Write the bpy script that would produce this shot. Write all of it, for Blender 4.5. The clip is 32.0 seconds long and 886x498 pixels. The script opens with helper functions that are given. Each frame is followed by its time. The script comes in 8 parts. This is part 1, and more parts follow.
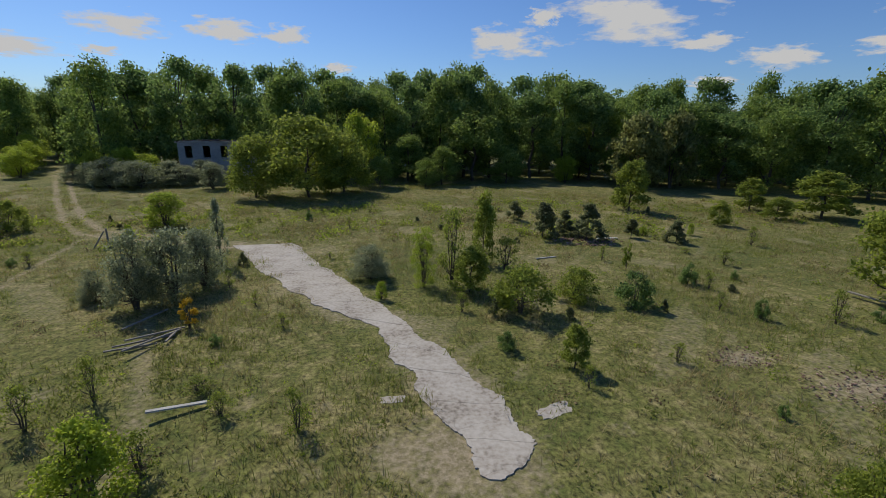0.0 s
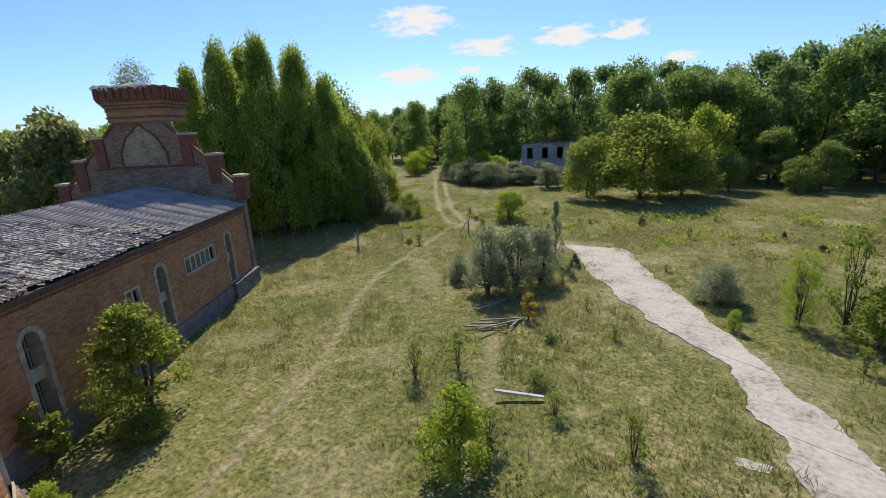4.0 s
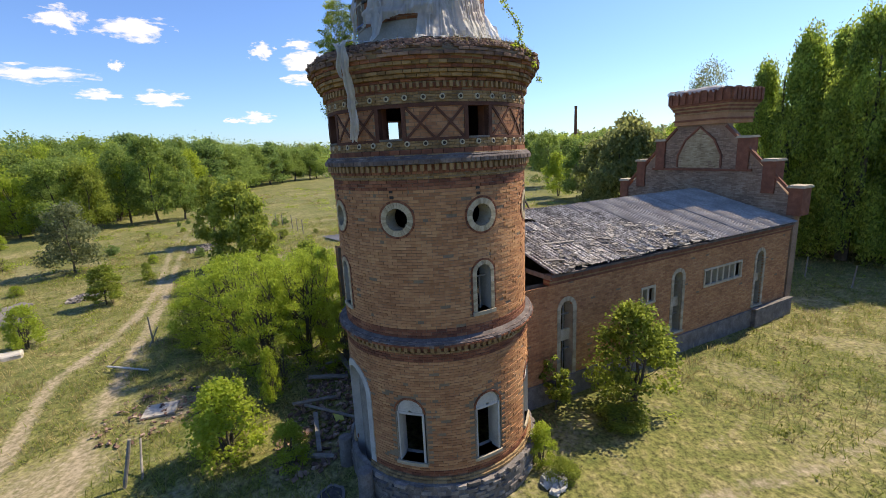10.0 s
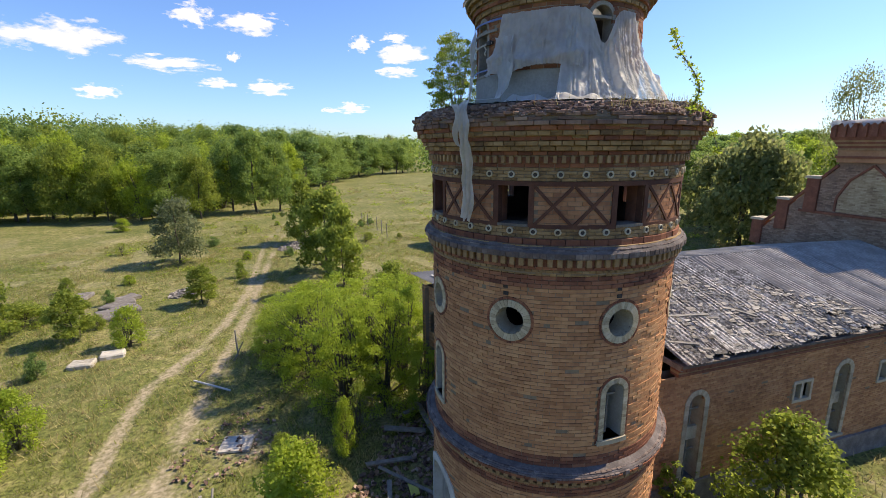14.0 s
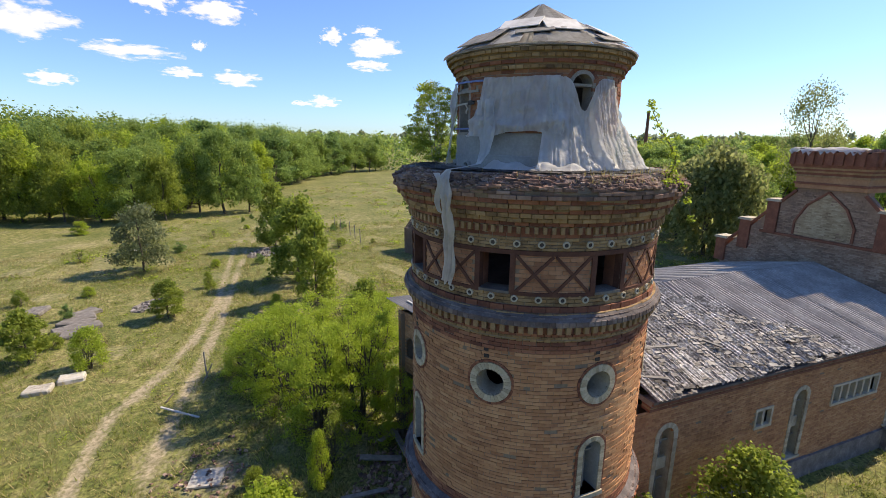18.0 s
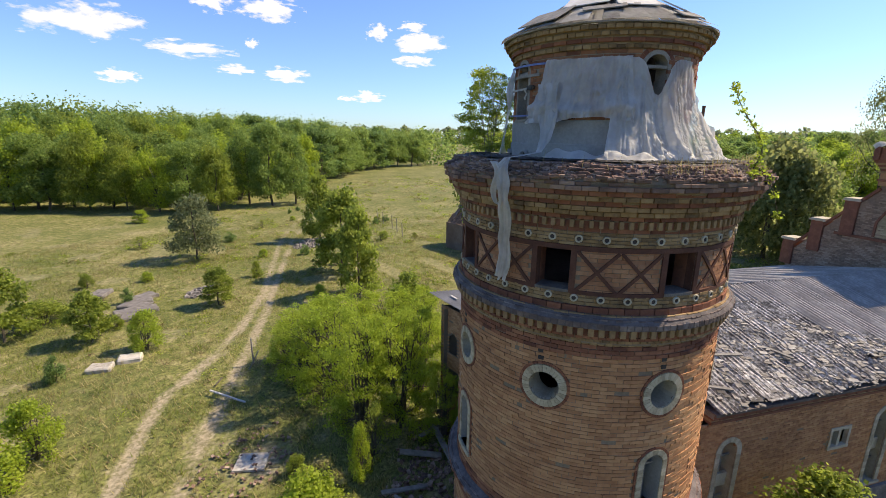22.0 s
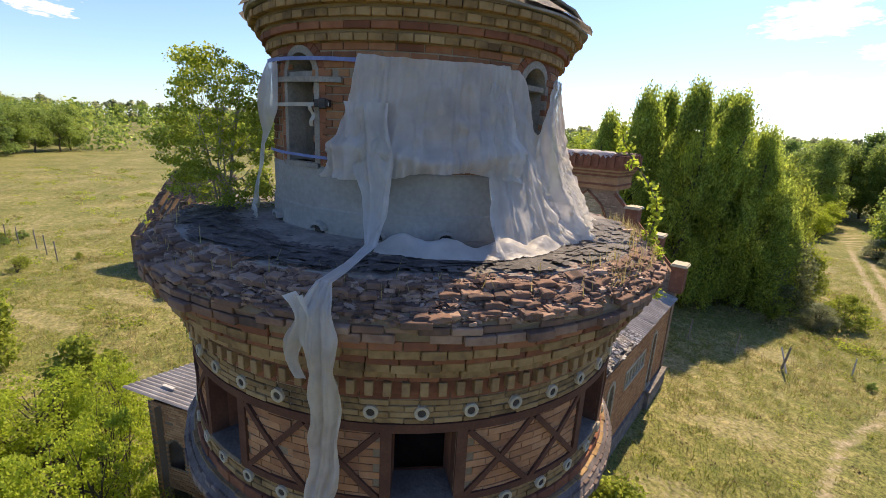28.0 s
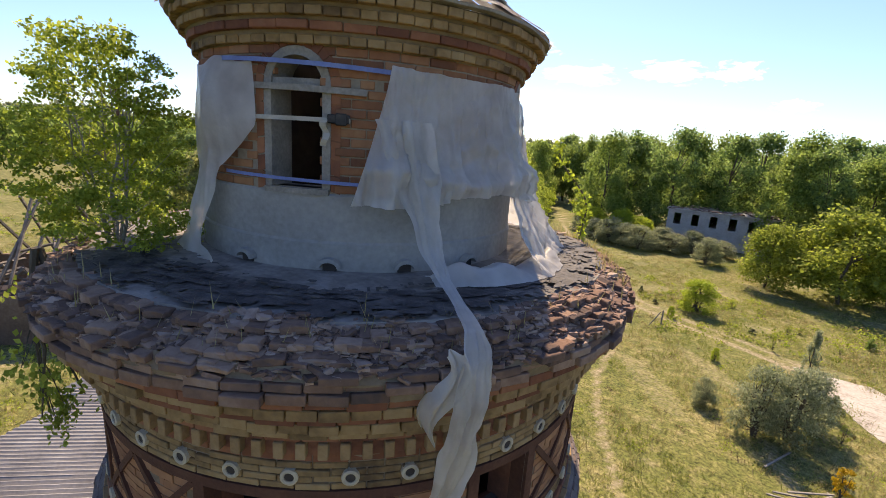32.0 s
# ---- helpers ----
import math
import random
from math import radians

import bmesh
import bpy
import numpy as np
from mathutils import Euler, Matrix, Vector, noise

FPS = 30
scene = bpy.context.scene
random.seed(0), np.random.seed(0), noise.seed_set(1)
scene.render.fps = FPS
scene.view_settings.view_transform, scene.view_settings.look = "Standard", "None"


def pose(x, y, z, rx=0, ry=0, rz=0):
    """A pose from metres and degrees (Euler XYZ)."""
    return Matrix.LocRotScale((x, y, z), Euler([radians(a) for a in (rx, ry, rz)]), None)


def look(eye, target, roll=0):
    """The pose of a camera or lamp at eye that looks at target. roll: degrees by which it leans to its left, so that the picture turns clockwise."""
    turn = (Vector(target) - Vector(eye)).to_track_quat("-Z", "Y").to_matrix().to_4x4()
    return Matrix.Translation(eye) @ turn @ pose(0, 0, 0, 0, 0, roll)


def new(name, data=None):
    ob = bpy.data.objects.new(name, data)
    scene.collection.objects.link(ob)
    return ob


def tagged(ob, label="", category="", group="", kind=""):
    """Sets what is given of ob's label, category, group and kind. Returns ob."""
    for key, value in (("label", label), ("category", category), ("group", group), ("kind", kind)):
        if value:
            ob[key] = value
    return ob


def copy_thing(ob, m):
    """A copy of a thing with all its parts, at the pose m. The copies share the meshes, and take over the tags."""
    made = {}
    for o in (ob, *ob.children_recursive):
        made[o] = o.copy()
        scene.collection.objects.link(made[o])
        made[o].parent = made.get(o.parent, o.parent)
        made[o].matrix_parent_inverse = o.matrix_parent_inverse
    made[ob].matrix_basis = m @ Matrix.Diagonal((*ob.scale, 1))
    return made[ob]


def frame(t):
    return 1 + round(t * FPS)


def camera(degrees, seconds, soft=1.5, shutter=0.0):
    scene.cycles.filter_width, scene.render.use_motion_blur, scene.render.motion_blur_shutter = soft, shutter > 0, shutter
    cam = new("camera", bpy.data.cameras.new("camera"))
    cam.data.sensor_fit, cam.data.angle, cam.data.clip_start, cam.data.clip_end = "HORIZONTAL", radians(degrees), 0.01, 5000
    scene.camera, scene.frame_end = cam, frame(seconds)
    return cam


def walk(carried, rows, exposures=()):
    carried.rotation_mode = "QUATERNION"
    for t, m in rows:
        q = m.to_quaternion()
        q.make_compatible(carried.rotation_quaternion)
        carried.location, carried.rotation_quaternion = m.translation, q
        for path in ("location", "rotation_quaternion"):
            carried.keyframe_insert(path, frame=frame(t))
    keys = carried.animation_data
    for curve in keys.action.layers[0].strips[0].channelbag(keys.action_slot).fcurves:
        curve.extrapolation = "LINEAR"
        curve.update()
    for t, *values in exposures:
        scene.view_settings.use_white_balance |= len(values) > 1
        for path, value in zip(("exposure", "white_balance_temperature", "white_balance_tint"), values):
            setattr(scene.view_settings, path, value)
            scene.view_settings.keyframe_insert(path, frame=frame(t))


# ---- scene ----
# ---- camera ----
cam = camera(89.0, 32.0, soft=0.5)
PATH = [
    (0, (15.757, -0.329, 9.020), (17.390, 9.157, 6.310), 0.75),
    (0.5, (15.625, -0.211, 9.058), (16.852, 9.333, 6.336), 0.57),
    (1, (15.470, -0.095, 9.088), (16.099, 9.500, 6.344), 0.07),
    (1.5, (15.304, 0.002, 9.119), (15.154, 9.616, 6.370), -0.50),
    (2, (15.141, 0.081, 9.155), (14.145, 9.644, 6.406), -1.16),
    (2.5, (14.984, 0.146, 9.197), (13.225, 9.601, 6.458), -1.60),
    (3, (14.803, 0.176, 9.247), (12.229, 9.448, 6.527), -2.07),
    (3.5, (14.619, 0.134, 9.290), (10.896, 9.021, 6.614), -2.70),
    (5.5, (13.998, 0.173, 9.366), (6.768, 6.621, 6.887), -2.79),
    (6, (13.963, 0.206, 9.345), (6.093, 5.869, 6.898), -2.64),
    (6.5, (13.909, 0.339, 9.280), (5.364, 4.954, 6.896), -2.95),
    (7, (13.842, 0.448, 9.199), (4.679, 3.753, 6.934), -3.50),
    (7.5, (13.756, 0.491, 9.134), (4.218, 2.561, 6.955), -3.56),
    (8, (13.715, 0.495, 9.120), (3.998, 1.502, 6.984), -3.51),
    (8.5, (13.737, 0.517, 9.236), (3.968, 0.883, 7.131), -3.56),
    (9, (13.766, 0.597, 9.457), (3.992, 0.556, 7.344), -2.98),
    (9.5, (13.700, 0.685, 9.629), (3.927, 0.435, 7.528), -3.16),
    (10, (13.543, 0.769, 9.787), (3.781, 0.429, 7.644), -2.78),
    (10.5, (13.284, 0.800, 9.990), (3.557, -0.011, 7.817), -2.47),
    (11, (12.951, 0.746, 10.224), (3.320, -0.823, 8.036), -2.19),
    (11.5, (12.593, 0.612, 10.449), (2.972, -0.984, 8.236), -1.81),
    (12, (12.239, 0.449, 10.644), (2.609, -1.029, 8.391), -1.44),
    (12.5, (11.859, 0.247, 10.789), (2.235, -1.248, 8.521), -0.97),
    (13, (11.531, 0.041, 10.964), (1.952, -1.738, 8.712), -0.75),
    (13.5, (11.265, -0.132, 11.183), (1.722, -2.153, 8.982), -0.41),
    (14, (11.033, -0.255, 11.484), (1.493, -2.280, 9.270), -0.36),
    (14.5, (10.846, -0.328, 11.797), (1.311, -2.332, 9.545), -0.49),
    (15, (10.738, -0.383, 12.069), (1.185, -2.295, 9.816), -0.32),
    (15.5, (10.681, -0.422, 12.322), (1.112, -2.245, 10.061), -0.12),
    (17.5, (10.720, -0.516, 12.755), (1.136, -2.215, 10.461), 0.50),
    (18, (10.738, -0.476, 12.738), (1.112, -1.902, 10.438), 0.64),
    (18.5, (10.771, -0.465, 12.690), (1.158, -1.957, 10.375), 0.54),
    (19, (10.824, -0.486, 12.676), (1.286, -2.387, 10.349), 0.42),
    (19.5, (10.960, -0.591, 12.684), (1.527, -2.945, 10.346), 0.55),
    (20, (11.057, -0.652, 12.692), (1.698, -3.284, 10.351), 0.57),
    (20.5, (11.054, -0.657, 12.666), (1.722, -3.378, 10.319), 0.52),
    (21, (10.915, -0.666, 12.635), (1.588, -3.383, 10.262), 0.51),
    (21.5, (10.669, -0.722, 12.614), (1.321, -3.345, 10.217), 0.58),
    (22, (10.382, -0.800, 12.588), (0.947, -3.076, 10.181), 0.88),
    (22.5, (10.099, -0.925, 12.615), (0.646, -3.078, 10.162), 0.97),
    (23, (9.760, -1.027, 12.651), (0.234, -2.808, 10.181), 0.98),
    (23.5, (9.350, -1.077, 12.693), (-0.289, -2.024, 10.207), 1.23),
    (24, (8.895, -1.090, 12.740), (-0.787, -1.326, 10.249), 1.31),
    (24.5, (8.455, -1.148, 12.787), (-1.226, -0.802, 10.304), 1.51),
    (25, (8.004, -1.221, 12.819), (-1.646, -0.396, 10.330), 1.71),
    (25.5, (7.575, -1.283, 12.904), (-2.036, -0.078, 10.416), 1.83),
    (26, (7.140, -1.317, 12.953), (-2.419, 0.321, 10.514), 2.03),
    (26.5, (6.784, -1.191, 12.945), (-2.783, 0.624, 10.670), 1.42),
    (28.5, (5.620, -2.352, 13.411), (-2.931, 2.150, 10.839), 3.71),
    (29, (5.465, -2.708, 13.383), (-2.786, 2.367, 10.901), 3.59),
    (29.5, (5.244, -2.991, 13.379), (-2.849, 2.342, 10.917), 3.63),
    (30, (4.968, -3.148, 13.393), (-2.834, 2.627, 10.988), 3.42),
    (30.5, (4.757, -3.265, 13.418), (-2.646, 3.029, 11.058), 3.38),
    (31, (4.598, -3.387, 13.431), (-2.329, 3.437, 11.097), 3.54),
    (31.5, (4.424, -3.547, 13.413), (-2.008, 3.754, 11.106), 3.72),
    (32, (4.216, -3.752, 13.402), (-1.792, 3.907, 11.112), 3.94),
]
EXPOSURE = [(0, -0.7, 6500, 10), (0.3, -0.35, 6500, 10), (0.7, -0.05, 6500, 10), (1, 0.02, 6500, 10), (3.5, 0.02, 6600, 10), (6, 0.24, 7300, 14), (10, 0.40, 7200, 14), (15, 0.44, 7200, 14), (20, 0.44, 7300, 14), (24, 0.50, 7600, 16), (27, 0.62, 8100, 18), (32, 0.66, 8400, 20)]
walk(cam, [(t, look(eye, target, roll)) for t, eye, target, roll in PATH], EXPOSURE)

# ---- light ----
SUN_AZ, SUN_EL = 123.0, 48.0
world = bpy.data.worlds.new("sky")
scene.world = world
world.use_nodes = True
wn, wl = world.node_tree.nodes, world.node_tree.links
wn.clear()
sky = wn.new("ShaderNodeTexSky")
sky.sky_type = "NISHITA"
sky.sun_disc = False
sky.sun_elevation = radians(SUN_EL)
sky.sun_rotation = radians(90 - SUN_AZ)
sky.air_density, sky.dust_density, sky.ozone_density = 1.0, 0.4, 2.2
tint = wn.new("ShaderNodeVectorMath")
tint.operation = "MULTIPLY"
tint.inputs[1].default_value = (0.60, 0.83, 1.20)
wbg = wn.new("ShaderNodeBackground")
wbg.inputs["Strength"].default_value = 0.135
wout = wn.new("ShaderNodeOutputWorld")
wl.new(sky.outputs[0], tint.inputs[0])
wl.new(tint.outputs[0], wbg.inputs[0])
wl.new(wbg.outputs[0], wout.inputs[0])
sun_data = bpy.data.lights.new("sun", "SUN")
sun_data.energy, sun_data.angle, sun_data.color = 5.0, radians(0.53), (1.0, 0.91, 0.73)
sun = new("sun", sun_data)
_d = Vector((math.cos(radians(SUN_AZ)) * math.cos(radians(SUN_EL)), math.sin(radians(SUN_AZ)) * math.cos(radians(SUN_EL)), math.sin(radians(SUN_EL))))
sun.matrix_world = look(_d * 60, (0, 0, 0))

# ---- materials ----
def mat(name, base, dark, light, scale=4.0, fine=40.0, rough=0.85, bump=0.25, island=0.0, obj=0.0, metal=0.0, mid=0.5, spread=0.28, translucent=None, fine_mix=0.35, dist=0.02):
    """base colour varied at two scales between a dark and a light tone, with fine relief."""
    m = bpy.data.materials.new(name)
    m.use_nodes = True
    nt = m.node_tree
    n, l = nt.nodes, nt.links
    n.clear()
    out = n.new("ShaderNodeOutputMaterial")
    b = n.new("ShaderNodeBsdfPrincipled")
    b.inputs["Roughness"].default_value = rough
    b.inputs["Metallic"].default_value = metal
    b.inputs["Specular IOR Level"].default_value = 0.25
    geo = n.new("ShaderNodeNewGeometry")
    n1 = n.new("ShaderNodeTexNoise")
    n1.inputs["Scale"].default_value = scale
    n1.inputs["Detail"].default_value = 5.0
    n2 = n.new("ShaderNodeTexNoise")
    n2.inputs["Scale"].default_value = fine
    n2.inputs["Detail"].default_value = 4.0
    l.new(geo.outputs["Position"], n1.inputs["Vector"])
    l.new(geo.outputs["Position"], n2.inputs["Vector"])
    ramp = n.new("ShaderNodeValToRGB")
    e = ramp.color_ramp.elements
    e[0].position, e[0].color = mid - spread, (*dark, 1)
    e[1].position, e[1].color = mid + spread, (*light, 1)
    k = e.new(mid)
    k.color = (*base, 1)
    mixv = n.new("ShaderNodeMix")
    mixv.inputs[0].default_value = fine_mix
    l.new(n1.outputs["Fac"], mixv.inputs[2])
    l.new(n2.outputs["Fac"], mixv.inputs[3])
    val = mixv.outputs[0]
    if island or obj:
        r = geo.outputs["Random Per Island"] if island else n.new("ShaderNodeObjectInfo").outputs["Random"]
        mr = n.new("ShaderNodeMapRange")
        amt = island or obj
        mr.inputs[3].default_value, mr.inputs[4].default_value = -amt, amt
        l.new(r, mr.inputs[0])
        add = n.new("ShaderNodeMath")
        l.new(val, add.inputs[0])
        l.new(mr.outputs[0], add.inputs[1])
        val = add.outputs[0]
    l.new(val, ramp.inputs[0])
    l.new(ramp.outputs[0], b.inputs["Base Color"])
    if bump:
        bp = n.new("ShaderNodeBump")
        bp.inputs["Strength"].default_value = bump
        bp.inputs["Distance"].default_value = dist
        l.new(n2.outputs["Fac"], bp.inputs["Height"])
        l.new(bp.outputs[0], b.inputs["Normal"])
    if translucent:
        tr = n.new("ShaderNodeBsdfTranslucent")
        l.new(ramp.outputs[0], tr.inputs["Color"])
        mx = n.new("ShaderNodeMixShader")
        mx.inputs[0].default_value = translucent
        l.new(b.outputs[0], mx.inputs[1])
        l.new(tr.outputs[0], mx.inputs[2])
        l.new(mx.outputs[0], out.inputs[0])
    else:
        l.new(b.outputs[0], out.inputs[0])
    return m


M_RED = mat("brick_red", (0.205, 0.085, 0.052), (0.110, 0.050, 0.036), (0.310, 0.145, 0.090), 3.0, 22.0, 0.9, 0.4)
M_YELLOW = mat("brick_yellow", (0.301, 0.194, 0.099), (0.163, 0.103, 0.055), (0.421, 0.289, 0.156), 3.0, 22.0, 0.9, 0.4)
M_STONE = mat("plinth_stone", (0.175, 0.158, 0.145), (0.08, 0.072, 0.068), (0.33, 0.30, 0.27), 3.0, 16.0, 0.95, 0.6)
M_RUBBLE = mat("rubble", (0.225, 0.140, 0.105), (0.085, 0.058, 0.050), (0.430, 0.320, 0.255), 4.0, 18.0, 0.95, 0.6, island=0.24)
M_RENDER = mat("cement_render", (0.310, 0.305, 0.285), (0.190, 0.185, 0.175), (0.430, 0.420, 0.390), 1.5, 20.0, 0.95, 0.35)
M_WALL = mat("wing_brick", (0.370, 0.205, 0.108), (0.240, 0.124, 0.068), (0.490, 0.305, 0.172), 1.2, 10.0, 0.92, 0.4)
M_ROOF = mat("corrugated_sheet", (0.310, 0.285, 0.255), (0.190, 0.171, 0.153), (0.506, 0.469, 0.420), 1.0, 8.0, 0.97, 0.3, island=0.1)
M_CONCRETE = mat("old_concrete", (0.40, 0.362, 0.310), (0.150, 0.128, 0.098), (0.50, 0.468, 0.415), 0.7, 6.0, 0.9, 0.5, fine_mix=0.5, mid=0.45, spread=0.15)
M_BARK = mat("bark", (0.10, 0.085, 0.065), (0.05, 0.042, 0.035), (0.18, 0.15, 0.12), 5.0, 30.0, 0.95, 0.5)
LEAF = {
    "oak": mat("leaf_oak", (0.242, 0.335, 0.079), (0.134, 0.203, 0.051), (0.376, 0.478, 0.125), 0.25, 2.0, 0.6, 0, island=0.24, translucent=0.66),
    "dark": mat("leaf_dark", (0.206, 0.309, 0.090), (0.106, 0.172, 0.054), (0.330, 0.450, 0.141), 0.25, 2.0, 0.6, 0, island=0.24, translucent=0.66),
    "bright": mat("leaf_bright", (0.378, 0.470, 0.056), (0.244, 0.320, 0.037), (0.504, 0.592, 0.090), 0.5, 3.0, 0.6, 0, island=0.20, translucent=0.66),
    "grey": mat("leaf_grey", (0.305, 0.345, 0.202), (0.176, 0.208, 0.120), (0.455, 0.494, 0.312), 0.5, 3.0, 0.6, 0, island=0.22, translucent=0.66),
    "mid": mat("leaf_mid", (0.280, 0.342, 0.058), (0.157, 0.207, 0.038), (0.420, 0.476, 0.090), 0.5, 3.0, 0.6, 0, island=0.22, translucent=0.66),
}


def ground_material():
    m = mat("meadow_ground", (0.150, 0.152, 0.046), (0.089, 0.109, 0.027), (0.275, 0.237, 0.110), 0.13, 1.6, 0.95, 0.8, fine_mix=0.55, dist=0.10, spread=0.15)
    nt = m.node_tree
    n, l = nt.nodes, nt.links
    b = next(x for x in n if x.type == "BSDF_PRINCIPLED")
    grass = b.inputs["Base Color"].links[0].from_socket
    at = n.new("ShaderNodeAttribute")
    at.attribute_name = "worn"
    nz = n.new("ShaderNodeTexNoise")
    nz.inputs["Scale"].default_value = 5.0
    nz.inputs["Detail"].default_value = 9.0
    nz.inputs["Roughness"].default_value = 0.68
    geo = n.new("ShaderNodeNewGeometry")
    l.new(geo.outputs["Position"], nz.inputs["Vector"])
    sand = n.new("ShaderNodeValToRGB")
    e = sand.color_ramp.elements
    e[0].position, e[0].color = 0.36, (0.17, 0.145, 0.080, 1)
    e[1].position, e[1].color = 0.66, (0.42, 0.350, 0.240, 1)
    l.new(nz.outputs["Fac"], sand.inputs[0])
    ad = n.new("ShaderNodeMath")
    ad.operation = "ADD"
    l.new(at.outputs["Fac"], ad.inputs[0])
    l.new(nz.outputs["Fac"], ad.inputs[1])
    th = n.new("ShaderNodeMapRange")
    th.inputs[1].default_value, th.inputs[2].default_value = 0.85, 1.35
    l.new(ad.outputs[0], th.inputs[0])
    # straw streaks at the scale of single tufts
    n3 = n.new("ShaderNodeTexNoise")
    n3.inputs["Scale"].default_value = 6.0
    n3.inputs["Detail"].default_value = 8.0
    n3.inputs["Roughness"].default_value = 0.75
    l.new(geo.outputs["Position"], n3.inputs["Vector"])
    r3 = n.new("ShaderNodeMapRange")
    r3.inputs[1].default_value, r3.inputs[2].default_value, r3.inputs[3].default_value, r3.inputs[4].default_value = 0.36, 0.64, 0.30, 1.7
    l.new(n3.outputs["Fac"], r3.inputs[0])
    mul = n.new("ShaderNodeVectorMath")
    mul.operation = "SCALE"
    l.new(grass, mul.inputs[0])
    l.new(r3.outputs[0], mul.inputs["Scale"])
    mx = n.new("ShaderNodeMix")
    mx.data_type = "RGBA"
    l.new(th.outputs[0], mx.inputs[0])
    l.new(mul.outputs[0], mx.inputs[6])
    l.new(sand.outputs[0], mx.inputs[7])
    l.new(mx.outputs[2], b.inputs["Base Color"])
    return m


M_GROUND = ground_material()
M_BLADE_G = mat("grass_blade_green", (0.249, 0.290, 0.060), (0.146, 0.195, 0.037), (0.360, 0.378, 0.097), 0.3, 3.0, 0.7, 0, island=0.18, translucent=0.66)
M_BLADE_D = mat("grass_blade_dry", (0.366, 0.307, 0.137), (0.223, 0.200, 0.077), (0.503, 0.432, 0.222), 0.3, 3.0, 0.7, 0, island=0.18, translucent=0.5)
M_TIMBER_RED = mat("red_timber", (0.105, 0.045, 0.030), (0.060, 0.028, 0.022), (0.16, 0.078, 0.052), 4.0, 30.0, 0.85, 0.3)
M_GREYWOOD = mat("grey_wood", (0.25, 0.23, 0.20), (0.13, 0.12, 0.105), (0.38, 0.355, 0.31), 5.0, 40.0, 0.9, 0.4)
M_BUFF = mat("buff_surround", (0.40, 0.345, 0.25), (0.25, 0.21, 0.15), (0.52, 0.46, 0.35), 4.0, 25.0, 0.9, 0.35, island=0.16)
M_WHITE = mat("white_render", (0.470, 0.460, 0.430), (0.300, 0.290, 0.270), (0.600, 0.590, 0.555), 2.0, 18.0, 0.9, 0.3)
M_LEDGE = mat("weathered_ledge", (0.125, 0.105, 0.098), (0.062, 0.052, 0.050), (0.250, 0.215, 0.195), 3.0, 20.0, 0.9, 0.5)
M_MORTAR = mat("mortar", (0.215, 0.165, 0.115), (0.140, 0.105, 0.075), (0.300, 0.240, 0.175), 2.0, 24.0, 0.95, 0.4)
M_BRICKS = mat("shaft_bricks", (0.440, 0.218, 0.104), (0.270, 0.120, 0.060), (0.570, 0.325, 0.165), 0.9, 8.0, 0.9, 0.4, island=0.14, fine_mix=0.4)
M_BRICKS_RED = mat("red_bricks", (0.235, 0.090, 0.048), (0.125, 0.048, 0.032), (0.345, 0.150, 0.080), 1.5, 12.0, 0.9, 0.4, island=0.18)
M_BRICKS_YEL = mat("yellow_bricks", (0.305, 0.205, 0.103), (0.163, 0.106, 0.057), (0.421, 0.296, 0.160), 2.0, 12.0, 0.9, 0.4, island=0.16)
M_BRICK_OB = mat("drum_brick", (0.270, 0.115, 0.058), (0.145, 0.060, 0.036), (0.385, 0.195, 0.100), 1.5, 14.0, 0.9, 0.5, obj=0.22)
M_RED_OB = mat("red_brick_single", (0.225, 0.088, 0.050), (0.115, 0.046, 0.032), (0.335, 0.150, 0.082), 1.5, 14.0, 0.9, 0.5, obj=0.2)
M_YEL_OB = mat("yellow_brick_single", (0.288, 0.182, 0.085), (0.116, 0.072, 0.038), (0.404, 0.274, 0.141), 2.5, 14.0, 0.9, 0.6, obj=0.10, mid=0.52, spread=0.22)
M_BUFF_OB = mat("buff_brick_single", (0.46, 0.385, 0.26), (0.27, 0.215, 0.14), (0.58, 0.50, 0.36), 4.0, 25.0, 0.9, 0.35, obj=0.16)
M_GALLERY = mat("gallery_infill", (0.360, 0.172, 0.088), (0.225, 0.100, 0.056), (0.470, 0.255, 0.140), 1.5, 12.0, 0.9, 0.4, island=0.15)
M_RIM_OB = mat("weathered_rim_brick", (0.204, 0.121, 0.086), (0.085, 0.060, 0.052), (0.351, 0.236, 0.172), 2.5, 16.0, 0.95, 0.6, obj=0.2)
M_LEDGE_OB = mat("weathered_ledge_brick", (0.150, 0.112, 0.098), (0.070, 0.055, 0.050), (0.290, 0.235, 0.205), 3.0, 18.0, 0.9, 0.5, obj=0.16)
M_BITUMEN = mat("torn_bitumen", (0.065, 0.059, 0.058), (0.027, 0.026, 0.027), (0.170, 0.157, 0.144), 6.0, 22.0, 0.7, 0.8, spread=0.25)
M_DECK = mat("deck_cement", (0.215, 0.195, 0.175), (0.10, 0.09, 0.082), (0.34, 0.315, 0.285), 2.2, 16.0, 0.95, 0.6, spread=0.2)
M_RIMBED = mat("crumbled_bed", (0.186, 0.130, 0.108), (0.083, 0.062, 0.058), (0.323, 0.259, 0.222), 7.0, 30.0, 0.95, 1.0, spread=0.17)
M_FELT = mat("roof_felt", (0.48, 0.455, 0.41), (0.26, 0.24, 0.21), (0.66, 0.64, 0.60), 2.0, 10.0, 0.85, 0.4, obj=0.22)
# near-black colour that stands in for shade inside openings, holes and gaps
M_PAINTED_SHADE = mat("painted_shade", (0.06, 0.05, 0.045), (0.03, 0.026, 0.024), (0.10, 0.09, 0.08), 2.0, 10.0, 0.95, 0.2)
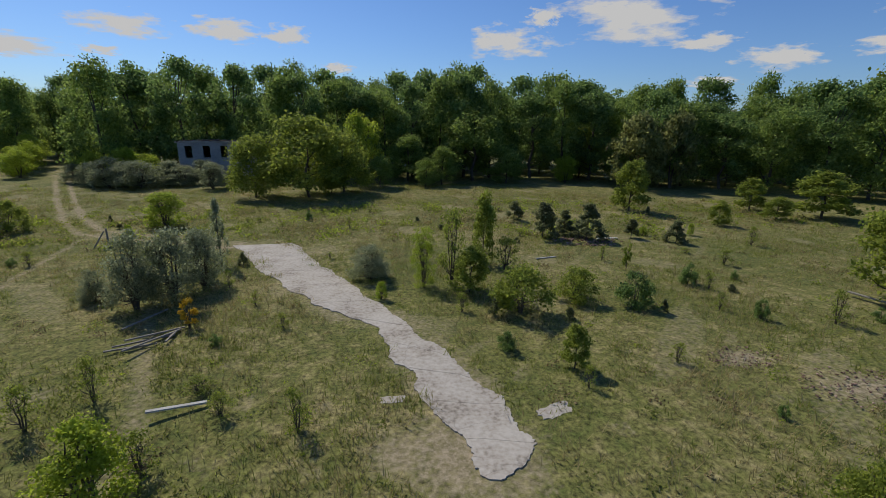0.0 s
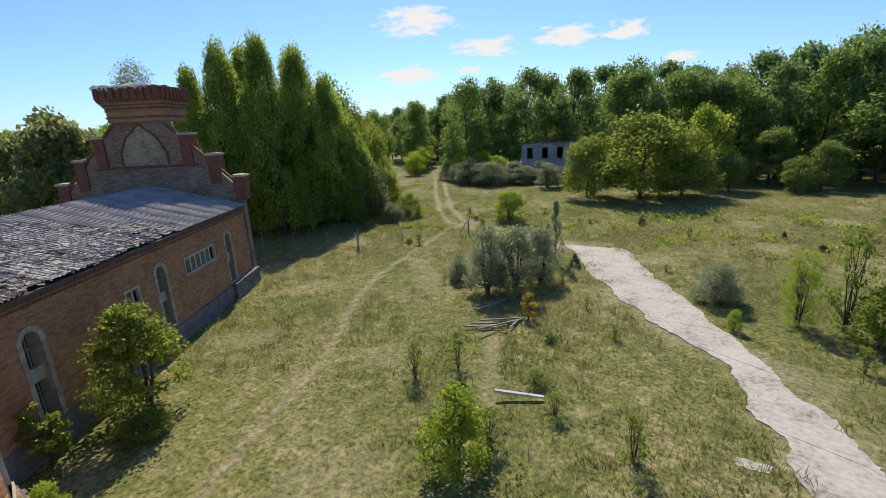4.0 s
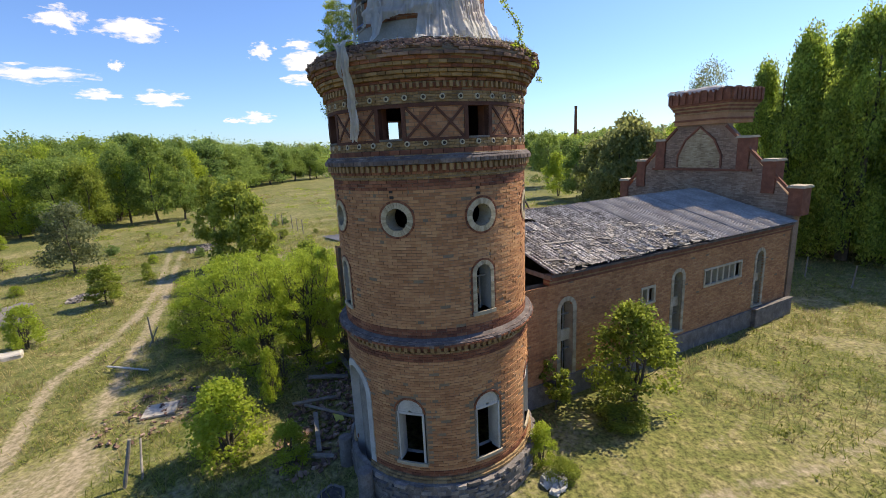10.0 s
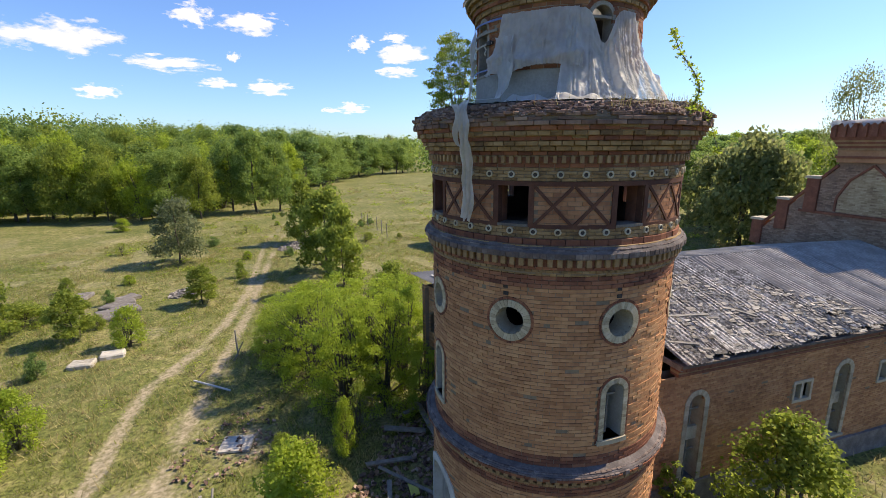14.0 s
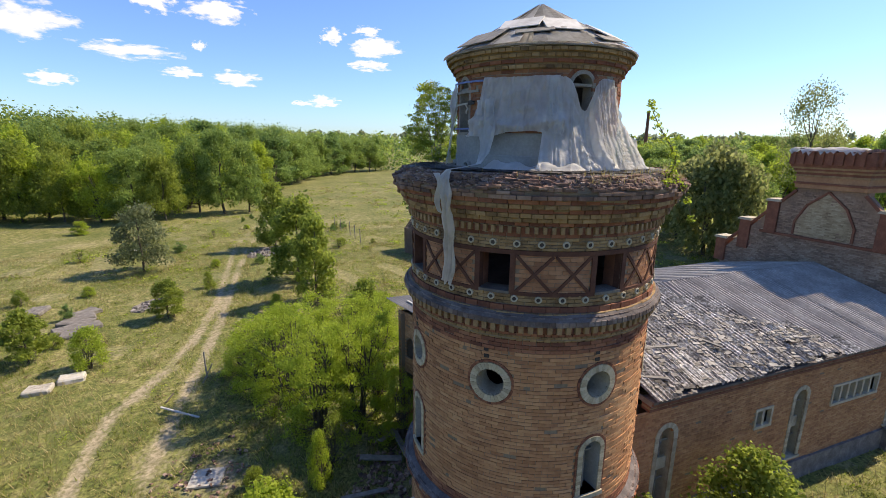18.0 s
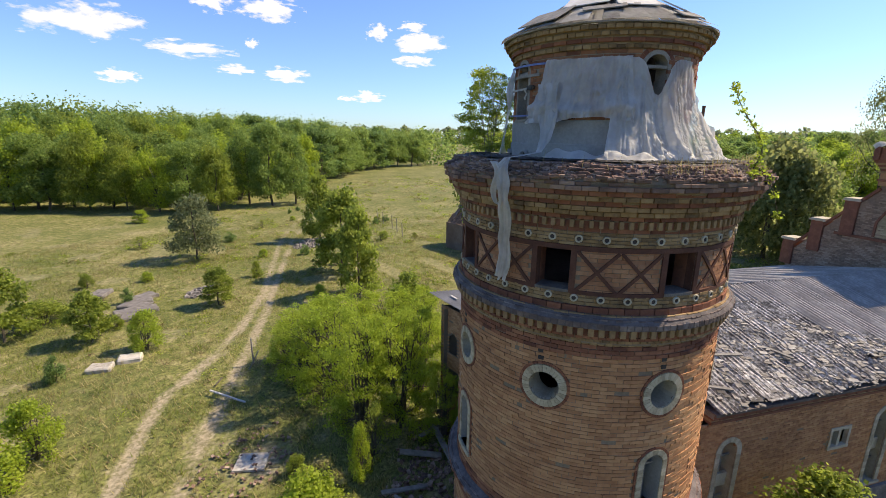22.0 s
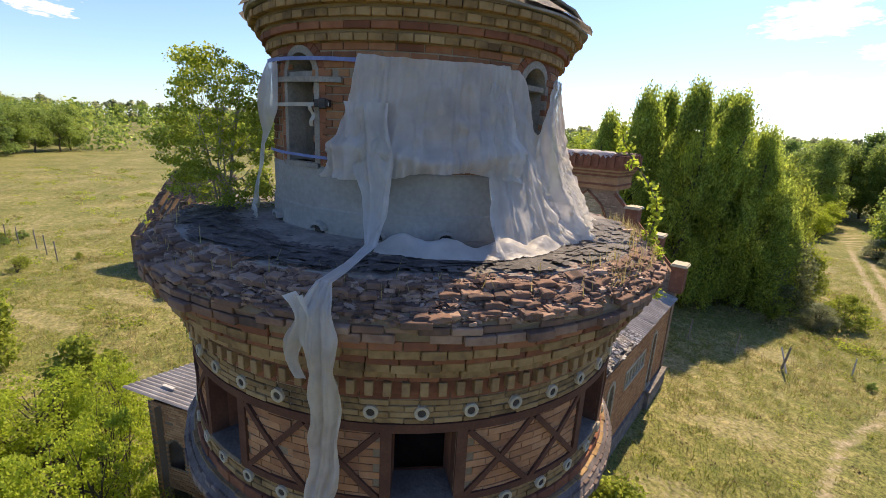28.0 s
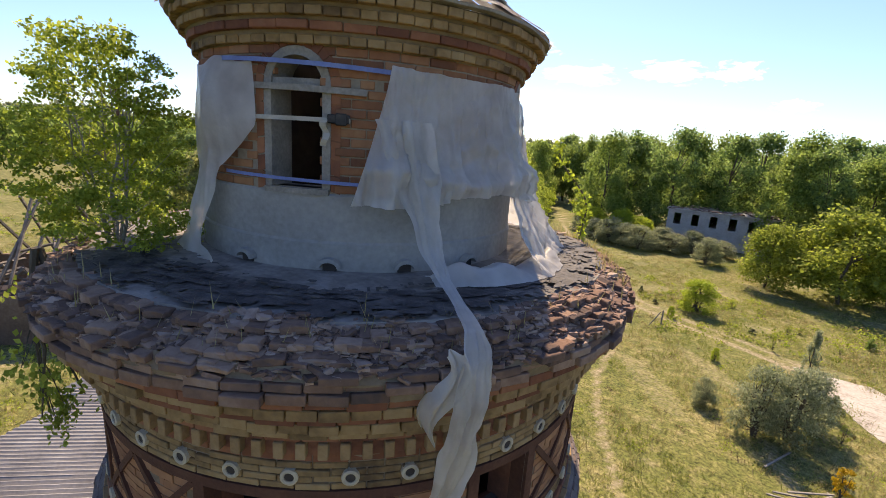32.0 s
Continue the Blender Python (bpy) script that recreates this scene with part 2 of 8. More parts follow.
M_TARP = mat("plastic_sheet", (0.740, 0.725, 0.690), (0.600, 0.585, 0.555), (0.830, 0.815, 0.780), 1.2, 11.0, 0.4, 0.7, translucent=0.5, dist=0.03)


def see_through(m, lo, hi):
    """Thin plastic lets part of what lies behind it through, more in some places."""
    n, l = m.node_tree.nodes, m.node_tree.links
    out = next(x for x in n if x.type == "OUTPUT_MATERIAL")
    src = out.inputs[0].links[0].from_socket
    nz = n.new("ShaderNodeTexNoise")
    nz.inputs["Scale"].default_value = 2.2
    nz.inputs["Detail"].default_value = 4.0
    mr = n.new("ShaderNodeMapRange")
    mr.inputs[1].default_value, mr.inputs[2].default_value, mr.inputs[3].default_value, mr.inputs[4].default_value = 0.38, 0.64, lo, hi
    tr = n.new("ShaderNodeBsdfTransparent")
    mx = n.new("ShaderNodeMixShader")
    geo = n.new("ShaderNodeNewGeometry")
    l.new(geo.outputs["Position"], nz.inputs["Vector"])
    l.new(nz.outputs["Fac"], mr.inputs[0])
    l.new(mr.outputs[0], mx.inputs[0])
    l.new(src, mx.inputs[1])
    l.new(tr.outputs[0], mx.inputs[2])
    l.new(mx.outputs[0], out.inputs[0])


see_through(M_TARP, 0.04, 0.30)
M_STRAP = mat("blue_strap", (0.14, 0.20, 0.42), (0.10, 0.14, 0.30), (0.22, 0.30, 0.52), 6.0, 40.0, 0.6, 0.1)
M_ROPE = mat("pale_strap", (0.42, 0.39, 0.33), (0.30, 0.28, 0.24), (0.52, 0.49, 0.43), 6.0, 40.0, 0.8, 0.2)
M_GREEN = mat("green_sheet", (0.045, 0.20, 0.125), (0.025, 0.12, 0.075), (0.08, 0.30, 0.19), 3.0, 20.0, 0.5, 0.2)
M_TILE = mat("clay_tile", (0.102, 0.070, 0.053), (0.047, 0.034, 0.029), (0.178, 0.128, 0.095), 1.0, 10.0, 0.9, 0.4, island=0.2)
M_METAL = mat("dark_metal", (0.05, 0.05, 0.05), (0.02, 0.02, 0.02), (0.12, 0.10, 0.09), 6.0, 40.0, 0.6, 0.2, metal=0.6)
M_ROOFLITTER = mat("roof_litter", (0.235, 0.212, 0.180), (0.100, 0.090, 0.076), (0.450, 0.415, 0.365), 3.0, 14.0, 0.9, 0.4, island=0.22)
M_GABLE = mat("gable_brick", (0.300, 0.205, 0.142), (0.140, 0.098, 0.072), (0.450, 0.345, 0.255), 0.8, 9.0, 0.92, 0.5, island=0.15)
M_PALEBRICK = mat("pale_brick", (0.36, 0.28, 0.17), (0.20, 0.15, 0.09), (0.48, 0.40, 0.27), 2.5, 14.0, 0.9, 0.5)
M_SHEETPALE = mat("pale_sheet", (0.223, 0.217, 0.214), (0.124, 0.118, 0.118), (0.322, 0.316, 0.310), 1.2, 12.0, 0.75, 0.3, island=0.12)
M_BARNWALL = mat("barn_wall", (0.200, 0.135, 0.095), (0.095, 0.068, 0.052), (0.32, 0.255, 0.205), 0.7, 7.0, 0.95, 0.5)
M_HOUSE = mat("house_plaster", (0.400, 0.385, 0.360), (0.220, 0.210, 0.200), (0.540, 0.525, 0.500), 0.6, 6.0, 0.95, 0.4)
LEAF["pine"] = mat("leaf_pine", (0.205, 0.235, 0.110), (0.110, 0.132, 0.062), (0.320, 0.350, 0.185), 0.5, 3.0, 0.7, 0, island=0.22, translucent=0.66)
LEAF["thuja"] = mat("leaf_thuja", (0.352, 0.453, 0.088), (0.169, 0.234, 0.053), (0.606, 0.709, 0.143), 0.35, 2.5, 0.65, 0, island=0.24, translucent=0.66)
LEAF["yellow"] = mat("leaf_yellow", (0.550, 0.363, 0.022), (0.330, 0.242, 0.022), (0.715, 0.495, 0.044), 0.5, 3.0, 0.6, 0, island=0.2, translucent=0.4)
M_PALEYELLOW = mat("yellow_plastic", (0.55, 0.50, 0.10), (0.40, 0.36, 0.07), (0.65, 0.60, 0.18), 3.0, 20.0, 0.5, 0.1)



def cracked(m, scale, width, depth):
    """Dark cracks along the edges of large cells, and grass stains."""
    n, l = m.node_tree.nodes, m.node_tree.links
    b = next(x for x in n if x.type == "BSDF_PRINCIPLED")
    src = b.inputs["Base Color"].links[0].from_socket
    geo = n.new("ShaderNodeNewGeometry")
    wob = n.new("ShaderNodeTexNoise")
    wob.inputs["Scale"].default_value = 1.6
    wob.inputs["Detail"].default_value = 5.0
    ad = n.new("ShaderNodeVectorMath")
    l.new(geo.outputs["Position"], wob.inputs["Vector"])
    l.new(geo.outputs["Position"], ad.inputs[0])
    l.new(wob.outputs["Color"], ad.inputs[1])
    vor = n.new("ShaderNodeTexVoronoi")
    vor.feature = "DISTANCE_TO_EDGE"
    vor.inputs["Scale"].default_value = scale
    l.new(ad.outputs[0], vor.inputs["Vector"])
    mr = n.new("ShaderNodeMapRange")
    mr.inputs[1].default_value, mr.inputs[2].default_value, mr.inputs[3].default_value, mr.inputs[4].default_value = 0.0, width, depth, 1.0
    l.new(vor.outputs["Distance"], mr.inputs[0])
    sc = n.new("ShaderNodeVectorMath")
    sc.operation = "SCALE"
    l.new(src, sc.inputs[0])
    l.new(mr.outputs[0], sc.inputs["Scale"])
    l.new(sc.outputs[0], b.inputs["Base Color"])


cracked(M_CONCRETE, 0.22, 0.008, 0.75)
M_WEED = mat("withered_weed", (0.23, 0.165, 0.085), (0.12, 0.085, 0.045), (0.38, 0.29, 0.16), 0.5, 3.0, 0.8, 0, island=0.22, translucent=0.25)
LEAF["birch"] = mat("leaf_birch", (0.320, 0.400, 0.058), (0.180, 0.240, 0.036), (0.480, 0.540, 0.095), 2.0, 8.0, 0.55, 0, island=0.22, translucent=0.66)
M_PALEMORTAR = mat("pale_mortar", (0.270, 0.225, 0.170), (0.170, 0.140, 0.105), (0.370, 0.315, 0.250), 3.0, 24.0, 0.95, 0.4)
M_DARKWOOD = mat("dark_old_wood", (0.149, 0.132, 0.114), (0.066, 0.057, 0.050), (0.286, 0.265, 0.228), 3.0, 30.0, 0.9, 0.4)
M_WEEDGREEN = mat("weed_green", (0.208, 0.242, 0.056), (0.128, 0.162, 0.036), (0.297, 0.323, 0.090), 0.5, 3.0, 0.7, 0, island=0.2, translucent=0.66)
M_ROOFMOSS = mat("lichen_sheet", (0.270, 0.251, 0.223), (0.106, 0.097, 0.085), (0.603, 0.571, 0.521), 2.6, 11.0, 0.9, 0.5, fine_mix=0.6, spread=0.11, obj=0.05)
M_PANEL = mat("panel_brick", (0.37, 0.29, 0.175), (0.19, 0.14, 0.085), (0.50, 0.42, 0.28), 2.0, 12.0, 0.9, 0.4, island=0.18)
M_PLINTH = mat("plinth_fieldstone", (0.200, 0.180, 0.165), (0.085, 0.076, 0.072), (0.380, 0.345, 0.315), 4.0, 18.0, 0.95, 0.6, island=0.2)
LEAF["olive"] = mat("leaf_olive", (0.270, 0.294, 0.102), (0.144, 0.168, 0.060), (0.420, 0.438, 0.168), 0.4, 2.5, 0.6, 0, island=0.22, translucent=0.66)

# ---- building helpers ----
def finish(name, bm, material, parent=None, label="", smooth=False):
    me = bpy.data.meshes.new(name)
    bm.to_mesh(me)
    bm.free()
    for mm in material if isinstance(material, (list, tuple)) else (material,):
        me.materials.append(mm)
    if smooth:
        me.polygons.foreach_set("use_smooth", [True] * len(me.polygons))
    ob = new(name, me)
    if parent is not None:
        ob.parent = parent
    if label:
        ob["label"] = label
    return ob


def part(name, bm, material, parent, label="", smooth=False):
    return finish(name, bm, material, parent, label, smooth)


def raw(name, verts, faces, material, parent=None, label="", smooth=False):
    me = bpy.data.meshes.new(name)
    me.from_pydata([tuple(v) for v in verts], [], faces)
    me.materials.append(material)
    if smooth:
        me.polygons.foreach_set("use_smooth", [True] * len(me.polygons))
    ob = new(name, me)
    if parent is not None:
        ob.parent = parent
    if label:
        ob["label"] = label
    return ob


def empty(name, m=None, label="", category="", group="", kind=""):
    ob = new(name)
    ob.empty_display_size = 0.3
    if m is not None:
        ob.matrix_basis = m
    return tagged(ob, label, category, group, kind)


def box(bm, x0, y0, z0, x1, y1, z1, m=None, bevel=0.0):
    r = bmesh.ops.create_cube(bm, size=1.0)["verts"]
    bmesh.ops.scale(bm, vec=(x1 - x0, y1 - y0, z1 - z0), verts=r)
    bmesh.ops.translate(bm, vec=((x0 + x1) / 2, (y0 + y1) / 2, (z0 + z1) / 2), verts=r)
    if bevel:
        ed = list({e for v in r for e in v.link_edges})
        r = list({v for f in bmesh.ops.bevel(bm, geom=ed, offset=bevel, segments=1, affect="EDGES")["faces"] for v in f.verts} | {v for v in r if v.is_valid})
    if m is not None:
        bmesh.ops.transform(bm, matrix=m, verts=[v for v in r if v.is_valid])
    return r


def lathe(profile, seg=96, a0=0.0, a1=360.0, jitter=0.0):
    """A solid of revolution about z from (r, z) points."""
    bm = bmesh.new()
    closed = abs(a1 - a0 - 360) < 1e-6
    rings = []
    cols = seg if closed else seg + 1
    for r, z in profile:
        ring = []
        for i in range(cols):
            a = radians(a0 + (a1 - a0) * i / seg)
            dr = noise.noise((math.cos(a) * 4, math.sin(a) * 4, z * 3 + r)) * jitter if jitter else 0
            ring.append(bm.verts.new(((r + dr) * math.cos(a), (r + dr) * math.sin(a), z + dr * 0.6)))
        rings.append(ring)
    for p, q in zip(rings, rings[1:]):
        for i in range(seg):
            j = (i + 1) % cols
            bm.faces.new((p[i], p[j], q[j], q[i]))
    return bm


def tube(bm, pts, radii, seg=6):
    """A tapered tube along points."""
    rings = []
    for k, (p, r) in enumerate(zip(pts, radii)):
        d = (Vector(pts[min(k + 1, len(pts) - 1)]) - Vector(pts[max(k - 1, 0)])).normalized()
        a = d.orthogonal().normalized()
        b = d.cross(a)
        rings.append([bm.verts.new(Vector(p) + (a * math.cos(t) + b * math.sin(t)) * r) for t in (math.tau * i / seg for i in range(seg))])
    for p, q in zip(rings, rings[1:]):
        for i in range(seg):
            bm.faces.new((p[i], p[(i + 1) % seg], q[(i + 1) % seg], q[i]))
    bm.faces.new(rings[0][::-1])
    bm.faces.new(rings[-1])


def leaf_mesh(name, centres, radii, count, size, material, rng, flat=0.75, droop=0.0, shell=0.55, rise=0.0):
    """A crown: many small bent leaves scattered over clumps; centres (k,3), radii (k,3)."""
    w = np.prod(radii, axis=1) ** (2 / 3)
    k = rng.choice(len(centres), count, p=w / w.sum())
    d = rng.normal(size=(count, 3))
    d /= np.linalg.norm(d, axis=1)[:, None]
    rad = shell * 0.75 + (1.12 - shell * 0.75) * rng.random(count) ** 0.7
    pos = centres[k] + d * radii[k] * rad[:, None] * (1 + 0.20 * rng.normal(size=(count, 1)))
    nrm = d * 0.45 + rng.normal(size=(count, 3)) * 0.6 + np.array([0, 0, 0.35])
    nrm /= np.linalg.norm(nrm, axis=1)[:, None]
    t = np.cross(nrm, rng.normal(size=(count, 3)))
    if rise:
        t = t * 0.75 + np.array([0, 0, rise])
        nrm[:, 2] *= 0.2
    t /= np.linalg.norm(t, axis=1)[:, None]
    b = np.cross(nrm, t)
    s = size * (0.65 + 0.7 * rng.random(count))[:, None]
    v = np.empty((count, 4, 3))
    v[:, 0] = pos - t * s
    v[:, 1] = pos + b * s * flat - nrm * s * 0.2
    v[:, 2] = pos + t * s
    v[:, 3] = pos - b * s * flat - nrm * s * 0.2
    if droop:
        v[:, :, 2] -= droop * s
    v = v.reshape(-1, 3)
    me = bpy.data.meshes.new(name)
    me.vertices.add(len(v))
    me.vertices.foreach_set("co", v.ravel())
    me.loops.add(count * 4)
    me.loops.foreach_set("vertex_index", np.arange(count * 4))
    me.polygons.add(count)
    me.polygons.foreach_set("loop_start", np.arange(0, count * 4, 4))
    me.update(calc_edges=True)
    me.materials.append(material)
    return me


def make_tree(name, height, spread, leaf, count, size, seed, trunk_h=0.3, clumps=26, shape="round", lean=0.0, stems=1, bark=None, limbs=9, girth=0.014):
    """A tree with its trunk and limbs in one mesh and its crown in another; the origin is at the foot."""
    rng = np.random.default_rng(seed)
    root = empty(name)
    cs, rs = [], []
    z0 = height * trunk_h
    for i in range(round(clumps * 1.7)):
        u = rng.random()
        a = rng.random() * math.tau
        if shape == "round":
            zz = z0 + (height - z0) * (0.08 + 0.84 * u)
            prof = math.sin(math.pi * min(0.97, (0.14 if trunk_h > 0.06 else 0.34) + (0.80 if trunk_h > 0.06 else 0.61) * u)) ** 0.7
        elif shape == "cone":
            zz = z0 + (height - z0) * (0.04 + 0.92 * u)
            prof = max(0.10, 1.05 - u)
        elif shape == "column":
            zz = z0 + (height - z0) * (0.04 + 0.90 * u)
            prof = 1.0 if u < 0.45 else max(0.12, 1.0 - 1.6 * (u - 0.45))
        else:
            zz = z0 + (height - z0) * (0.05 + 0.91 * u)
            prof = (0.75 + 0.45 * rng.random()) * (1.0 if u < 0.6 else 1.0 - 0.9 * (u - 0.6))
        rr = spread * prof * (0.35 + 0.65 * math.sqrt(rng.random())) * 0.80
        cs.append((rr * math.cos(a), rr * math.sin(a), zz))
        q = spread * (0.15 + 0.20 * rng.random()) * (0.8 if shape != "round" else 1.0)
        if shape == "open":
            q *= 0.72
        if shape == "column" and height > 10:
            q *= 0.62
        rs.append((q, q, q * (0.50 if shape == "open" else 0.72 if shape != "column" else 2.4)))
    cs, rs = np.array(cs), np.array(rs)
    rs[:, 2] = np.minimum(rs[:, 2], height * 0.20)
    cs[:, 2] = np.minimum(cs[:, 2], height - rs[:, 2] * 0.9)
    bm = bmesh.new()
    r0 = max(0.012, height * girth)
    for s in range(stems):
        a = math.tau * s / stems + rng.random()
        off = 0.0 if stems == 1 else spread * 0.35
        top = Vector((off * math.cos(a) + lean, off * math.sin(a), height * 0.80))
        base = Vector((0.1 * off * math.cos(a), 0.1 * off * math.sin(a), -0.1))
        pts, rad = [], []
        for i in range(6):
            f = i / 5
            wob = Vector((rng.normal(), rng.normal(), 0)) * height * 0.012 * (f > 0)
            pts.append(base.lerp(top, f) + wob)
            rad.append(r0 * (1.25 - 1.05 * f))
        tube(bm, pts, rad, 6)
        for i in range(limbs):
            c = Vector(cs[rng.integers(len(cs))])
            f = min(0.9, max(0.18, (c.z - 0.12 * height) / (height * 0.85)))
            st = base.lerp(top, f * 0.85)
            tube(bm, [st, st.lerp(c, 0.5) + Vector((0, 0, -0.03 * height)), c], [r0 * 0.42, r0 * 0.28, r0 * 0.09], 4)
    part("trunk", bm, bark or M_BARK, root)
    me = leaf_mesh("crown", cs, rs, count, size, leaf, rng, 0.55 if shape == "column" and height > 10 else 0.75, rise=1.0 if shape == "column" else 0.0)
    crown = new("crown", me)
    crown.parent = root
    return root

# ---- ground ----
def polyline_distance(px, py, pts):
    best = np.full(px.shape, 1e9)
    for (ax, ay), (bx, by) in zip(pts, pts[1:]):
        dx, dy = bx - ax, by - ay
        u = np.clip(((px - ax) * dx + (py - ay) * dy) / (dx * dx + dy * dy), 0, 1)
        best = np.minimum(best, np.hypot(px - ax - u * dx, py - ay - u * dy))
    return best


ROAD_L = [(5.9, 34.3), (9.3, 27.4), (12.8, 21.8), (14.8, 20.0), (16.0, 18.6), (16.5, 16.0), (17.3, 13.9), (17.7, 11.8), (18.3, 10.9), (18.6, 9.1)]
ROAD_R = [(10.1, 34.4), (13.2, 27.5), (16.0, 21.9), (17.5, 18.5), (18.5, 16.3), (19.3, 14.8), (19.7, 13.2), (20.3, 11.1), (20.5, 10.2), (19.1, 9.0)]
ROAD_MID = [((a + c) / 2, (b + d) / 2) for (a, b), (c, d) in zip(ROAD_L, ROAD_R)]
TRACK_WEST_L = [(9.0, -11.8), (4.0, -13.8), (0.2, -15.3), (-2.9, -17.2), (-5.7, -18.7), (-9.6, -19.3), (-13.4, -20.3), (-19.5, -22.9), (-30.5, -29.0), (-39.5, -33.9), (-58, -41), (-90, -52)]
TRACK_WEST_R = [(7.0, -9.3), (2.7, -11.2), (0.4, -12.5), (-1.8, -13.7), (-5.6, -15.5), (-10.0, -17.5), (-14.9, -19.7), (-24.3, -24.6), (-38.9, -32.0), (-58, -39.4), (-90, -50)]
TRACK_NORTH = [(-38.0, 91.0), (-28.6, 75.0), (-17.6, 56.2), (-11.0, 45.4), (-6.8, 40.0), (-3.1, 38.0), (1.0, 36.5), (5.5, 34.5)]
FOOTPATH = [(-6.0, 37.6), (-4.8, 30.0), (-3.7, 22.8), (-2.3, 18.9), (0.3, 14.2), (1.6, 11.3), (2.3, 8.6), (3.0, 6.4), (3.6, 4.4), (4.2, -1.0), (3.6, -8.0)]


def worn_at(x, y):
    patchy = 0.75 + 0.35 * np.sin(x * 0.9 + 0.7 * y) * np.sin(y * 0.63 - 0.4 * x) + 0.2 * np.sin(x * 2.3) * np.sin(y * 2.9)
    fade = np.clip(1.35 - np.hypot(x, y) / 70, 0.45, 1.0)
    rut = np.minimum(polyline_distance(x, y, TRACK_WEST_L), polyline_distance(x, y, TRACK_WEST_R))
    w = np.clip(1.25 - rut / 0.50, 0, 1) * np.clip(fade + 0.1, 0, 1) * np.clip(patchy + 0.15, 0.5, 1)
    north = polyline_distance(x, y, TRACK_NORTH)
    w = np.maximum(w, np.clip(1.2 - np.abs(north - 0.75) / 0.5, 0, 1) * np.clip(patchy + 0.25, 0.5, 1))
    w = np.maximum(w, np.clip(1.1 - polyline_distance(x, y, FOOTPATH) / 0.42, 0, 1) * 0.85)
    # bare yard beside the tower, trodden ground by the concrete strip and the stony patches in the field
    w = np.maximum(w, np.clip(1.3 - np.hypot((x - 1.8) / 3.6, (y + 12.6) / 2.4), 0, 1) * np.clip(patchy, 0.3, 0.75))
    w = np.maximum(w, np.clip(1.2 - np.hypot((x + 2.7) / 2.2, (y + 11.4) / 2.0), 0, 1) * np.clip(patchy, 0.3, 0.8))
    w = np.maximum(w, np.clip(1.2 - np.hypot((x - 18.0) / 2.6, (y - 10.2) / 3.0), 0, 1) * 0.8)
    w = np.maximum(w, np.clip(1.2 - polyline_distance(x, y, [(9.4, 9.0), (8.2, 14.0), (6.6, 18.0), (5.2, 22.0)]) / 0.9, 0, 1) * 0.55)
    w = np.maximum(w, np.clip(1.2 - np.hypot((x - 30.6) / 1.8, (y - 13.8) / 1.0), 0, 1) * 0.8)
    w = np.maximum(w, np.clip(1.2 - np.hypot((x - 33.2) / 2.6, (y - 11.2) / 1.6), 0, 1) * 0.8)
    w = np.maximum(w, np.clip(1.55 - polyline_distance(x, y, ROAD_MID) / 1.55, 0, 0.6) * np.clip(patchy, 0.3, 1))
    w = np.maximum(w, np.clip(1.2 - np.hypot((x - 16.4) / 1.5, (y - 10.4) / 1.6), 0, 1) * 0.75)
    # dry thin spots scattered over the meadow
    s1 = np.sin(x * 0.51 + 1.7 * np.sin(y * 0.23)) * np.sin(y * 0.47 + 1.3 * np.sin(x * 0.31))
    w = np.maximum(w, np.clip((s1 - 0.50) * 1.6, 0, 0.46))
    s2 = np.sin(x * 1.31 + 2.1 * np.sin(y * 0.57)) * np.sin(y * 1.17 + 1.6 * np.sin(x * 0.71))
    w = np.maximum(w, np.clip((s2 - 0.55) * 1.5, 0, 0.45))
    return np.clip(w, 0, 1)


def ground_z(x, y):
    r = np.hypot(x, y)
    far = np.clip((r - 20) / 60, 0, 1)
    return 0.10 * np.sin(x * 0.13 + 1.0) * np.sin(y * 0.11) * far + 0.05 * np.sin(x * 0.6) * np.sin(y * 0.53 + 2) * np.clip((r - 6) / 6, 0, 1)


def axis(fine_to, step):
    a = list(np.arange(0, fine_to, step))
    s = step
    while a[-1] < 3200:
        s *= 1.16
        a.append(a[-1] + s)
    a = np.array(a)
    return np.r_[-a[:0:-1], a]


gx, gy = axis(48, 0.42), axis(66, 0.42)
X, Y = np.meshgrid(gx, gy + 6.0, indexing="ij")
Z = ground_z(X, Y)
W = worn_at(X, Y)
Z = Z - 0.05 * W
nx, ny = X.shape
ids = np.arange(nx * ny).reshape(nx, ny)
quads = np.stack([ids[:-1, :-1], ids[1:, :-1], ids[1:, 1:], ids[:-1, 1:]], -1).reshape(-1, 4)
me = bpy.data.meshes.new("ground")
me.vertices.add(nx * ny)
me.vertices.foreach_set("co", np.stack([X, Y, Z], -1).ravel())
me.loops.add(len(quads) * 4)
me.loops.foreach_set("vertex_index", quads.ravel())
me.polygons.add(len(quads))
me.polygons.foreach_set("loop_start", np.arange(0, len(quads) * 4, 4))
me.update(calc_edges=True)
me.attributes.new("worn", "FLOAT", "POINT").data.foreach_set("value", W.ravel().astype(np.float32))
me.materials.append(M_GROUND)
tagged(new("ground", me), "meadow of green and straw-dry grass with sandy wheel tracks", "ground", kind="structure")

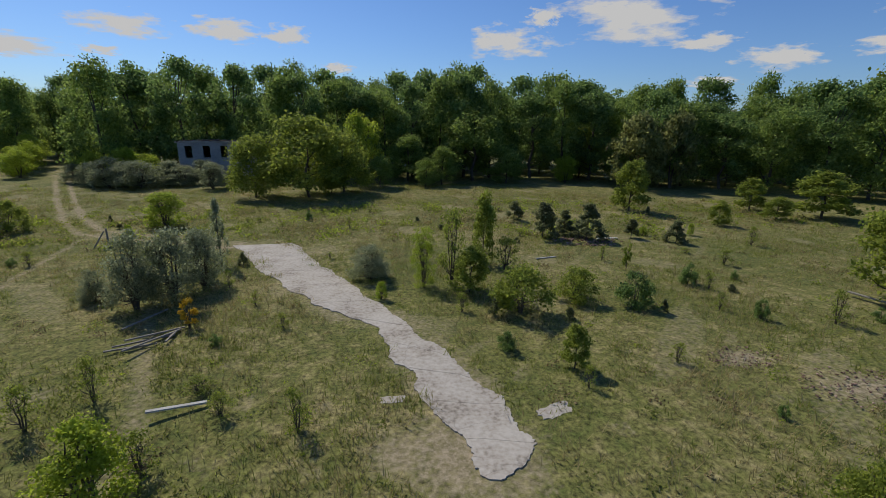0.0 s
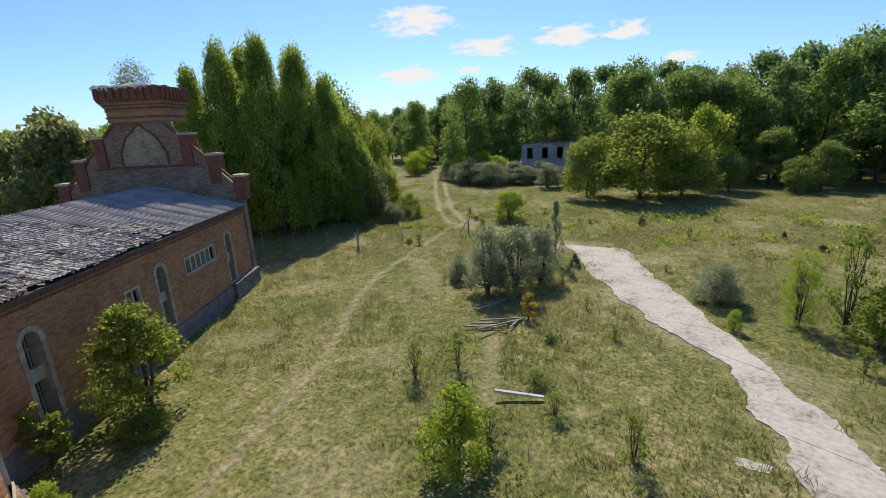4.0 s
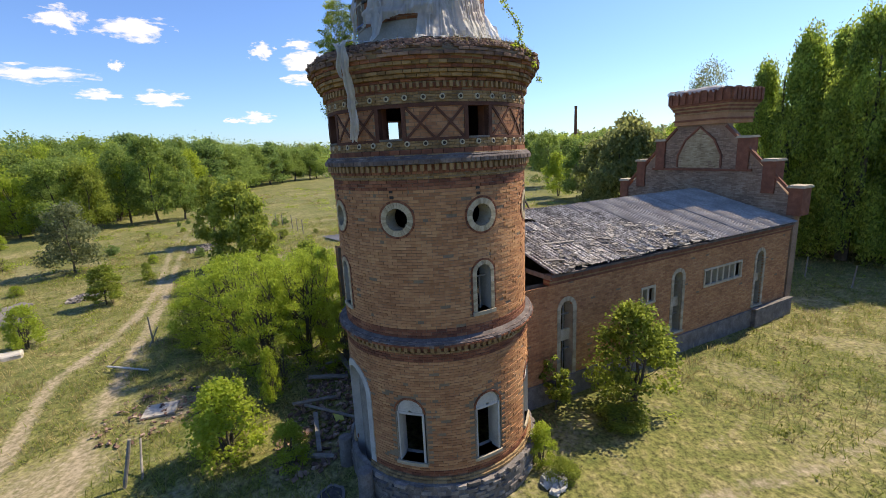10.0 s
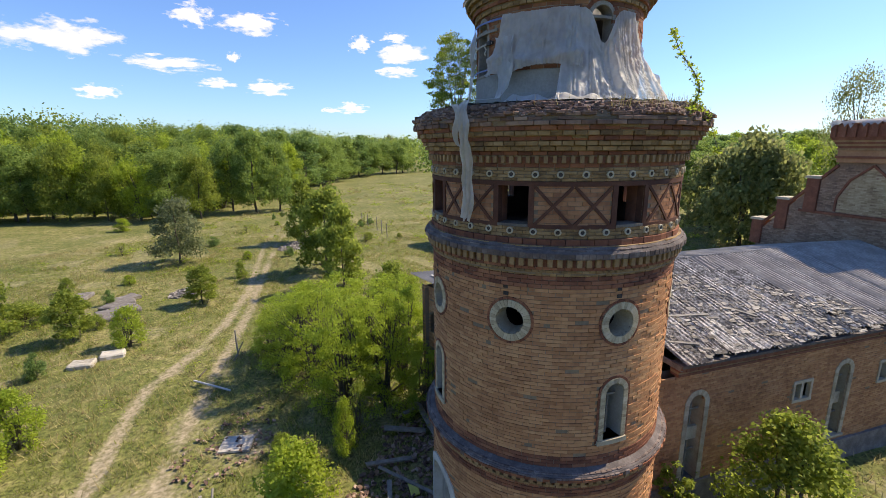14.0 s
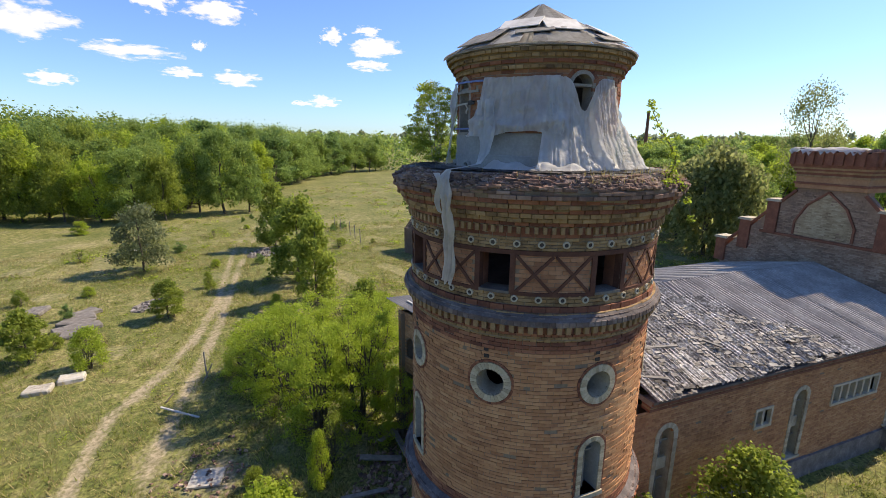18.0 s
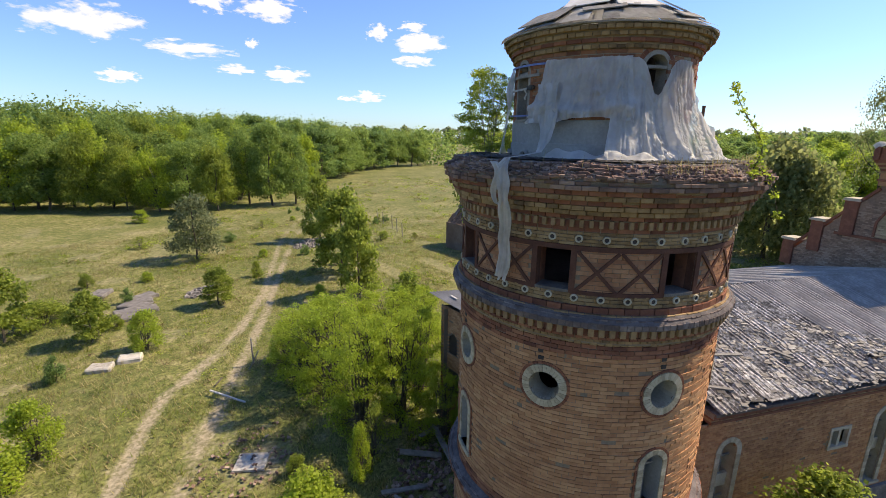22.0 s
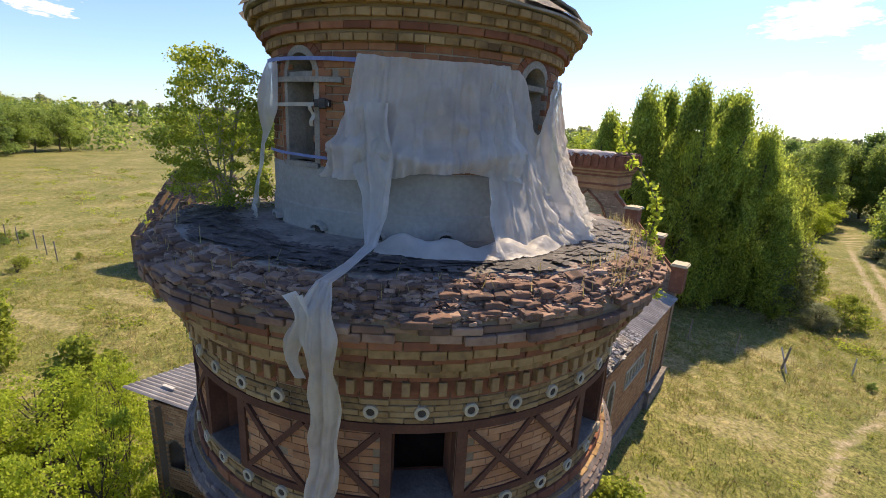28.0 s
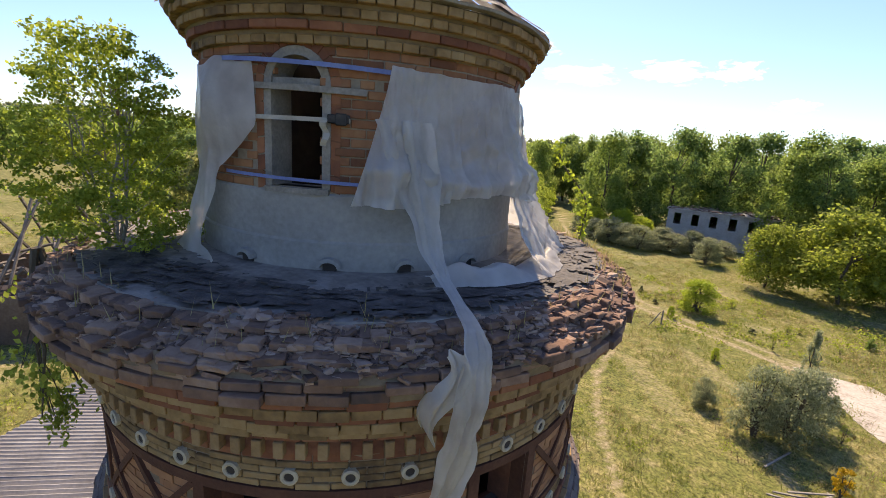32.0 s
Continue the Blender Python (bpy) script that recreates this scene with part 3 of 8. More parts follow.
# grass: tufts of bent blades over the near meadow
def tufts(name, count, lo, hi, material, seed, label):
    rng = np.random.default_rng(seed)
    n = count * 3
    rad = 5 + 62 * rng.random(n) ** 0.62
    ang = rng.random(n) * math.tau
    x, y = rad * np.cos(ang) + 2, rad * np.sin(ang) + 6
    patch = np.array([noise.noise((a * 0.16, b * 0.16, seed)) + 0.5 * noise.noise((a * 0.7, b * 0.7, seed + 5)) for a, b in zip(x, y)])
    keep = (rng.random(n) < 0.34 + 0.9 * patch) & (worn_at(x, y) < 0.45) & (np.hypot(x, y) > 3.3)
    keep &= ~in_building(x, y) & ~on_concrete(x, y)
    x, y = x[keep][:count], y[keep][:count]
    k = len(x)
    blades = 8
    X0, Y0 = np.repeat(x, blades), np.repeat(y, blades)
    m = k * blades
    X0 = X0 + rng.normal(size=m) * 0.17
    Y0 = Y0 + rng.normal(size=m) * 0.17
    h = lo + (hi - lo) * rng.random(m) ** 1.5
    a = rng.random(m) * math.tau
    lean = h * (0.35 + 0.9 * rng.random(m))
    wd = 0.008 + 0.013 * rng.random(m)
    z = ground_z(X0, Y0) - 0.02
    ca, sa = np.cos(a), np.sin(a)
    v = np.empty((m, 3, 3))
    v[:, 0] = np.stack([X0 - sa * wd, Y0 + ca * wd, z], -1)
    v[:, 1] = np.stack([X0 + sa * wd, Y0 - ca * wd, z], -1)
    v[:, 2] = np.stack([X0 + ca * lean, Y0 + sa * lean, z + h * 0.95], -1)
    me = bpy.data.meshes.new(name)
    me.vertices.add(m * 3)
    me.vertices.foreach_set("co", v.ravel())
    me.loops.add(m * 3)
    me.loops.foreach_set("vertex_index", np.arange(m * 3))
    me.polygons.add(m)
    me.polygons.foreach_set("loop_start", np.arange(m) * 3)
    me.update(calc_edges=True)
    me.materials.append(material)
    tagged(new(name, me), label, "grass", kind="stuff")


D_WING, N_WING = Vector((-0.4945, 0.8692, 0)), Vector((0.8692, 0.4945, 0))


def in_building(x, y):
    s, n = x * D_WING.x + y * D_WING.y, x * N_WING.x + y * N_WING.y
    return (s > -1.0) & (s < 22.4) & (n > -11.5) & (n < 0.2)


def on_concrete(x, y):
    return polyline_distance(x, y, ROAD_MID) < 1.0


tufts("meadow_grass", 60000, 0.07, 0.32, M_BLADE_G, 3, "tufts of fresh green meadow grass")
tufts("dry_grass", 40000, 0.08, 0.42, M_BLADE_D, 8, "tufts of bleached straw-dry grass")

# low leafy weeds in patches
def weeds(name, patches, leaves, material, seed, label):
    rng = np.random.default_rng(seed)
    rad = 5 + 50 * rng.random(patches * 3) ** 0.7
    ang = rng.random(patches * 3) * math.tau
    x, y = rad * np.cos(ang) + 4, rad * np.sin(ang) + 6
    ok = (worn_at(x, y) < 0.3) & (np.hypot(x, y) > 3.8) & ~in_building(x, y) & ~on_concrete(x, y)
    x, y = x[ok][:patches], y[ok][:patches]
    r = 0.18 + 0.55 * rng.random(len(x)) ** 2.5
    h = 0.08 + 0.22 * rng.random(len(x)) ** 2
    me = leaf_mesh(name, np.stack([x, y, ground_z(x, y) + 0.03], -1), np.stack([r, r, h], -1), leaves, 0.042, material, rng, shell=0.3)
    tagged(new(name, me), label, "weeds", kind="stuff")


weeds("meadow_weeds", 900, 34000, M_WEEDGREEN, 12, "low leafy green weeds among the grass")
weeds("meadow_weeds", 500, 16000, LEAF["bright"], 13, "low yellow-green weeds among the grass")
weeds("meadow_weeds", 500, 16000, M_WEED, 14, "withered brown weeds among the grass")

# scrub on the rough fields further out
def scrub(name, x0, x1, y0, y1, patches, leaves, size, material, seed, label):
    rng = np.random.default_rng(seed)
    x, y = x0 + (x1 - x0) * rng.random(patches), y0 + (y1 - y0) * rng.random(patches)
    ok = (worn_at(x, y) < 0.3) & ~in_building(x, y)
    x, y = x[ok], y[ok]
    r = 0.3 + 1.1 * rng.random(len(x)) ** 2
    me = leaf_mesh(name, np.stack([x, y, ground_z(x, y) + 0.1], -1), np.stack([r, r, 0.15 + 0.35 * r * rng.random(len(x))], -1), leaves, size, material, rng, shell=0.3)
    tagged(new(name, me), label, "scrub", kind="stuff")


for x0, x1, y0, y1, k in ((-130, -22, -52, 70, 1.0), (-24, 60, 34, 50, 0.35)):
    scrub("field_scrub", x0, x1, y0, y1, round(700 * k), round(26000 * k), 0.085, LEAF["mid"], 41, "low green scrub scattered over the rough field")
    scrub("field_scrub", x0, x1, y0, y1, round(500 * k), round(16000 * k), 0.085, LEAF["bright"], 42, "low yellow-green scrub scattered over the rough field")
    scrub("field_scrub", x0, x1, y0, y1, round(600 * k), round(18000 * k), 0.085, M_BLADE_D, 43, "tussocks of bleached grass on the rough field")

# concrete strip, broken into slabs
road = empty("concrete_road", None, "pale worn concrete strip broken into slabs, grass in the joints", "road", kind="structure")
rng = random.Random(5)
for i in range(len(ROAD_L) - 1):
    (ax, ay), (bx, by) = ROAD_L[i], ROAD_L[i + 1]
    (cx, cy), (dx, dy) = ROAD_R[i], ROAD_R[i + 1]
    rows = 2
    for k in range(rows):
        f0, f1 = k / rows + 0.002, (k + 1) / rows - 0.002
        L0 = Vector((ax + (bx - ax) * f0, ay + (by - ay) * f0, 0))
        L1 = Vector((ax + (bx - ax) * f1, ay + (by - ay) * f1, 0))
        R0 = Vector((cx + (dx - cx) * f0, cy + (dy - cy) * f0, 0))
        R1 = Vector((cx + (dx - cx) * f1, cy + (dy - cy) * f1, 0))
        bm = bmesh.new()
        ring = []
        def edge(p, q, cuts, amp):
            for c in range(cuts):
                u = p.lerp(q, c / cuts)
                worn = Vector((noise.noise(u * 0.6) + 0.35 * noise.noise(u * 2.6) + 0.22 * noise.noise(u * 9), noise.noise(u * 0.6 + Vector((9, 0, 0))) + 0.35 * noise.noise(u * 2.6 + Vector((3, 0, 0))) + 0.22 * noise.noise(u * 9 + Vector((5, 0, 0))), 0))
                ring.append(u + worn * (amp if c else 0.34))
        edge(L0, L1, 22, 0.34)
        edge(L1, R1, 5, 0.03)
        edge(R1, R0, 22, 0.34)
        edge(R0, L0, 5, 0.03)
        tilt = rng.uniform(-0.01, 0.012)
        top = [bm.verts.new((p.x, p.y, 0.014 + tilt * 0.5 + float(ground_z(np.array(p.x), np.array(p.y))))) for p in ring]
        low = [bm.verts.new((p.x, p.y, -0.1)) for p in ring]
        f = bm.faces.new(top)
        for j in range(len(ring)):
            bm.faces.new((top[j - 1], low[j - 1], low[j], top[j]))
        bmesh.ops.recalc_face_normals(bm, faces=bm.faces)
        bmesh.ops.triangulate(bm, faces=[f])
        part("slab", bm, M_CONCRETE, road)
for nb, (cx, cy, rx, ry, hd) in enumerate(((21.6, 11.6, 0.7, 0.35, 20), (16.4, 13.0, 0.45, 0.22, 0))):
    bm = bmesh.new()
    ring = []
    c_, s_ = math.cos(radians(hd)), math.sin(radians(hd))
    for i in range(26):
        a = math.tau * i / 26
        q = 1 / max(abs(math.cos(a)), abs(math.sin(a))) * (0.86 + 0.30 * noise.noise((cx + math.cos(a) * 3, cy + math.sin(a) * 3, 0)))
        u, w = rx * q * math.cos(a), ry * q * math.sin(a)
        ring.append((cx + u * c_ - w * s_, cy + u * s_ + w * c_))
    lift = float(ground_z(np.array(cx), np.array(cy)) - 0.05 * worn_at(np.array(cx), np.array(cy))) + 0.012
    top = [bm.verts.new((x, y, lift)) for x, y in ring]
    low = [bm.verts.new((x, y, -0.1)) for x, y in ring]
    crown = bm.verts.new((cx, cy, lift + 0.004))
    for j in range(26):
        bm.faces.new((top[j - 1], low[j - 1], low[j], top[j]))
        bm.faces.new((top[j - 1], top[j], crown))
    bmesh.ops.recalc_face_normals(bm, faces=bm.faces)
    part("broken_slab", bm, M_CONCRETE, road)

# ---- tower ----
BAY = [30.1 - 45.0 * i for i in range(8)]
R_LOW, R_MID, R_GAL, R_DRUM = 2.82, 2.77, 2.76, 1.75
COURSE, BLEN = 0.077, 0.26


def at(a, r, z):
    return Vector((r * math.cos(radians(a)), r * math.sin(radians(a)), z))


def arch_outline(w, z0, z1, seg=10):
    """(u, v) outline of a round-arched opening of width w from z0 to the crown z1."""
    r = w / 2
    pts = [(-r, z0), (r, z0)]
    pts += [(r * math.cos(math.pi * i / seg), z1 - r + r * math.sin(math.pi * i / seg)) for i in range(seg + 1)]
    return pts


def circle_outline(r, z, seg=24):
    return [(r * math.cos(math.tau * i / seg), z + r * math.sin(math.tau * i / seg)) for i in range(seg)]


def rect_outline(w, z0, z1):
    return [(-w / 2, z0), (w / 2, z0), (w / 2, z1), (-w / 2, z1)]


def inside(o, u, z):
    kind, w, z0, z1 = o
    if kind == "circle":
        return u * u + (z - z0) ** 2 < w * w
    if abs(u) > w / 2 or z < z0 or z > z1:
        return False
    if kind == "arch" and z > z1 - w / 2:
        return u * u + (z - (z1 - w / 2)) ** 2 < (w / 2) ** 2
    return True


def blocked(openings, a, r, z, grow=0.0):
    for oa, o in openings:
        u = radians((a - oa + 180) % 360 - 180) * r
        k, w, z0, z1 = o
        g = (k, w + (grow if k == "circle" else 2 * grow), z0 - (0 if k == "circle" else grow), z1 + grow)
        if inside(g, u, z):
            return True
    return False


def brick_ring(name, r, z0, z1, material, parent, openings=(), depth=0.05, grow=0.0, a0=-180.0, a1=180.0, length=BLEN, course=COURSE, proud=0.006, label="", seed=1):
    """Courses of single bricks round the tower, joined; their joints show the mortar core behind."""
    rng = np.random.default_rng(seed)
    verts, faces = [], []
    rows = max(1, round((z1 - z0) / course))
    ch = (z1 - z0) / rows
    count = max(3, round(radians(a1 - a0) * r / length))
    step = (a1 - a0) / count
    for i in range(rows):
        za, zb = z0 + i * ch + 0.005, z0 + (i + 1) * ch - 0.005
        for j in range(count):
            c = a0 + (j + (0.5 if i % 2 else 0.0) + 0.5) * step
            if openings and blocked(openings, c, r, (za + zb) / 2, grow):
                continue
            half = step / 2 - math.degrees(0.005 / r)
            ro = r + proud * rng.normal()
            k = len(verts)
            for rr in (ro, r - depth):
                for aa, zz in ((c - half, za), (c + half, za), (c + half, zb), (c - half, zb)):
                    t = radians(aa)
                    verts.append((rr * math.cos(t), rr * math.sin(t), zz))
            faces += [(k, k + 1, k + 2, k + 3), (k + 4, k, k + 3, k + 7), (k + 1, k + 5, k + 6, k + 2), (k + 3, k + 2, k + 6, k + 7), (k + 4, k + 5, k + 1, k)]
    return raw(name, verts, faces, material, parent, label)


def shell(name, r, z0, z1, material, parent, openings=(), da=1.5, dz=0.05, flip=False):
    """A cylinder wall of small cells that leaves the openings free."""
    verts, faces = [], []
    na, nz = round(360 / da), max(1, round((z1 - z0) / dz))
    for i in range(nz + 1):
        for j in range(na):
            verts.append(at(j * da, r, z0 + (z1 - z0) * i / nz))
    for i in range(nz):
        for j in range(na):
            if openings and blocked(openings, (j + 0.5) * da, r, z0 + (z1 - z0) * (i + 0.5) / nz):
                continue
            k = (i * na + j, i * na + (j + 1) % na, (i + 1) * na + (j + 1) % na, (i + 1) * na + j)
            faces.append(k[::-1] if flip else k)
    return raw(name, verts, faces, material, parent)


def reveal(name, a, outline, r_ref, r_out, r_in, material, parent):
    """The lining of an opening through the wall."""
    n = len(outline)
    verts = []
    for r in (r_out, r_in):
        verts += [at(a + math.degrees(u / r_ref), r, v) for u, v in outline]
    return raw(name, verts, [(i, (i + 1) % n, n + (i + 1) % n, n + i) for i in range(n)], material, parent)


course_mesh = {}


def brick_course(name, r, z0, z1, material, parent, length=BLEN, depth=0.15, proud=0.01, seed=1, missing=0.0):
    """One course of single bricks, each an object of its own on one mesh."""
    rng = np.random.default_rng(seed)
    count = round(math.tau * r / length)
    w, h = math.tau * r / count - 0.010, z1 - z0 - 0.008
    bm = bmesh.new()
    box(bm, -depth, -w / 2, -h / 2, 0, w / 2, h / 2, bevel=0.006)
    first = part(name, bm, material, parent)
    for j in range(count):
        if j and rng.random() < missing:
            continue
        ob = first if j == 0 else new(name, first.data)
        ob.parent = parent
        a = 360 * j / count + 180 * (seed % 2) / count
        ob.matrix_basis = pose(*at(a, r + proud * rng.normal(), (z0 + z1) / 2), 0, 0, a + rng.normal() * 60 * proud)


def red_courses(r, z0, z1, seed):
    """A red band of single bricks over its own mortar ring."""
    rows = max(1, round((z1 - z0) / COURSE))
    h = (z1 - z0) / rows
    bed = part("red_band", lathe([(r - 0.03, z0), (r - 0.016, z0 + 0.005), (r - 0.016, z1)], 96), M_MORTAR, tower)
    for i in range(rows):
        brick_course("brick", r, z0 + h * i, z0 + h * (i + 1), M_RED_OB, bed, BLEN, 0.06, 0.005, seed * 7 + i)


def voussoirs(name, a, inner, outer, r_ref, r0, r1, material, parent, gap=0.08):
    """Single bricks round an opening between two outlines; alike openings share their meshes."""
    n = len(inner)
    closed = name.startswith("ring")
    for i in range(n if closed else n - 1):
        j = (i + 1) % n
        key = (name, material.name, i, round(inner[0][1], 3))
        if key not in course_mesh:
            q = [inner[i], inner[j], outer[j], outer[i]]
            cu, cv = sum(p[0] for p in q) / 4, sum(p[1] for p in q) / 4
            q = [(cu + (u - cu) * (1 - gap), cv + (v - cv) * (1 - gap)) for u, v in q]
            vs = [at(math.degrees(u / r_ref), r, v) for r in (r1, r0) for u, v in q]
            fs = [(0, 1, 2, 3), (0, 4, 5, 1), (1, 5, 6, 2), (2, 6, 7, 3), (3, 7, 4, 0)]
            ob = raw("brick", vs, fs, material, parent)
            course_mesh[key] = ob.data
        else:
            ob = new("brick", course_mesh[key])
            ob.parent = parent
        ob.matrix_basis = pose(0, 0, 0, 0, 0, a)


def surround(name, a, inner, outer, r_ref, r0, r1, material, parent, gap=0.08, closed=True, label=""):
    """Blocks set round an opening between two outlines of as many points."""
    n = len(inner)
    verts, faces = [], []
    for i in range(n if closed else n - 1):
        j = (i + 1) % n
        q = [inner[i], inner[j], outer[j], outer[i]]
        cu, cv = sum(p[0] for p in q) / 4, sum(p[1] for p in q) / 4
        q = [(cu + (u - cu) * (1 - gap), cv + (v - cv) * (1 - gap)) for u, v in q]
        k = len(verts)
        for r in (r1, r0):
            verts += [at(a + math.degrees(u / r_ref), r, v) for u, v in q]
        faces += [(k, k + 1, k + 2, k + 3), (k, k + 4, k + 5, k + 1), (k + 1, k + 5, k + 6, k + 2), (k + 2, k + 6, k + 7, k + 3), (k + 3, k + 7, k + 4, k)]
    return raw(name, verts, faces, material, parent, label)


def strip(name, a0, z0, a1, z1, w, r0, r1, material, parent, seg=6):
    """A flat timber laid on the round wall from one point to another."""
    verts, faces = [], []
    du, dv = radians(a1 - a0) * r1, z1 - z0
    ln = math.hypot(du, dv)
    nu, nv = -dv / ln * w / 2, du / ln * w / 2
    for i in range(seg + 1):
        f = i / seg
        a, z = a0 + (a1 - a0) * f, z0 + dv * f
        for r in (r1, r0):
            for s in (-1, 1):
                verts.append(at(a + math.degrees(s * nu / r1), r, z + s * nv))
    for i in range(seg):
        k, q = 4 * i, 4 * i + 4
        faces += [(k, q, q + 1, k + 1), (k, k + 2, q + 2, q), (k + 1, q + 1, q + 3, k + 3)]
    faces += [(0, 1, 3, 2), (4 * seg, 4 * seg + 2, 4 * seg + 3, 4 * seg + 1)]
    return raw(name, verts, faces, material, parent)


tower = empty("water_tower", None, "round brick tower with banded cornices, gallery and crumbling rim", "tower")
OC_R, OC_Z = 0.275, 8.175
WIN_LOW, WIN_SLIT, OCULUS, WIN_GAL = ("arch", 0.80, 1.46, 3.34), ("arch", 0.42, 5.67, 6.90), ("circle", OC_R, OC_Z, 0), ("rect", 0.58, 10.065, 10.81)
DOOR = ("arch", 1.30, 0.35, 3.75)
A, B, C, E = BAY[1], BAY[0], BAY[2], 74.0
op_low = [(A, WIN_LOW), (B, WIN_LOW), (E, WIN_LOW), (-58.0, DOOR), (-106.0, WIN_LOW)]
op_mid = [(b, OCULUS) for b in BAY] + [(B, WIN_SLIT), (C, WIN_SLIT), (119.0, WIN_SLIT)]
op_gal = [(b, WIN_GAL) for b in BAY]
# walls: mortar core and inner face, with single bricks on the outside
# linings and floors are near-black: indoor shade put into their colour
shell("lower_core", R_LOW - 0.014, 0.9, 4.67, M_MORTAR, tower, op_low)
shell("lower_lining", R_LOW - 0.5, 0.0, 4.963, M_PAINTED_SHADE, tower, op_low, flip=True)
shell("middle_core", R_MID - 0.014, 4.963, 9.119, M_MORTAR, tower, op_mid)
shell("middle_lining", R_MID - 0.45, 4.963, 9.214, M_PAINTED_SHADE, tower, op_mid, flip=True)
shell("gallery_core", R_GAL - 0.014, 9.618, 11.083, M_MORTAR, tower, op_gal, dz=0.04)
shell("gallery_lining", R_GAL - 0.40, 9.394, 12.18, M_PAINTED_SHADE, tower, op_gal, flip=True, dz=0.04)
tagged(brick_ring("lower_bricks", R_LOW, 1.22, 4.44, M_BRICKS, tower, op_low, grow=0.12, seed=2), kind="stuff")
tagged(brick_ring("middle_bricks", R_MID, 5.33, 8.88, M_BRICKS, tower, op_mid, grow=0.13, seed=3), kind="stuff")
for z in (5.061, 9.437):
    part("floor", lathe([(0, z), (R_MID - 0.46, z), (R_MID - 0.46, z + 0.15), (0, z + 0.15)], 40), M_PAINTED_SHADE, tower)
# plinth of rough stones, then red and yellow courses
plinth = part("plinth", lathe([(3.03, -0.3), (3.03, 0.4), (3.0, 0.86), (2.86, 0.90)], 96, jitter=0.05), M_STONE, tower, "rough grey fieldstone plinth")
rs = np.random.default_rng(11)
verts, faces = [], []
for i in range(6):
    for j in range(46):
        c = (j + 0.5 * (i % 2) + rs.normal() * 0.12) * 360 / 46
        w, z0, z1 = 3.2 + rs.normal() * 0.5, i * 0.15 + 0.01, i * 0.15 + 0.135
        if abs((c + 59 + 180) % 360 - 180) < 14:
            continue
        k = len(verts)
        ro = 3.06 + rs.normal() * 0.03
        for r, g in ((ro, 0.72), (2.98, 1.0)):
            for aa, zz in ((c - w * g, z0 + 0.02 * (g < 1)), (c + w * g, z0 + 0.02 * (g < 1)), (c + w * g, z1), (c - w * g, z1)):
                verts.append(at(aa, r, zz))
        faces += [(k, k + 1, k + 2, k + 3), (k + 4, k, k + 3, k + 7), (k + 1, k + 5, k + 6, k + 2), (k + 3, k + 2, k + 6, k + 7), (k + 4, k + 5, k + 1, k)]
tagged(raw("plinth_masonry", verts, faces, M_PLINTH, tower), kind="stuff")
op_d = [(-58.0, DOOR)]
brick_ring("yellow_course", 2.92, 0.90, 0.985, M_BRICKS_YEL, tower, op_d, length=0.13, depth=0.1, seed=4)
brick_ring("yellow_course", 2.88, 0.985, 1.06, M_BRICKS_YEL, tower, op_d, length=0.13, depth=0.1, seed=5)
brick_ring("red_band", R_LOW + 0.01, 1.06, 1.22, M_BRICKS_RED, tower, op_d, seed=6)
red_courses(R_LOW + 0.004, 4.44, 4.68, 7)


def dentils(r, z0, z1, count, material, width=0.55, depth=0.09):
    """A row of single bricks set on end."""
    w = math.tau * r / count * width
    bm = bmesh.new()
    box(bm, -depth, -w / 2, z0, 0, w / 2, z1, bevel=0.006)
    first = part("dentil", bm, material, tower)
    for j in range(count):
        ob = first if j == 0 else new("dentil", first.data)
        ob.parent = tower
        ob.matrix_basis = pose(r * math.cos(math.tau * j / count), r * math.sin(math.tau * j / count), 0, 0, 0, 360 * j / count)
    part("dentil_backing", lathe([(r - depth + 0.02, z0 - 0.01), (r - depth + 0.02, z1 + 0.01)], 96), M_RED, tower)


# belt at the second floor
brick_course("brick", 2.87, 4.68, 4.744, M_YEL_OB, tower, 0.13, 0.14, 0.006, 8)
dentils(2.90, 4.755, 4.895, 104, M_YELLOW)
part("belt", lathe([(2.80, 4.9), (2.98, 4.905), (2.985, 4.968), (2.95, 5.017), (2.79, 5.09), (2.70, 5.1)], 120, jitter=0.012), M_LEDGE, tower, "weathered blue-grey brick ledge")
brick_ring("belt_edge", 3.005, 4.905, 4.968, M_BRICKS_RED, tower, length=0.13, depth=0.1, seed=9)
red_courses(R_MID + 0.004, 5.08, 5.33, 10)
brick_course("ledge_brick", 2.992, 4.90, 5.00, M_LEDGE_OB, tower, 0.125, 0.20, 0.008, 90)
brick_course("ledge_brick", 2.93, 5.00, 5.05, M_LEDGE_OB, tower, 0.125, 0.20, 0.008, 91)
# lower cornice
red_courses(R_MID + 0.006, 8.88, 9.13, 12)
lower_cornice = part("cornice_core", lathe([(2.72, 9.119), (2.80, 9.167), (2.83, 9.57), (2.74, 9.732), (2.74, 9.838)], 96), M_MORTAR, tower)
brick_course("brick", 2.79, 9.13, 9.2, M_YEL_OB, tower, 0.13, 0.1, 0.006, 13)
brick_course("brick", 2.83, 9.2, 9.26, M_YEL_OB, tower, 0.13, 0.1, 0.006, 14)
brick_ring("red_course", 2.85, 9.26, 9.325, M_BRICKS_RED, tower, length=0.13, depth=0.1, seed=15)
dentils(2.90, 9.33, 9.48, 104, M_YELLOW)
part("ledge", lathe([(2.80, 9.48), (2.95, 9.488), (2.95, 9.6), (2.90, 9.655), (2.84, 9.711), (2.76, 9.72)], 120, jitter=0.01), M_LEDGE, tower, "weathered blue-grey brick ledge")
brick_course("brick", 2.85, 9.711, 9.674, M_YEL_OB, tower, 0.26, 0.1, 0.006, 16)
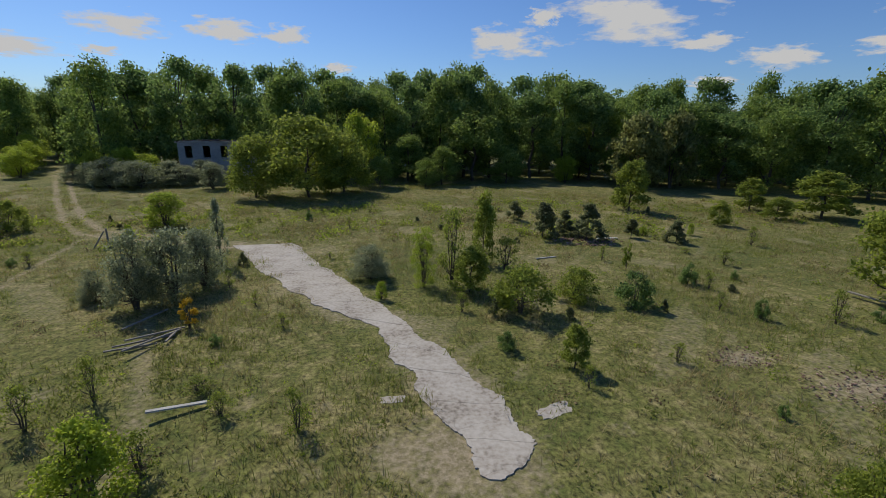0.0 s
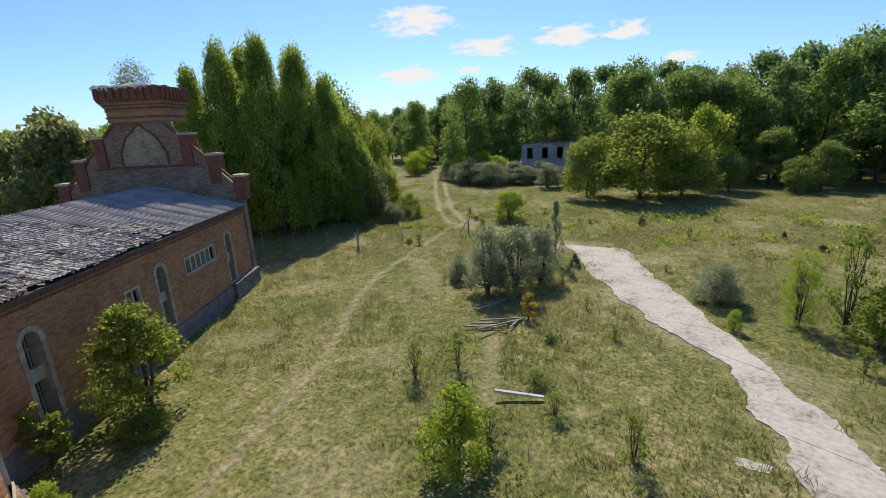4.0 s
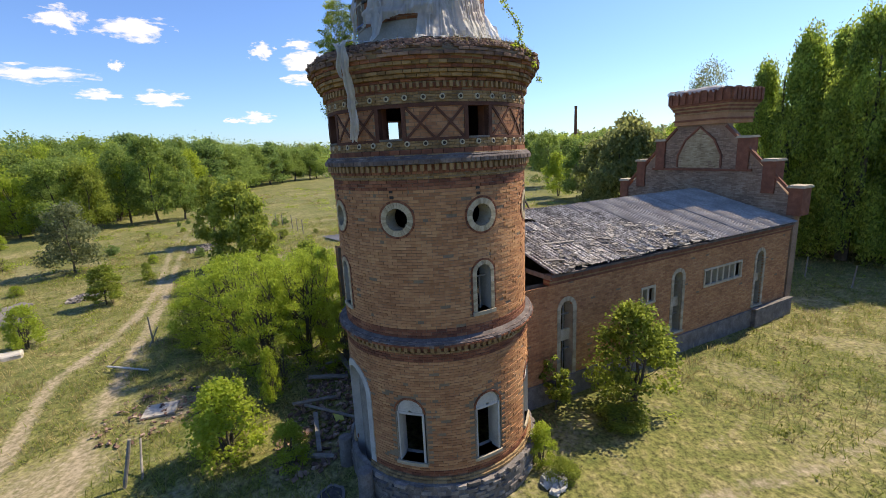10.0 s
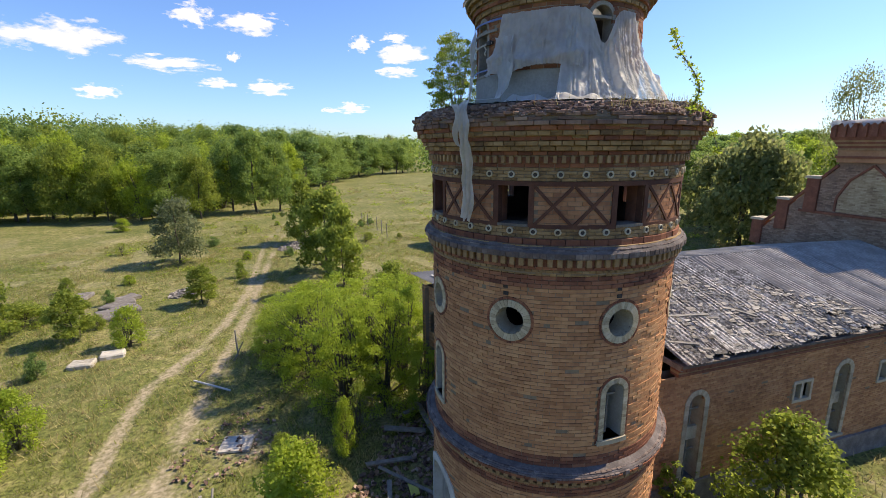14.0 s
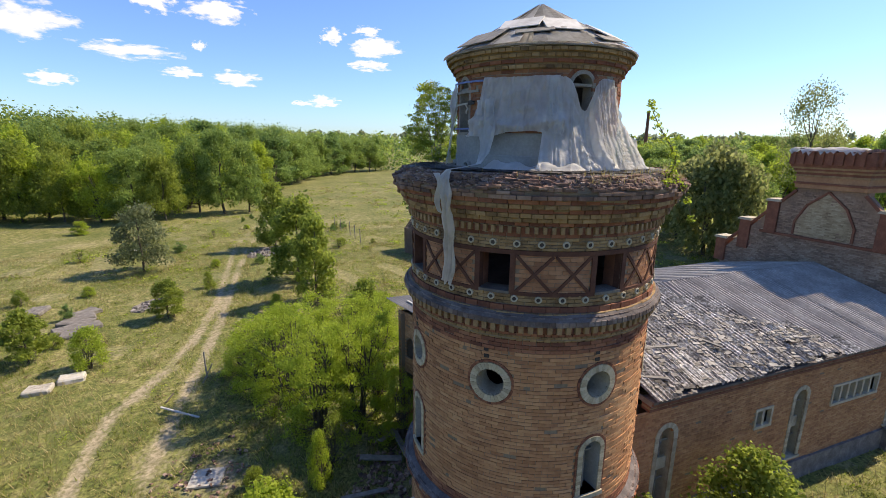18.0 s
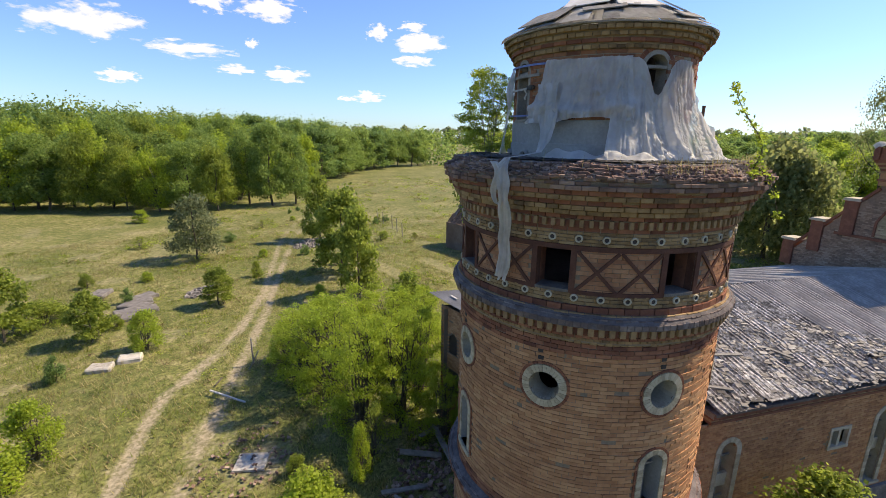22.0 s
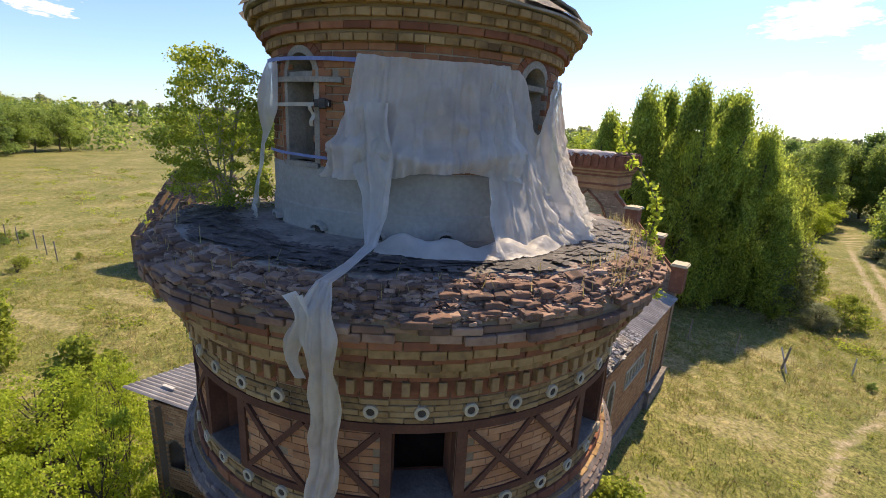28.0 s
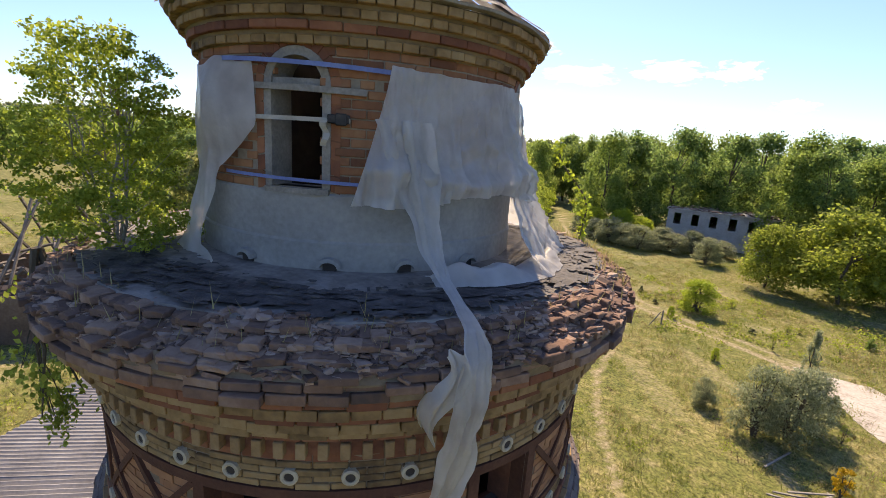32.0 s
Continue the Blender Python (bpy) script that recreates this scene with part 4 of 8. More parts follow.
brick_course("brick", 2.80, 9.674, 9.83, M_RED_OB, lower_cornice, 0.26, 0.06, 0.005, 17)
for i in range(3):
    brick_course("brick", R_GAL + 0.01, 9.83 + 0.07 * i, 9.83 + 0.07 * (i + 1), M_YEL_OB, lower_cornice, 0.26, 0.06, 0.005, 18 + i)
brick_course("ledge_brick", 2.962, 9.50, 9.60, M_LEDGE_OB, tower, 0.125, 0.20, 0.006, 92)
brick_course("ledge_brick", 2.91, 9.60, 9.67, M_LEDGE_OB, tower, 0.125, 0.16, 0.006, 93)
# gallery: brick panels in red timber framing
tagged(brick_ring("gallery_bricks", R_GAL - 0.004, 10.04, 10.83, M_GALLERY, tower, op_gal, grow=0.10, seed=19, proud=0.003), kind="stuff")
rT0, rT1 = R_GAL - 0.05, R_GAL + 0.016
for i in range(8):
    b = BAY[i]
    wdeg = math.degrees(0.29 / R_GAL)
    strip("sill_beam", b - 45 + wdeg, 10.052, b - wdeg + 45 - 45, 10.052, 0.07, rT0, rT1, M_TIMBER_RED, tower, 14)
    strip("head_beam", b - 45, 10.825, b, 10.825, 0.085, rT0, rT1 + 0.004, M_TIMBER_RED, tower, 16)
    strip("post", b + wdeg + 1.0, 10.065, b + wdeg + 1.0, 10.781, 0.10, R_GAL - 0.16, rT1 + 0.002, M_TIMBER_RED, tower, 1)
    strip("post", b - wdeg - 1.0, 10.065, b - wdeg - 1.0, 10.781, 0.10, R_GAL - 0.16, rT1 + 0.002, M_TIMBER_RED, tower, 1)
    lo, hi = b - 45 + wdeg + 2.2, b - wdeg - 2.2
    mid = (lo + hi) / 2
    for p, q in ((lo, mid - 0.4), (mid + 0.4, hi)):
        strip("brace", p, 10.075, q, 10.771, 0.055, rT0, rT1, M_TIMBER_RED, tower, 6)
        strip("brace", p, 10.771, q, 10.075, 0.055, rT0, rT1 + 0.005, M_TIMBER_RED, tower, 6)
    strip("window_sill", b - wdeg, 10.063, b + wdeg, 10.063, 0.05, R_GAL - 0.35, R_GAL + 0.03, M_DARKWOOD, tower, 4)
    reveal("window_lining", b, rect_outline(0.58, 10.065, 10.81), R_GAL, R_GAL - 0.01, R_GAL - 0.41, M_RED, tower)
# upper yellow band with round clay rings above and below the gallery
gallery_band = part("gallery_band", lathe([(R_GAL - 0.02, 10.87), (R_GAL - 0.004, 10.874), (R_GAL - 0.004, 11.11)], 96), M_MORTAR, tower)
for i in range(4):
    brick_course("brick", R_GAL + 0.012, 10.87 + 0.06 * i, 10.87 + 0.06 * (i + 1), M_YEL_OB, gallery_band, 0.26, 0.06, 0.005, 26 + i)


def ring_tile():
    bm = bmesh.new()
    prof = [(0.037, -0.03), (0.037, 0.025), (0.05, 0.032), (0.066, 0.025), (0.068, -0.03)]
    rows = [[bm.verts.new((x, r * math.cos(math.tau * i / 16), r * math.sin(math.tau * i / 16))) for i in range(16)] for r, x in prof]
    for p, q in zip(rows, rows[1:]):
        for i in range(16):
            bm.faces.new((p[i], p[(i + 1) % 16], q[(i + 1) % 16], q[i]))
    bmesh.ops.recalc_face_normals(bm, faces=bm.faces)
    return bm


# flat dark disc inside each clay ring, painting the shade of its hollow
hole_bm = bmesh.new()
hv = [hole_bm.verts.new((0.004, 0.039 * math.cos(math.tau * i / 16), 0.039 * math.sin(math.tau * i / 16))) for i in range(16)]
hole_bm.faces.new(hv)
hole_me = bpy.data.meshes.new("ring_hole")
hole_bm.to_mesh(hole_me)
hole_me.materials.append(M_PAINTED_SHADE)
tile = part("clay_ring", ring_tile(), M_BUFF, tower)
for k, z in enumerate((9.957, 10.99)):
    for j in range(40):
        ob = tile if (k, j) == (0, 0) else new("clay_ring", tile.data)
        ob.parent = tower
        a = 2.3 + 9 * j
        ob.matrix_basis = pose(*at(a, R_GAL + 0.012, z), 0, 0, a)
        h = new("ring_hole", hole_me)
        h.parent = ob
        h.matrix_basis = pose(0.012, 0, 0)
# upper cornice, corbelled out course by course
corbel = part("corbel_core", lathe([(2.76, 11.083), (2.80, 11.368), (2.95, 11.548), (3.08, 11.734), (3.16, 11.946), (3.12, 12.05)], 96), M_MORTAR, tower)
brick_course("brick", R_GAL + 0.016, 11.11, 11.185, M_RED_OB, corbel, 0.26, 0.06, 0.005, 21)
dentils(2.86, 11.19, 11.32, 116, M_YELLOW, 0.46)
brick_course("brick", 2.85, 11.325, 11.4, M_RED_OB, corbel, 0.26, 0.1, 0.006, 22)
for i, (r, z, mt) in enumerate(((2.93, 11.4, M_BRICKS_YEL), (2.99, 11.487, M_BRICKS_YEL), (3.02, 11.573, M_BRICKS_RED), (3.09, 11.653, M_BRICKS_YEL), (3.12, 11.74, M_BRICKS_RED))):
    brick_course("brick", r, z, z + 0.084, M_YEL_OB if mt is M_BRICKS_YEL else M_RED_OB, corbel, 0.2 if i % 2 else 0.26, 0.15, 0.012, 23 + i)
brick_course("brick", 3.19, 11.82, 11.9, M_RIM_OB, corbel, 0.25, 0.2, 0.022, 30, 0.03)
brick_course("brick", 3.18, 11.9, 11.966, M_RIM_OB, corbel, 0.24, 0.25, 0.03, 31, 0.08)
brick_course("brick", 3.14, 11.966, 12.03, M_RIM_OB, corbel, 0.24, 0.22, 0.05, 32, 0.30)
# crumbling top: stepped broken courses and rubble up to the deck
rim = part("rim_bed", lathe([(3.14, 11.96), (3.06, 12.06), (2.96, 12.14), (2.86, 12.20), (2.7, 12.22)], 160, jitter=0.06), M_RIMBED, tower, "bed of crumbled brick and mortar")
verts, faces = [], []
rr = np.random.default_rng(77)


def chunk(c, size, rot, squash):
    k = len(verts)
    m = Euler(rot).to_matrix()
    for sx in (-1, 1):
        for sy in (-1, 1):
            for sz in (-1, 1):
                v = m @ Vector((sx * size[0] * rr.uniform(0.7, 1), sy * size[1] * rr.uniform(0.7, 1), sz * size[2] * rr.uniform(squash, 1)))
                verts.append(c + v)
    for q in ((0, 1, 3, 2), (4, 6, 7, 5), (0, 4, 5, 1), (2, 3, 7, 6), (0, 2, 6, 4), (1, 5, 7, 3)):
        faces.append(tuple(k + i for i in q))


for i in range(17000):
    a = rr.uniform(-180, 180)
    f = rr.random() ** 0.9
    r = 3.15 - 0.36 * f
    z = 11.99 + 0.22 * f ** 0.8 + 0.012 * rr.normal()
    z += 0.045 * noise.noise((math.cos(radians(a)) * 6, math.sin(radians(a)) * 6, r * 4))
    s = 0.009 + 0.036 * rr.random() ** 3
    chunk(at(a, r, z), (s * 1.6, s, s * 0.42), (rr.normal() * 0.16, rr.normal() * 0.16, rr.random() * 6), 0.5)
tagged(raw("rubble", verts, faces, M_RUBBLE, tower), kind="stuff")
# loose whole bricks left on the rim
bm = bmesh.new()
box(bm, -0.06, -0.125, -0.034, 0.06, 0.125, 0.034, bevel=0.008)
bmesh.ops.subdivide_edges(bm, edges=[e for e in bm.edges if e.calc_length() > 0.09], cuts=2)
for v in bm.verts:
    v.co += Vector((noise.noise(v.co * 21), noise.noise(v.co * 21 + Vector((7, 0, 0))), noise.noise(v.co * 17 + Vector((0, 7, 0))))) * 0.014
loose = part("rim_brick", bm, M_RIM_OB, tower)
for i in range(300):
    a = rr.uniform(-110, 75)
    lev = int(rr.integers(0, 4))
    r = (3.12, 3.05, 2.97, 2.89)[lev] + rr.normal() * 0.02
    z = (12.02, 12.075, 12.13, 12.185)[lev] + rr.normal() * 0.008
    ob = loose if i == 0 else new("rim_brick", loose.data)
    ob.parent = tower
    sz = rr.uniform(0.4, 0.95)
    ob.matrix_basis = pose(*at(a, r, z), rr.normal() * 4, rr.normal() * 5, a + rr.normal() * 5 + (90 if rr.random() < 0.3 else 0)) @ Matrix.Diagonal((1, sz, rr.uniform(0.45, 0.9), 1))
# deck round the drum
part("deck", lathe([(2.88, 12.12), (2.84, 12.225), (2.4, 12.235), (1.7, 12.25), (1.70, 12.0)], 120, jitter=0.02), M_DECK, tower, "cracked cement deck")
# torn layer of bitumen felt lying in a broken ring on the deck
verts, faces = [], []
na, nr = 300, 16
for i in range(na + 1):
    for j in range(nr + 1):
        a, r = -105 + 175 * i / na, 2.0 + 0.84 * j / nr
        r += 0.02 * noise.noise((a * 0.3, r * 9, 0))
        verts.append(at(a, r, 12.25 - 0.006 * (r - 1.7) + 0.012 + 0.012 * noise.noise((a * 0.2, r * 7, 5))))
for i in range(na):
    for j in range(nr):
        a, r = -105 + 175 * (i + 0.5) / na, 2.0 + 0.84 * (j + 0.5) / nr
        p = at(a, r, 0)
        want = noise.noise(p * 2.4) * 0.5 + noise.noise(p * 8) * 0.45 + noise.noise(p * 22) * 0.3 + 0.55 - 2.2 * abs(r - 2.52)
        if want > 0.02:
            k = i * (nr + 1) + j
            faces.append((k, k + nr + 1, k + nr + 2, k + 1))
raw("bitumen_layer", verts, faces, M_BITUMEN, tower, "torn black bitumen felt")
verts, faces = [], []
for i in range(260):
    a = rr.uniform(-100, 60)
    r = rr.uniform(2.05, 2.82) if rr.random() < 0.45 else 2.5 + 0.12 * rr.normal() + 0.1 * noise.noise((a * 0.05, 0, 0))
    r = min(max(r, 2.0), 2.82)
    n = 8
    k = len(verts)
    sx, sy = 0.03 + 0.16 * rr.random() ** 2, 0.015 + 0.05 * rr.random() ** 1.5
    c = at(a, r, 0)
    for j in range(n):
        t = math.tau * j / n
        q = rr.uniform(0.6, 1.15)
        p = c + Euler((0, 0, radians(a + 90))).to_matrix() @ Vector((sx * q * math.cos(t), sy * q * math.sin(t), 0))
        rad = math.hypot(p.x, p.y)
        verts.append((p.x, p.y, 12.25 - 0.006 * (rad - 1.7) + 0.018 + 0.01 * rr.random()))
    faces.append(tuple(range(k, k + n)))
tagged(raw("bitumen_scrap", verts, faces, M_BITUMEN, tower), kind="stuff")
# windows of the shaft
for b in BAY:
    ring = lambda r: [(r * math.cos(math.tau * i / 30), OC_Z + r * math.sin(math.tau * i / 30)) for i in range(30)]
    lining = reveal("oculus_lining", b, circle_outline(OC_R, OC_Z), R_MID, R_MID + 0.005, R_MID - 0.46, M_BUFF, tower)
    voussoirs("ring_outer", b, ring(OC_R + 0.155), ring(OC_R + 0.205), R_MID, R_MID - 0.03, R_MID + 0.012, M_RED_OB, lining, 0.06)
    voussoirs("ring_inner", b, ring(OC_R), ring(OC_R + 0.15), R_MID, R_MID - 0.03, R_MID + 0.022, M_BUFF_OB, lining, 0.07)
for a_, o_, r_, wid in ((B, WIN_SLIT, R_MID, 0.12), (C, WIN_SLIT, R_MID, 0.12), (119.0, WIN_SLIT, R_MID, 0.12)):
    k, w, z0, z1 = o_
    def outl(g):
        ww = w + 2 * g
        side = [(ww / 2, z0 - g * 0.4 + (z1 - w / 2 - z0 + g * 0.4) * i / 14) for i in range(14)]
        arc = [(ww / 2 * math.cos(math.pi * i / 14), z1 - w / 2 + ww / 2 * math.sin(math.pi * i / 14)) for i in range(15)]
        return side + arc + [(-u, v) for u, v in side[::-1]]
    lining = reveal("slit_lining", a_, arch_outline(w, z0, z1), r_, r_ + 0.005, r_ - 0.46, M_RENDER, tower)
    voussoirs("slit", a_, outl(0), outl(0.115), r_, r_ - 0.03, r_ + 0.022, M_BUFF_OB, lining, 0.06)
    voussoirs("slit", a_, outl(0.12), outl(0.165), r_, r_ - 0.03, r_ + 0.012, M_RED_OB, lining, 0.03)
    strip("slit_sill", a_ - 7.2, z0 - 0.05, a_ + 7.2, z0 - 0.05, 0.10, r_ - 0.3, r_ + 0.05, M_BUFF, tower, 5)
    strip("glazing_bar", a_ - 4.2, 6.549, a_ + 4.2, 6.549, 0.035, r_ - 0.24, r_ - 0.20, M_GREYWOOD, tower, 3)
    strip("glazing_bar", a_, z0, a_, 6.549, 0.03, r_ - 0.24, r_ - 0.20, M_GREYWOOD, tower, 1)
for a_ in (A, B, E, -106.0):
    k, w, z0, z1 = WIN_LOW
    arc = lambda r: [(r * math.cos(math.pi * i / 13), z1 - w / 2 + r * math.sin(math.pi * i / 13)) for i in range(14)]
    # the arch head is walled up with white voussoirs; the opening below is empty
    lun = surround("lunette", a_, [(u * 0.12, z1 - w / 2 + (v - (z1 - w / 2)) * 0.12) for u, v in arc(w / 2)], arc(w / 2 - 0.02), R_LOW, R_LOW - 0.25, R_LOW - 0.05, M_WHITE, tower, 0.04, closed=False, label="white walled-up arch head")
    tagged(lun, kind="stuff")
    surround("arch_line", a_, arc(w / 2), arc(w / 2 + 0.055), R_LOW, R_LOW - 0.03, R_LOW + 0.012, M_BRICKS_RED, tower, 0.05, closed=False)
    reveal("window_lining", a_, arch_outline(w, z0, z1), R_LOW, R_LOW + 0.002, R_LOW - 0.5, M_WHITE, tower)
    wd = math.degrees(w / 2 / R_LOW)
    strip("window_sill", a_ - wd - 1, z0 - 0.045, a_ + wd + 1, z0 - 0.045, 0.09, R_LOW - 0.4, R_LOW + 0.045, M_BUFF, tower, 6)
    strip("lintel", a_ - wd, z1 - w / 2 - 0.03, a_ + wd, z1 - w / 2 - 0.03, 0.07, R_LOW - 0.32, R_LOW - 0.04, M_WHITE, tower, 5)
    for s in (-1, 1):
        strip("window_jamb", a_ + s * (wd - 0.7), z0, a_ + s * (wd - 0.7), z1 - w / 2, 0.06, R_LOW - 0.3, R_LOW - 0.02, M_WHITE, tower, 1)
# arched doorway with a pale surround and a grey board door
k, w, z0, z1 = DOOR
def door_out(g):
    ww = w + 2 * g
    side = [(ww / 2, z0 + (z1 - w / 2 - z0) * i / 12) for i in range(12)]
    arc = [(ww / 2 * math.cos(math.pi * i / 18), z1 - w / 2 + ww / 2 * math.sin(math.pi * i / 18)) for i in range(19)]
    return side + arc + [(-u, v) for u, v in side[::-1]]
surround("door_surround", -58.0, door_out(0), door_out(0.2), R_LOW, R_LOW - 0.04, R_LOW + 0.03, M_WHITE, tower, 0.0, closed=False, label="pale plastered arch round the doorway")
reveal("door_lining", -58.0, arch_outline(w, z0, z1), R_LOW, R_LOW + 0.01, R_LOW - 0.5, M_WHITE, tower)
for i in range(6):
    u = -11.3 + i * 4.5
    strip("door_board", -58 + u, z0 + 0.02, -58 + u, z1 - 0.12 - 0.22 * abs(i - 2.5) ** 1.3 * 0.6, 0.205, R_LOW - 0.26, R_LOW - 0.21, M_GREYWOOD, tower, 1)
for a_ in (-76.0, -42.5):
    bm = lathe([(0.0, 0.0), (0.24, 0.0), (0.22, 0.95), (0.20, 1.0), (0.0, 1.02)], 18)
    part("door_bollard", bm, M_STONE, tower, "squat stone bollard beside the doorway").matrix_basis = pose(*at(a_, 3.2, -0.05))
# putlog holes: dark blocks set in the wall, their shade painted on
for b in BAY:
    for da, z in ((-2.0, 8.86), (-1.8, 8.719)):
        bm = bmesh.new()
        box(bm, -0.1, -0.05, z - 0.035, 0.012, 0.05, z + 0.035)
        part("putlog_hole", bm, M_PAINTED_SHADE, tower).matrix_basis = pose(*at(b + da, R_MID, 0), 0, 0, b + da)

# drum: cement base, single bricks above, moulded cornice
WIN_DRUM = ("arch", 0.48, 12.949, 14.021)
DW = (-61.0, 26.3, 118.0, 206.0)
op_dr = [(a_, WIN_DRUM) for a_ in DW]
shell("drum_core", R_DRUM - 0.010, 12.109, 14.129, M_PALEMORTAR, tower, op_dr, da=1.2, dz=0.04)
# drum lining coloured near-black as painted shade behind its windows
shell("drum_lining", R_DRUM - 0.28, 12.109, 14.373, M_PAINTED_SHADE, tower, op_dr, flip=True, da=1.2, dz=0.04)
part("render_coat", lathe([(R_DRUM + 0.03, 12.24), (R_DRUM + 0.03, 12.49), (R_DRUM + 0.012, 12.509), (R_DRUM + 0.012, 12.901), (R_DRUM - 0.01, 12.92)], 120, jitter=0.008), M_RENDER, tower, "grey cement render")
bm = bmesh.new()
box(bm, -0.05, -0.123, -0.033, 0.0, 0.123, 0.033, bevel=0.005)
stretch = part("brick", bm, M_BRICK_OB, tower)
bm = bmesh.new()
box(bm, -0.05, -0.058, -0.033, 0.0, 0.058, 0.033, bevel=0.005)
header = part("brick", bm, M_BRICK_OB, tower)
used = 0
firsts = {0: stretch, 1: header}
taken = set()
for i in range(15):
    z = 12.92 + (i + 0.5) * 0.0775
    for j in range(43):
        a_ = -180 + (j + 0.5 * (i % 2)) * 360 / 43
        a_ = (a_ + 180) % 360 - 180
        if not (-97 < a_ < 48) or blocked(op_dr, a_, R_DRUM, z, 0.075):
            continue
        kind = 1 if rr.random() < 0.06 else 0
        if kind in taken:
            ob = new("brick", firsts[kind].data)
        else:
            ob, _ = firsts[kind], taken.add(kind)
        ob.parent = tower
        ob.matrix_basis = pose(*at(a_, R_DRUM + 0.004 * rr.normal(), z), 0, 0, a_)
brick_ring("drum_bricks", R_DRUM, 12.92, 14.092, M_BRICKS_RED, tower, op_dr, a0=50, a1=260, grow=0.06, seed=41)
cornice = part("drum_cornice", lathe([(1.74, 14.072), (1.78, 14.129), (1.95, 14.44), (1.6, 14.444)], 96), M_MORTAR, tower)
for i, (r, z, mt, ln) in enumerate(((1.80, 14.08, M_BRICKS_YEL, 0.14), (1.85, 14.172, M_BRICKS_RED, 0.26), (1.91, 14.263, M_BRICKS_YEL, 0.14), (1.98, 14.355, M_BRICKS_YEL, 0.14))):
    brick_course("brick", r, z, z + 0.073, M_YEL_OB if mt is M_BRICKS_YEL else M_RED_OB, cornice, ln, 0.25, 0.008, 50 + i)
for a_ in DW:
    k, w, z0, z1 = WIN_DRUM
    def dw_out(g):
        ww = w + 2 * g
        side = [(ww / 2, z0 - g * 0.3 + (z1 - w / 2 - z0 + g * 0.3) * i / 6) for i in range(6)]
        arc = [(ww / 2 * math.cos(math.pi * i / 14), z1 - w / 2 + ww / 2 * math.sin(math.pi * i / 14)) for i in range(15)]
        return side + arc + [(-u, v) for u, v in side[::-1]]
    surround("window_frame", a_, dw_out(-0.015), dw_out(0.055), R_DRUM, R_DRUM - 0.2, R_DRUM + 0.004, M_GREYWOOD, tower, 0.0, closed=False, label="weathered grey timber frame")
    surround("arch_bricks", a_, dw_out(0.055), dw_out(0.14), R_DRUM, R_DRUM - 0.03, R_DRUM + 0.003, M_BRICKS_RED, tower, 0.10, closed=False)
    reveal("window_lining", a_, arch_outline(w, z0, z1), R_DRUM, R_DRUM, R_DRUM - 0.29, M_GREYWOOD, tower)
    wd = math.degrees(w / 2 / R_DRUM)
    strip("transom", a_ - wd, 13.809, a_ + wd, 13.809, 0.05, R_DRUM - 0.16, R_DRUM - 0.02, M_GREYWOOD, tower, 4)
    strip("window_sill", a_ - wd - 1.5, z0 - 0.025, a_ + wd + 1.5, z0 - 0.025, 0.05, R_DRUM - 0.2, R_DRUM + 0.03, M_GREYWOOD, tower, 4)
strip("plank", -78, 13.765, -42, 13.745, 0.05, R_DRUM + 0.012, R_DRUM + 0.04, M_GREYWOOD, tower, 8)
for a_ in (-77.0, -51.0, -30.0, -8.0):
    # weep holes at the foot of the drum; a dark block paints each one's shade
    verts, faces = [], []
    for r in (R_DRUM + 0.10, R_DRUM + 0.02):
        verts += [at(a_ + math.degrees(0.10 * math.cos(math.pi * i / 8) / R_DRUM), r, 12.287 + 0.085 * math.sin(math.pi * i / 8)) for i in range(9)]
        verts += [at(a_ + math.degrees(0.07 * math.cos(math.pi * i / 8) / R_DRUM), r, 12.287 + 0.05 * math.sin(math.pi * i / 8)) for i in range(9)]
    for i in range(8):
        faces += [(i, i + 1, 10 + i, 9 + i), (i, 18 + i, 19 + i, i + 1), (9 + i, 10 + i, 28 + i, 27 + i)]
    raw("weep_arch", verts, faces, M_RENDER, tower)
    bm = bmesh.new()
    box(bm, 0.0, -0.06, 12.248, 0.045, 0.06, 12.324)
    part("weep_hole", bm, M_PAINTED_SHADE, tower).matrix_basis = pose(*at(a_, R_DRUM, 0), 0, 0, a_)
# conical roof of felt-covered sheets, patched and torn
rng = random.Random(9)
for j in range(26):
    a0, a1 = 360 * j / 26, 360 * (j + 1) / 26 + 1.5
    lift = rng.uniform(0, 0.02)
    bm = bmesh.new()
    rows = []
    hole = j in (25,)
    for f in (0.0, 0.24, 0.5, 0.75, 1.0):
        r = 2.05 + rng.uniform(-0.035, 0.035) * (f == 0) - (2.05 - 0.06) * f
        z = 14.47 + 1.12 * f + lift
        rows.append([bm.verts.new(at(a0 + (a1 - a0) * s, r, z + 0.015 * s)) for s in (0, 0.5, 1)])
    for q, (p, r_) in enumerate(zip(rows, rows[1:])):
        for i in range(2):
            if hole and q == 0 and i == 0:
                continue
            bm.faces.new((p[i], p[i + 1], r_[i + 1], r_[i]))
    ex = bmesh.ops.solidify(bm, geom=bm.faces[:], thickness=0.02)
    part("roof_sheet", bm, M_FELT, tower)
part("eaves_board", lathe([(1.95, 14.44), (2.02, 14.443), (2.02, 14.466), (1.9, 14.468)], 80, jitter=0.02), M_GREYWOOD, tower)
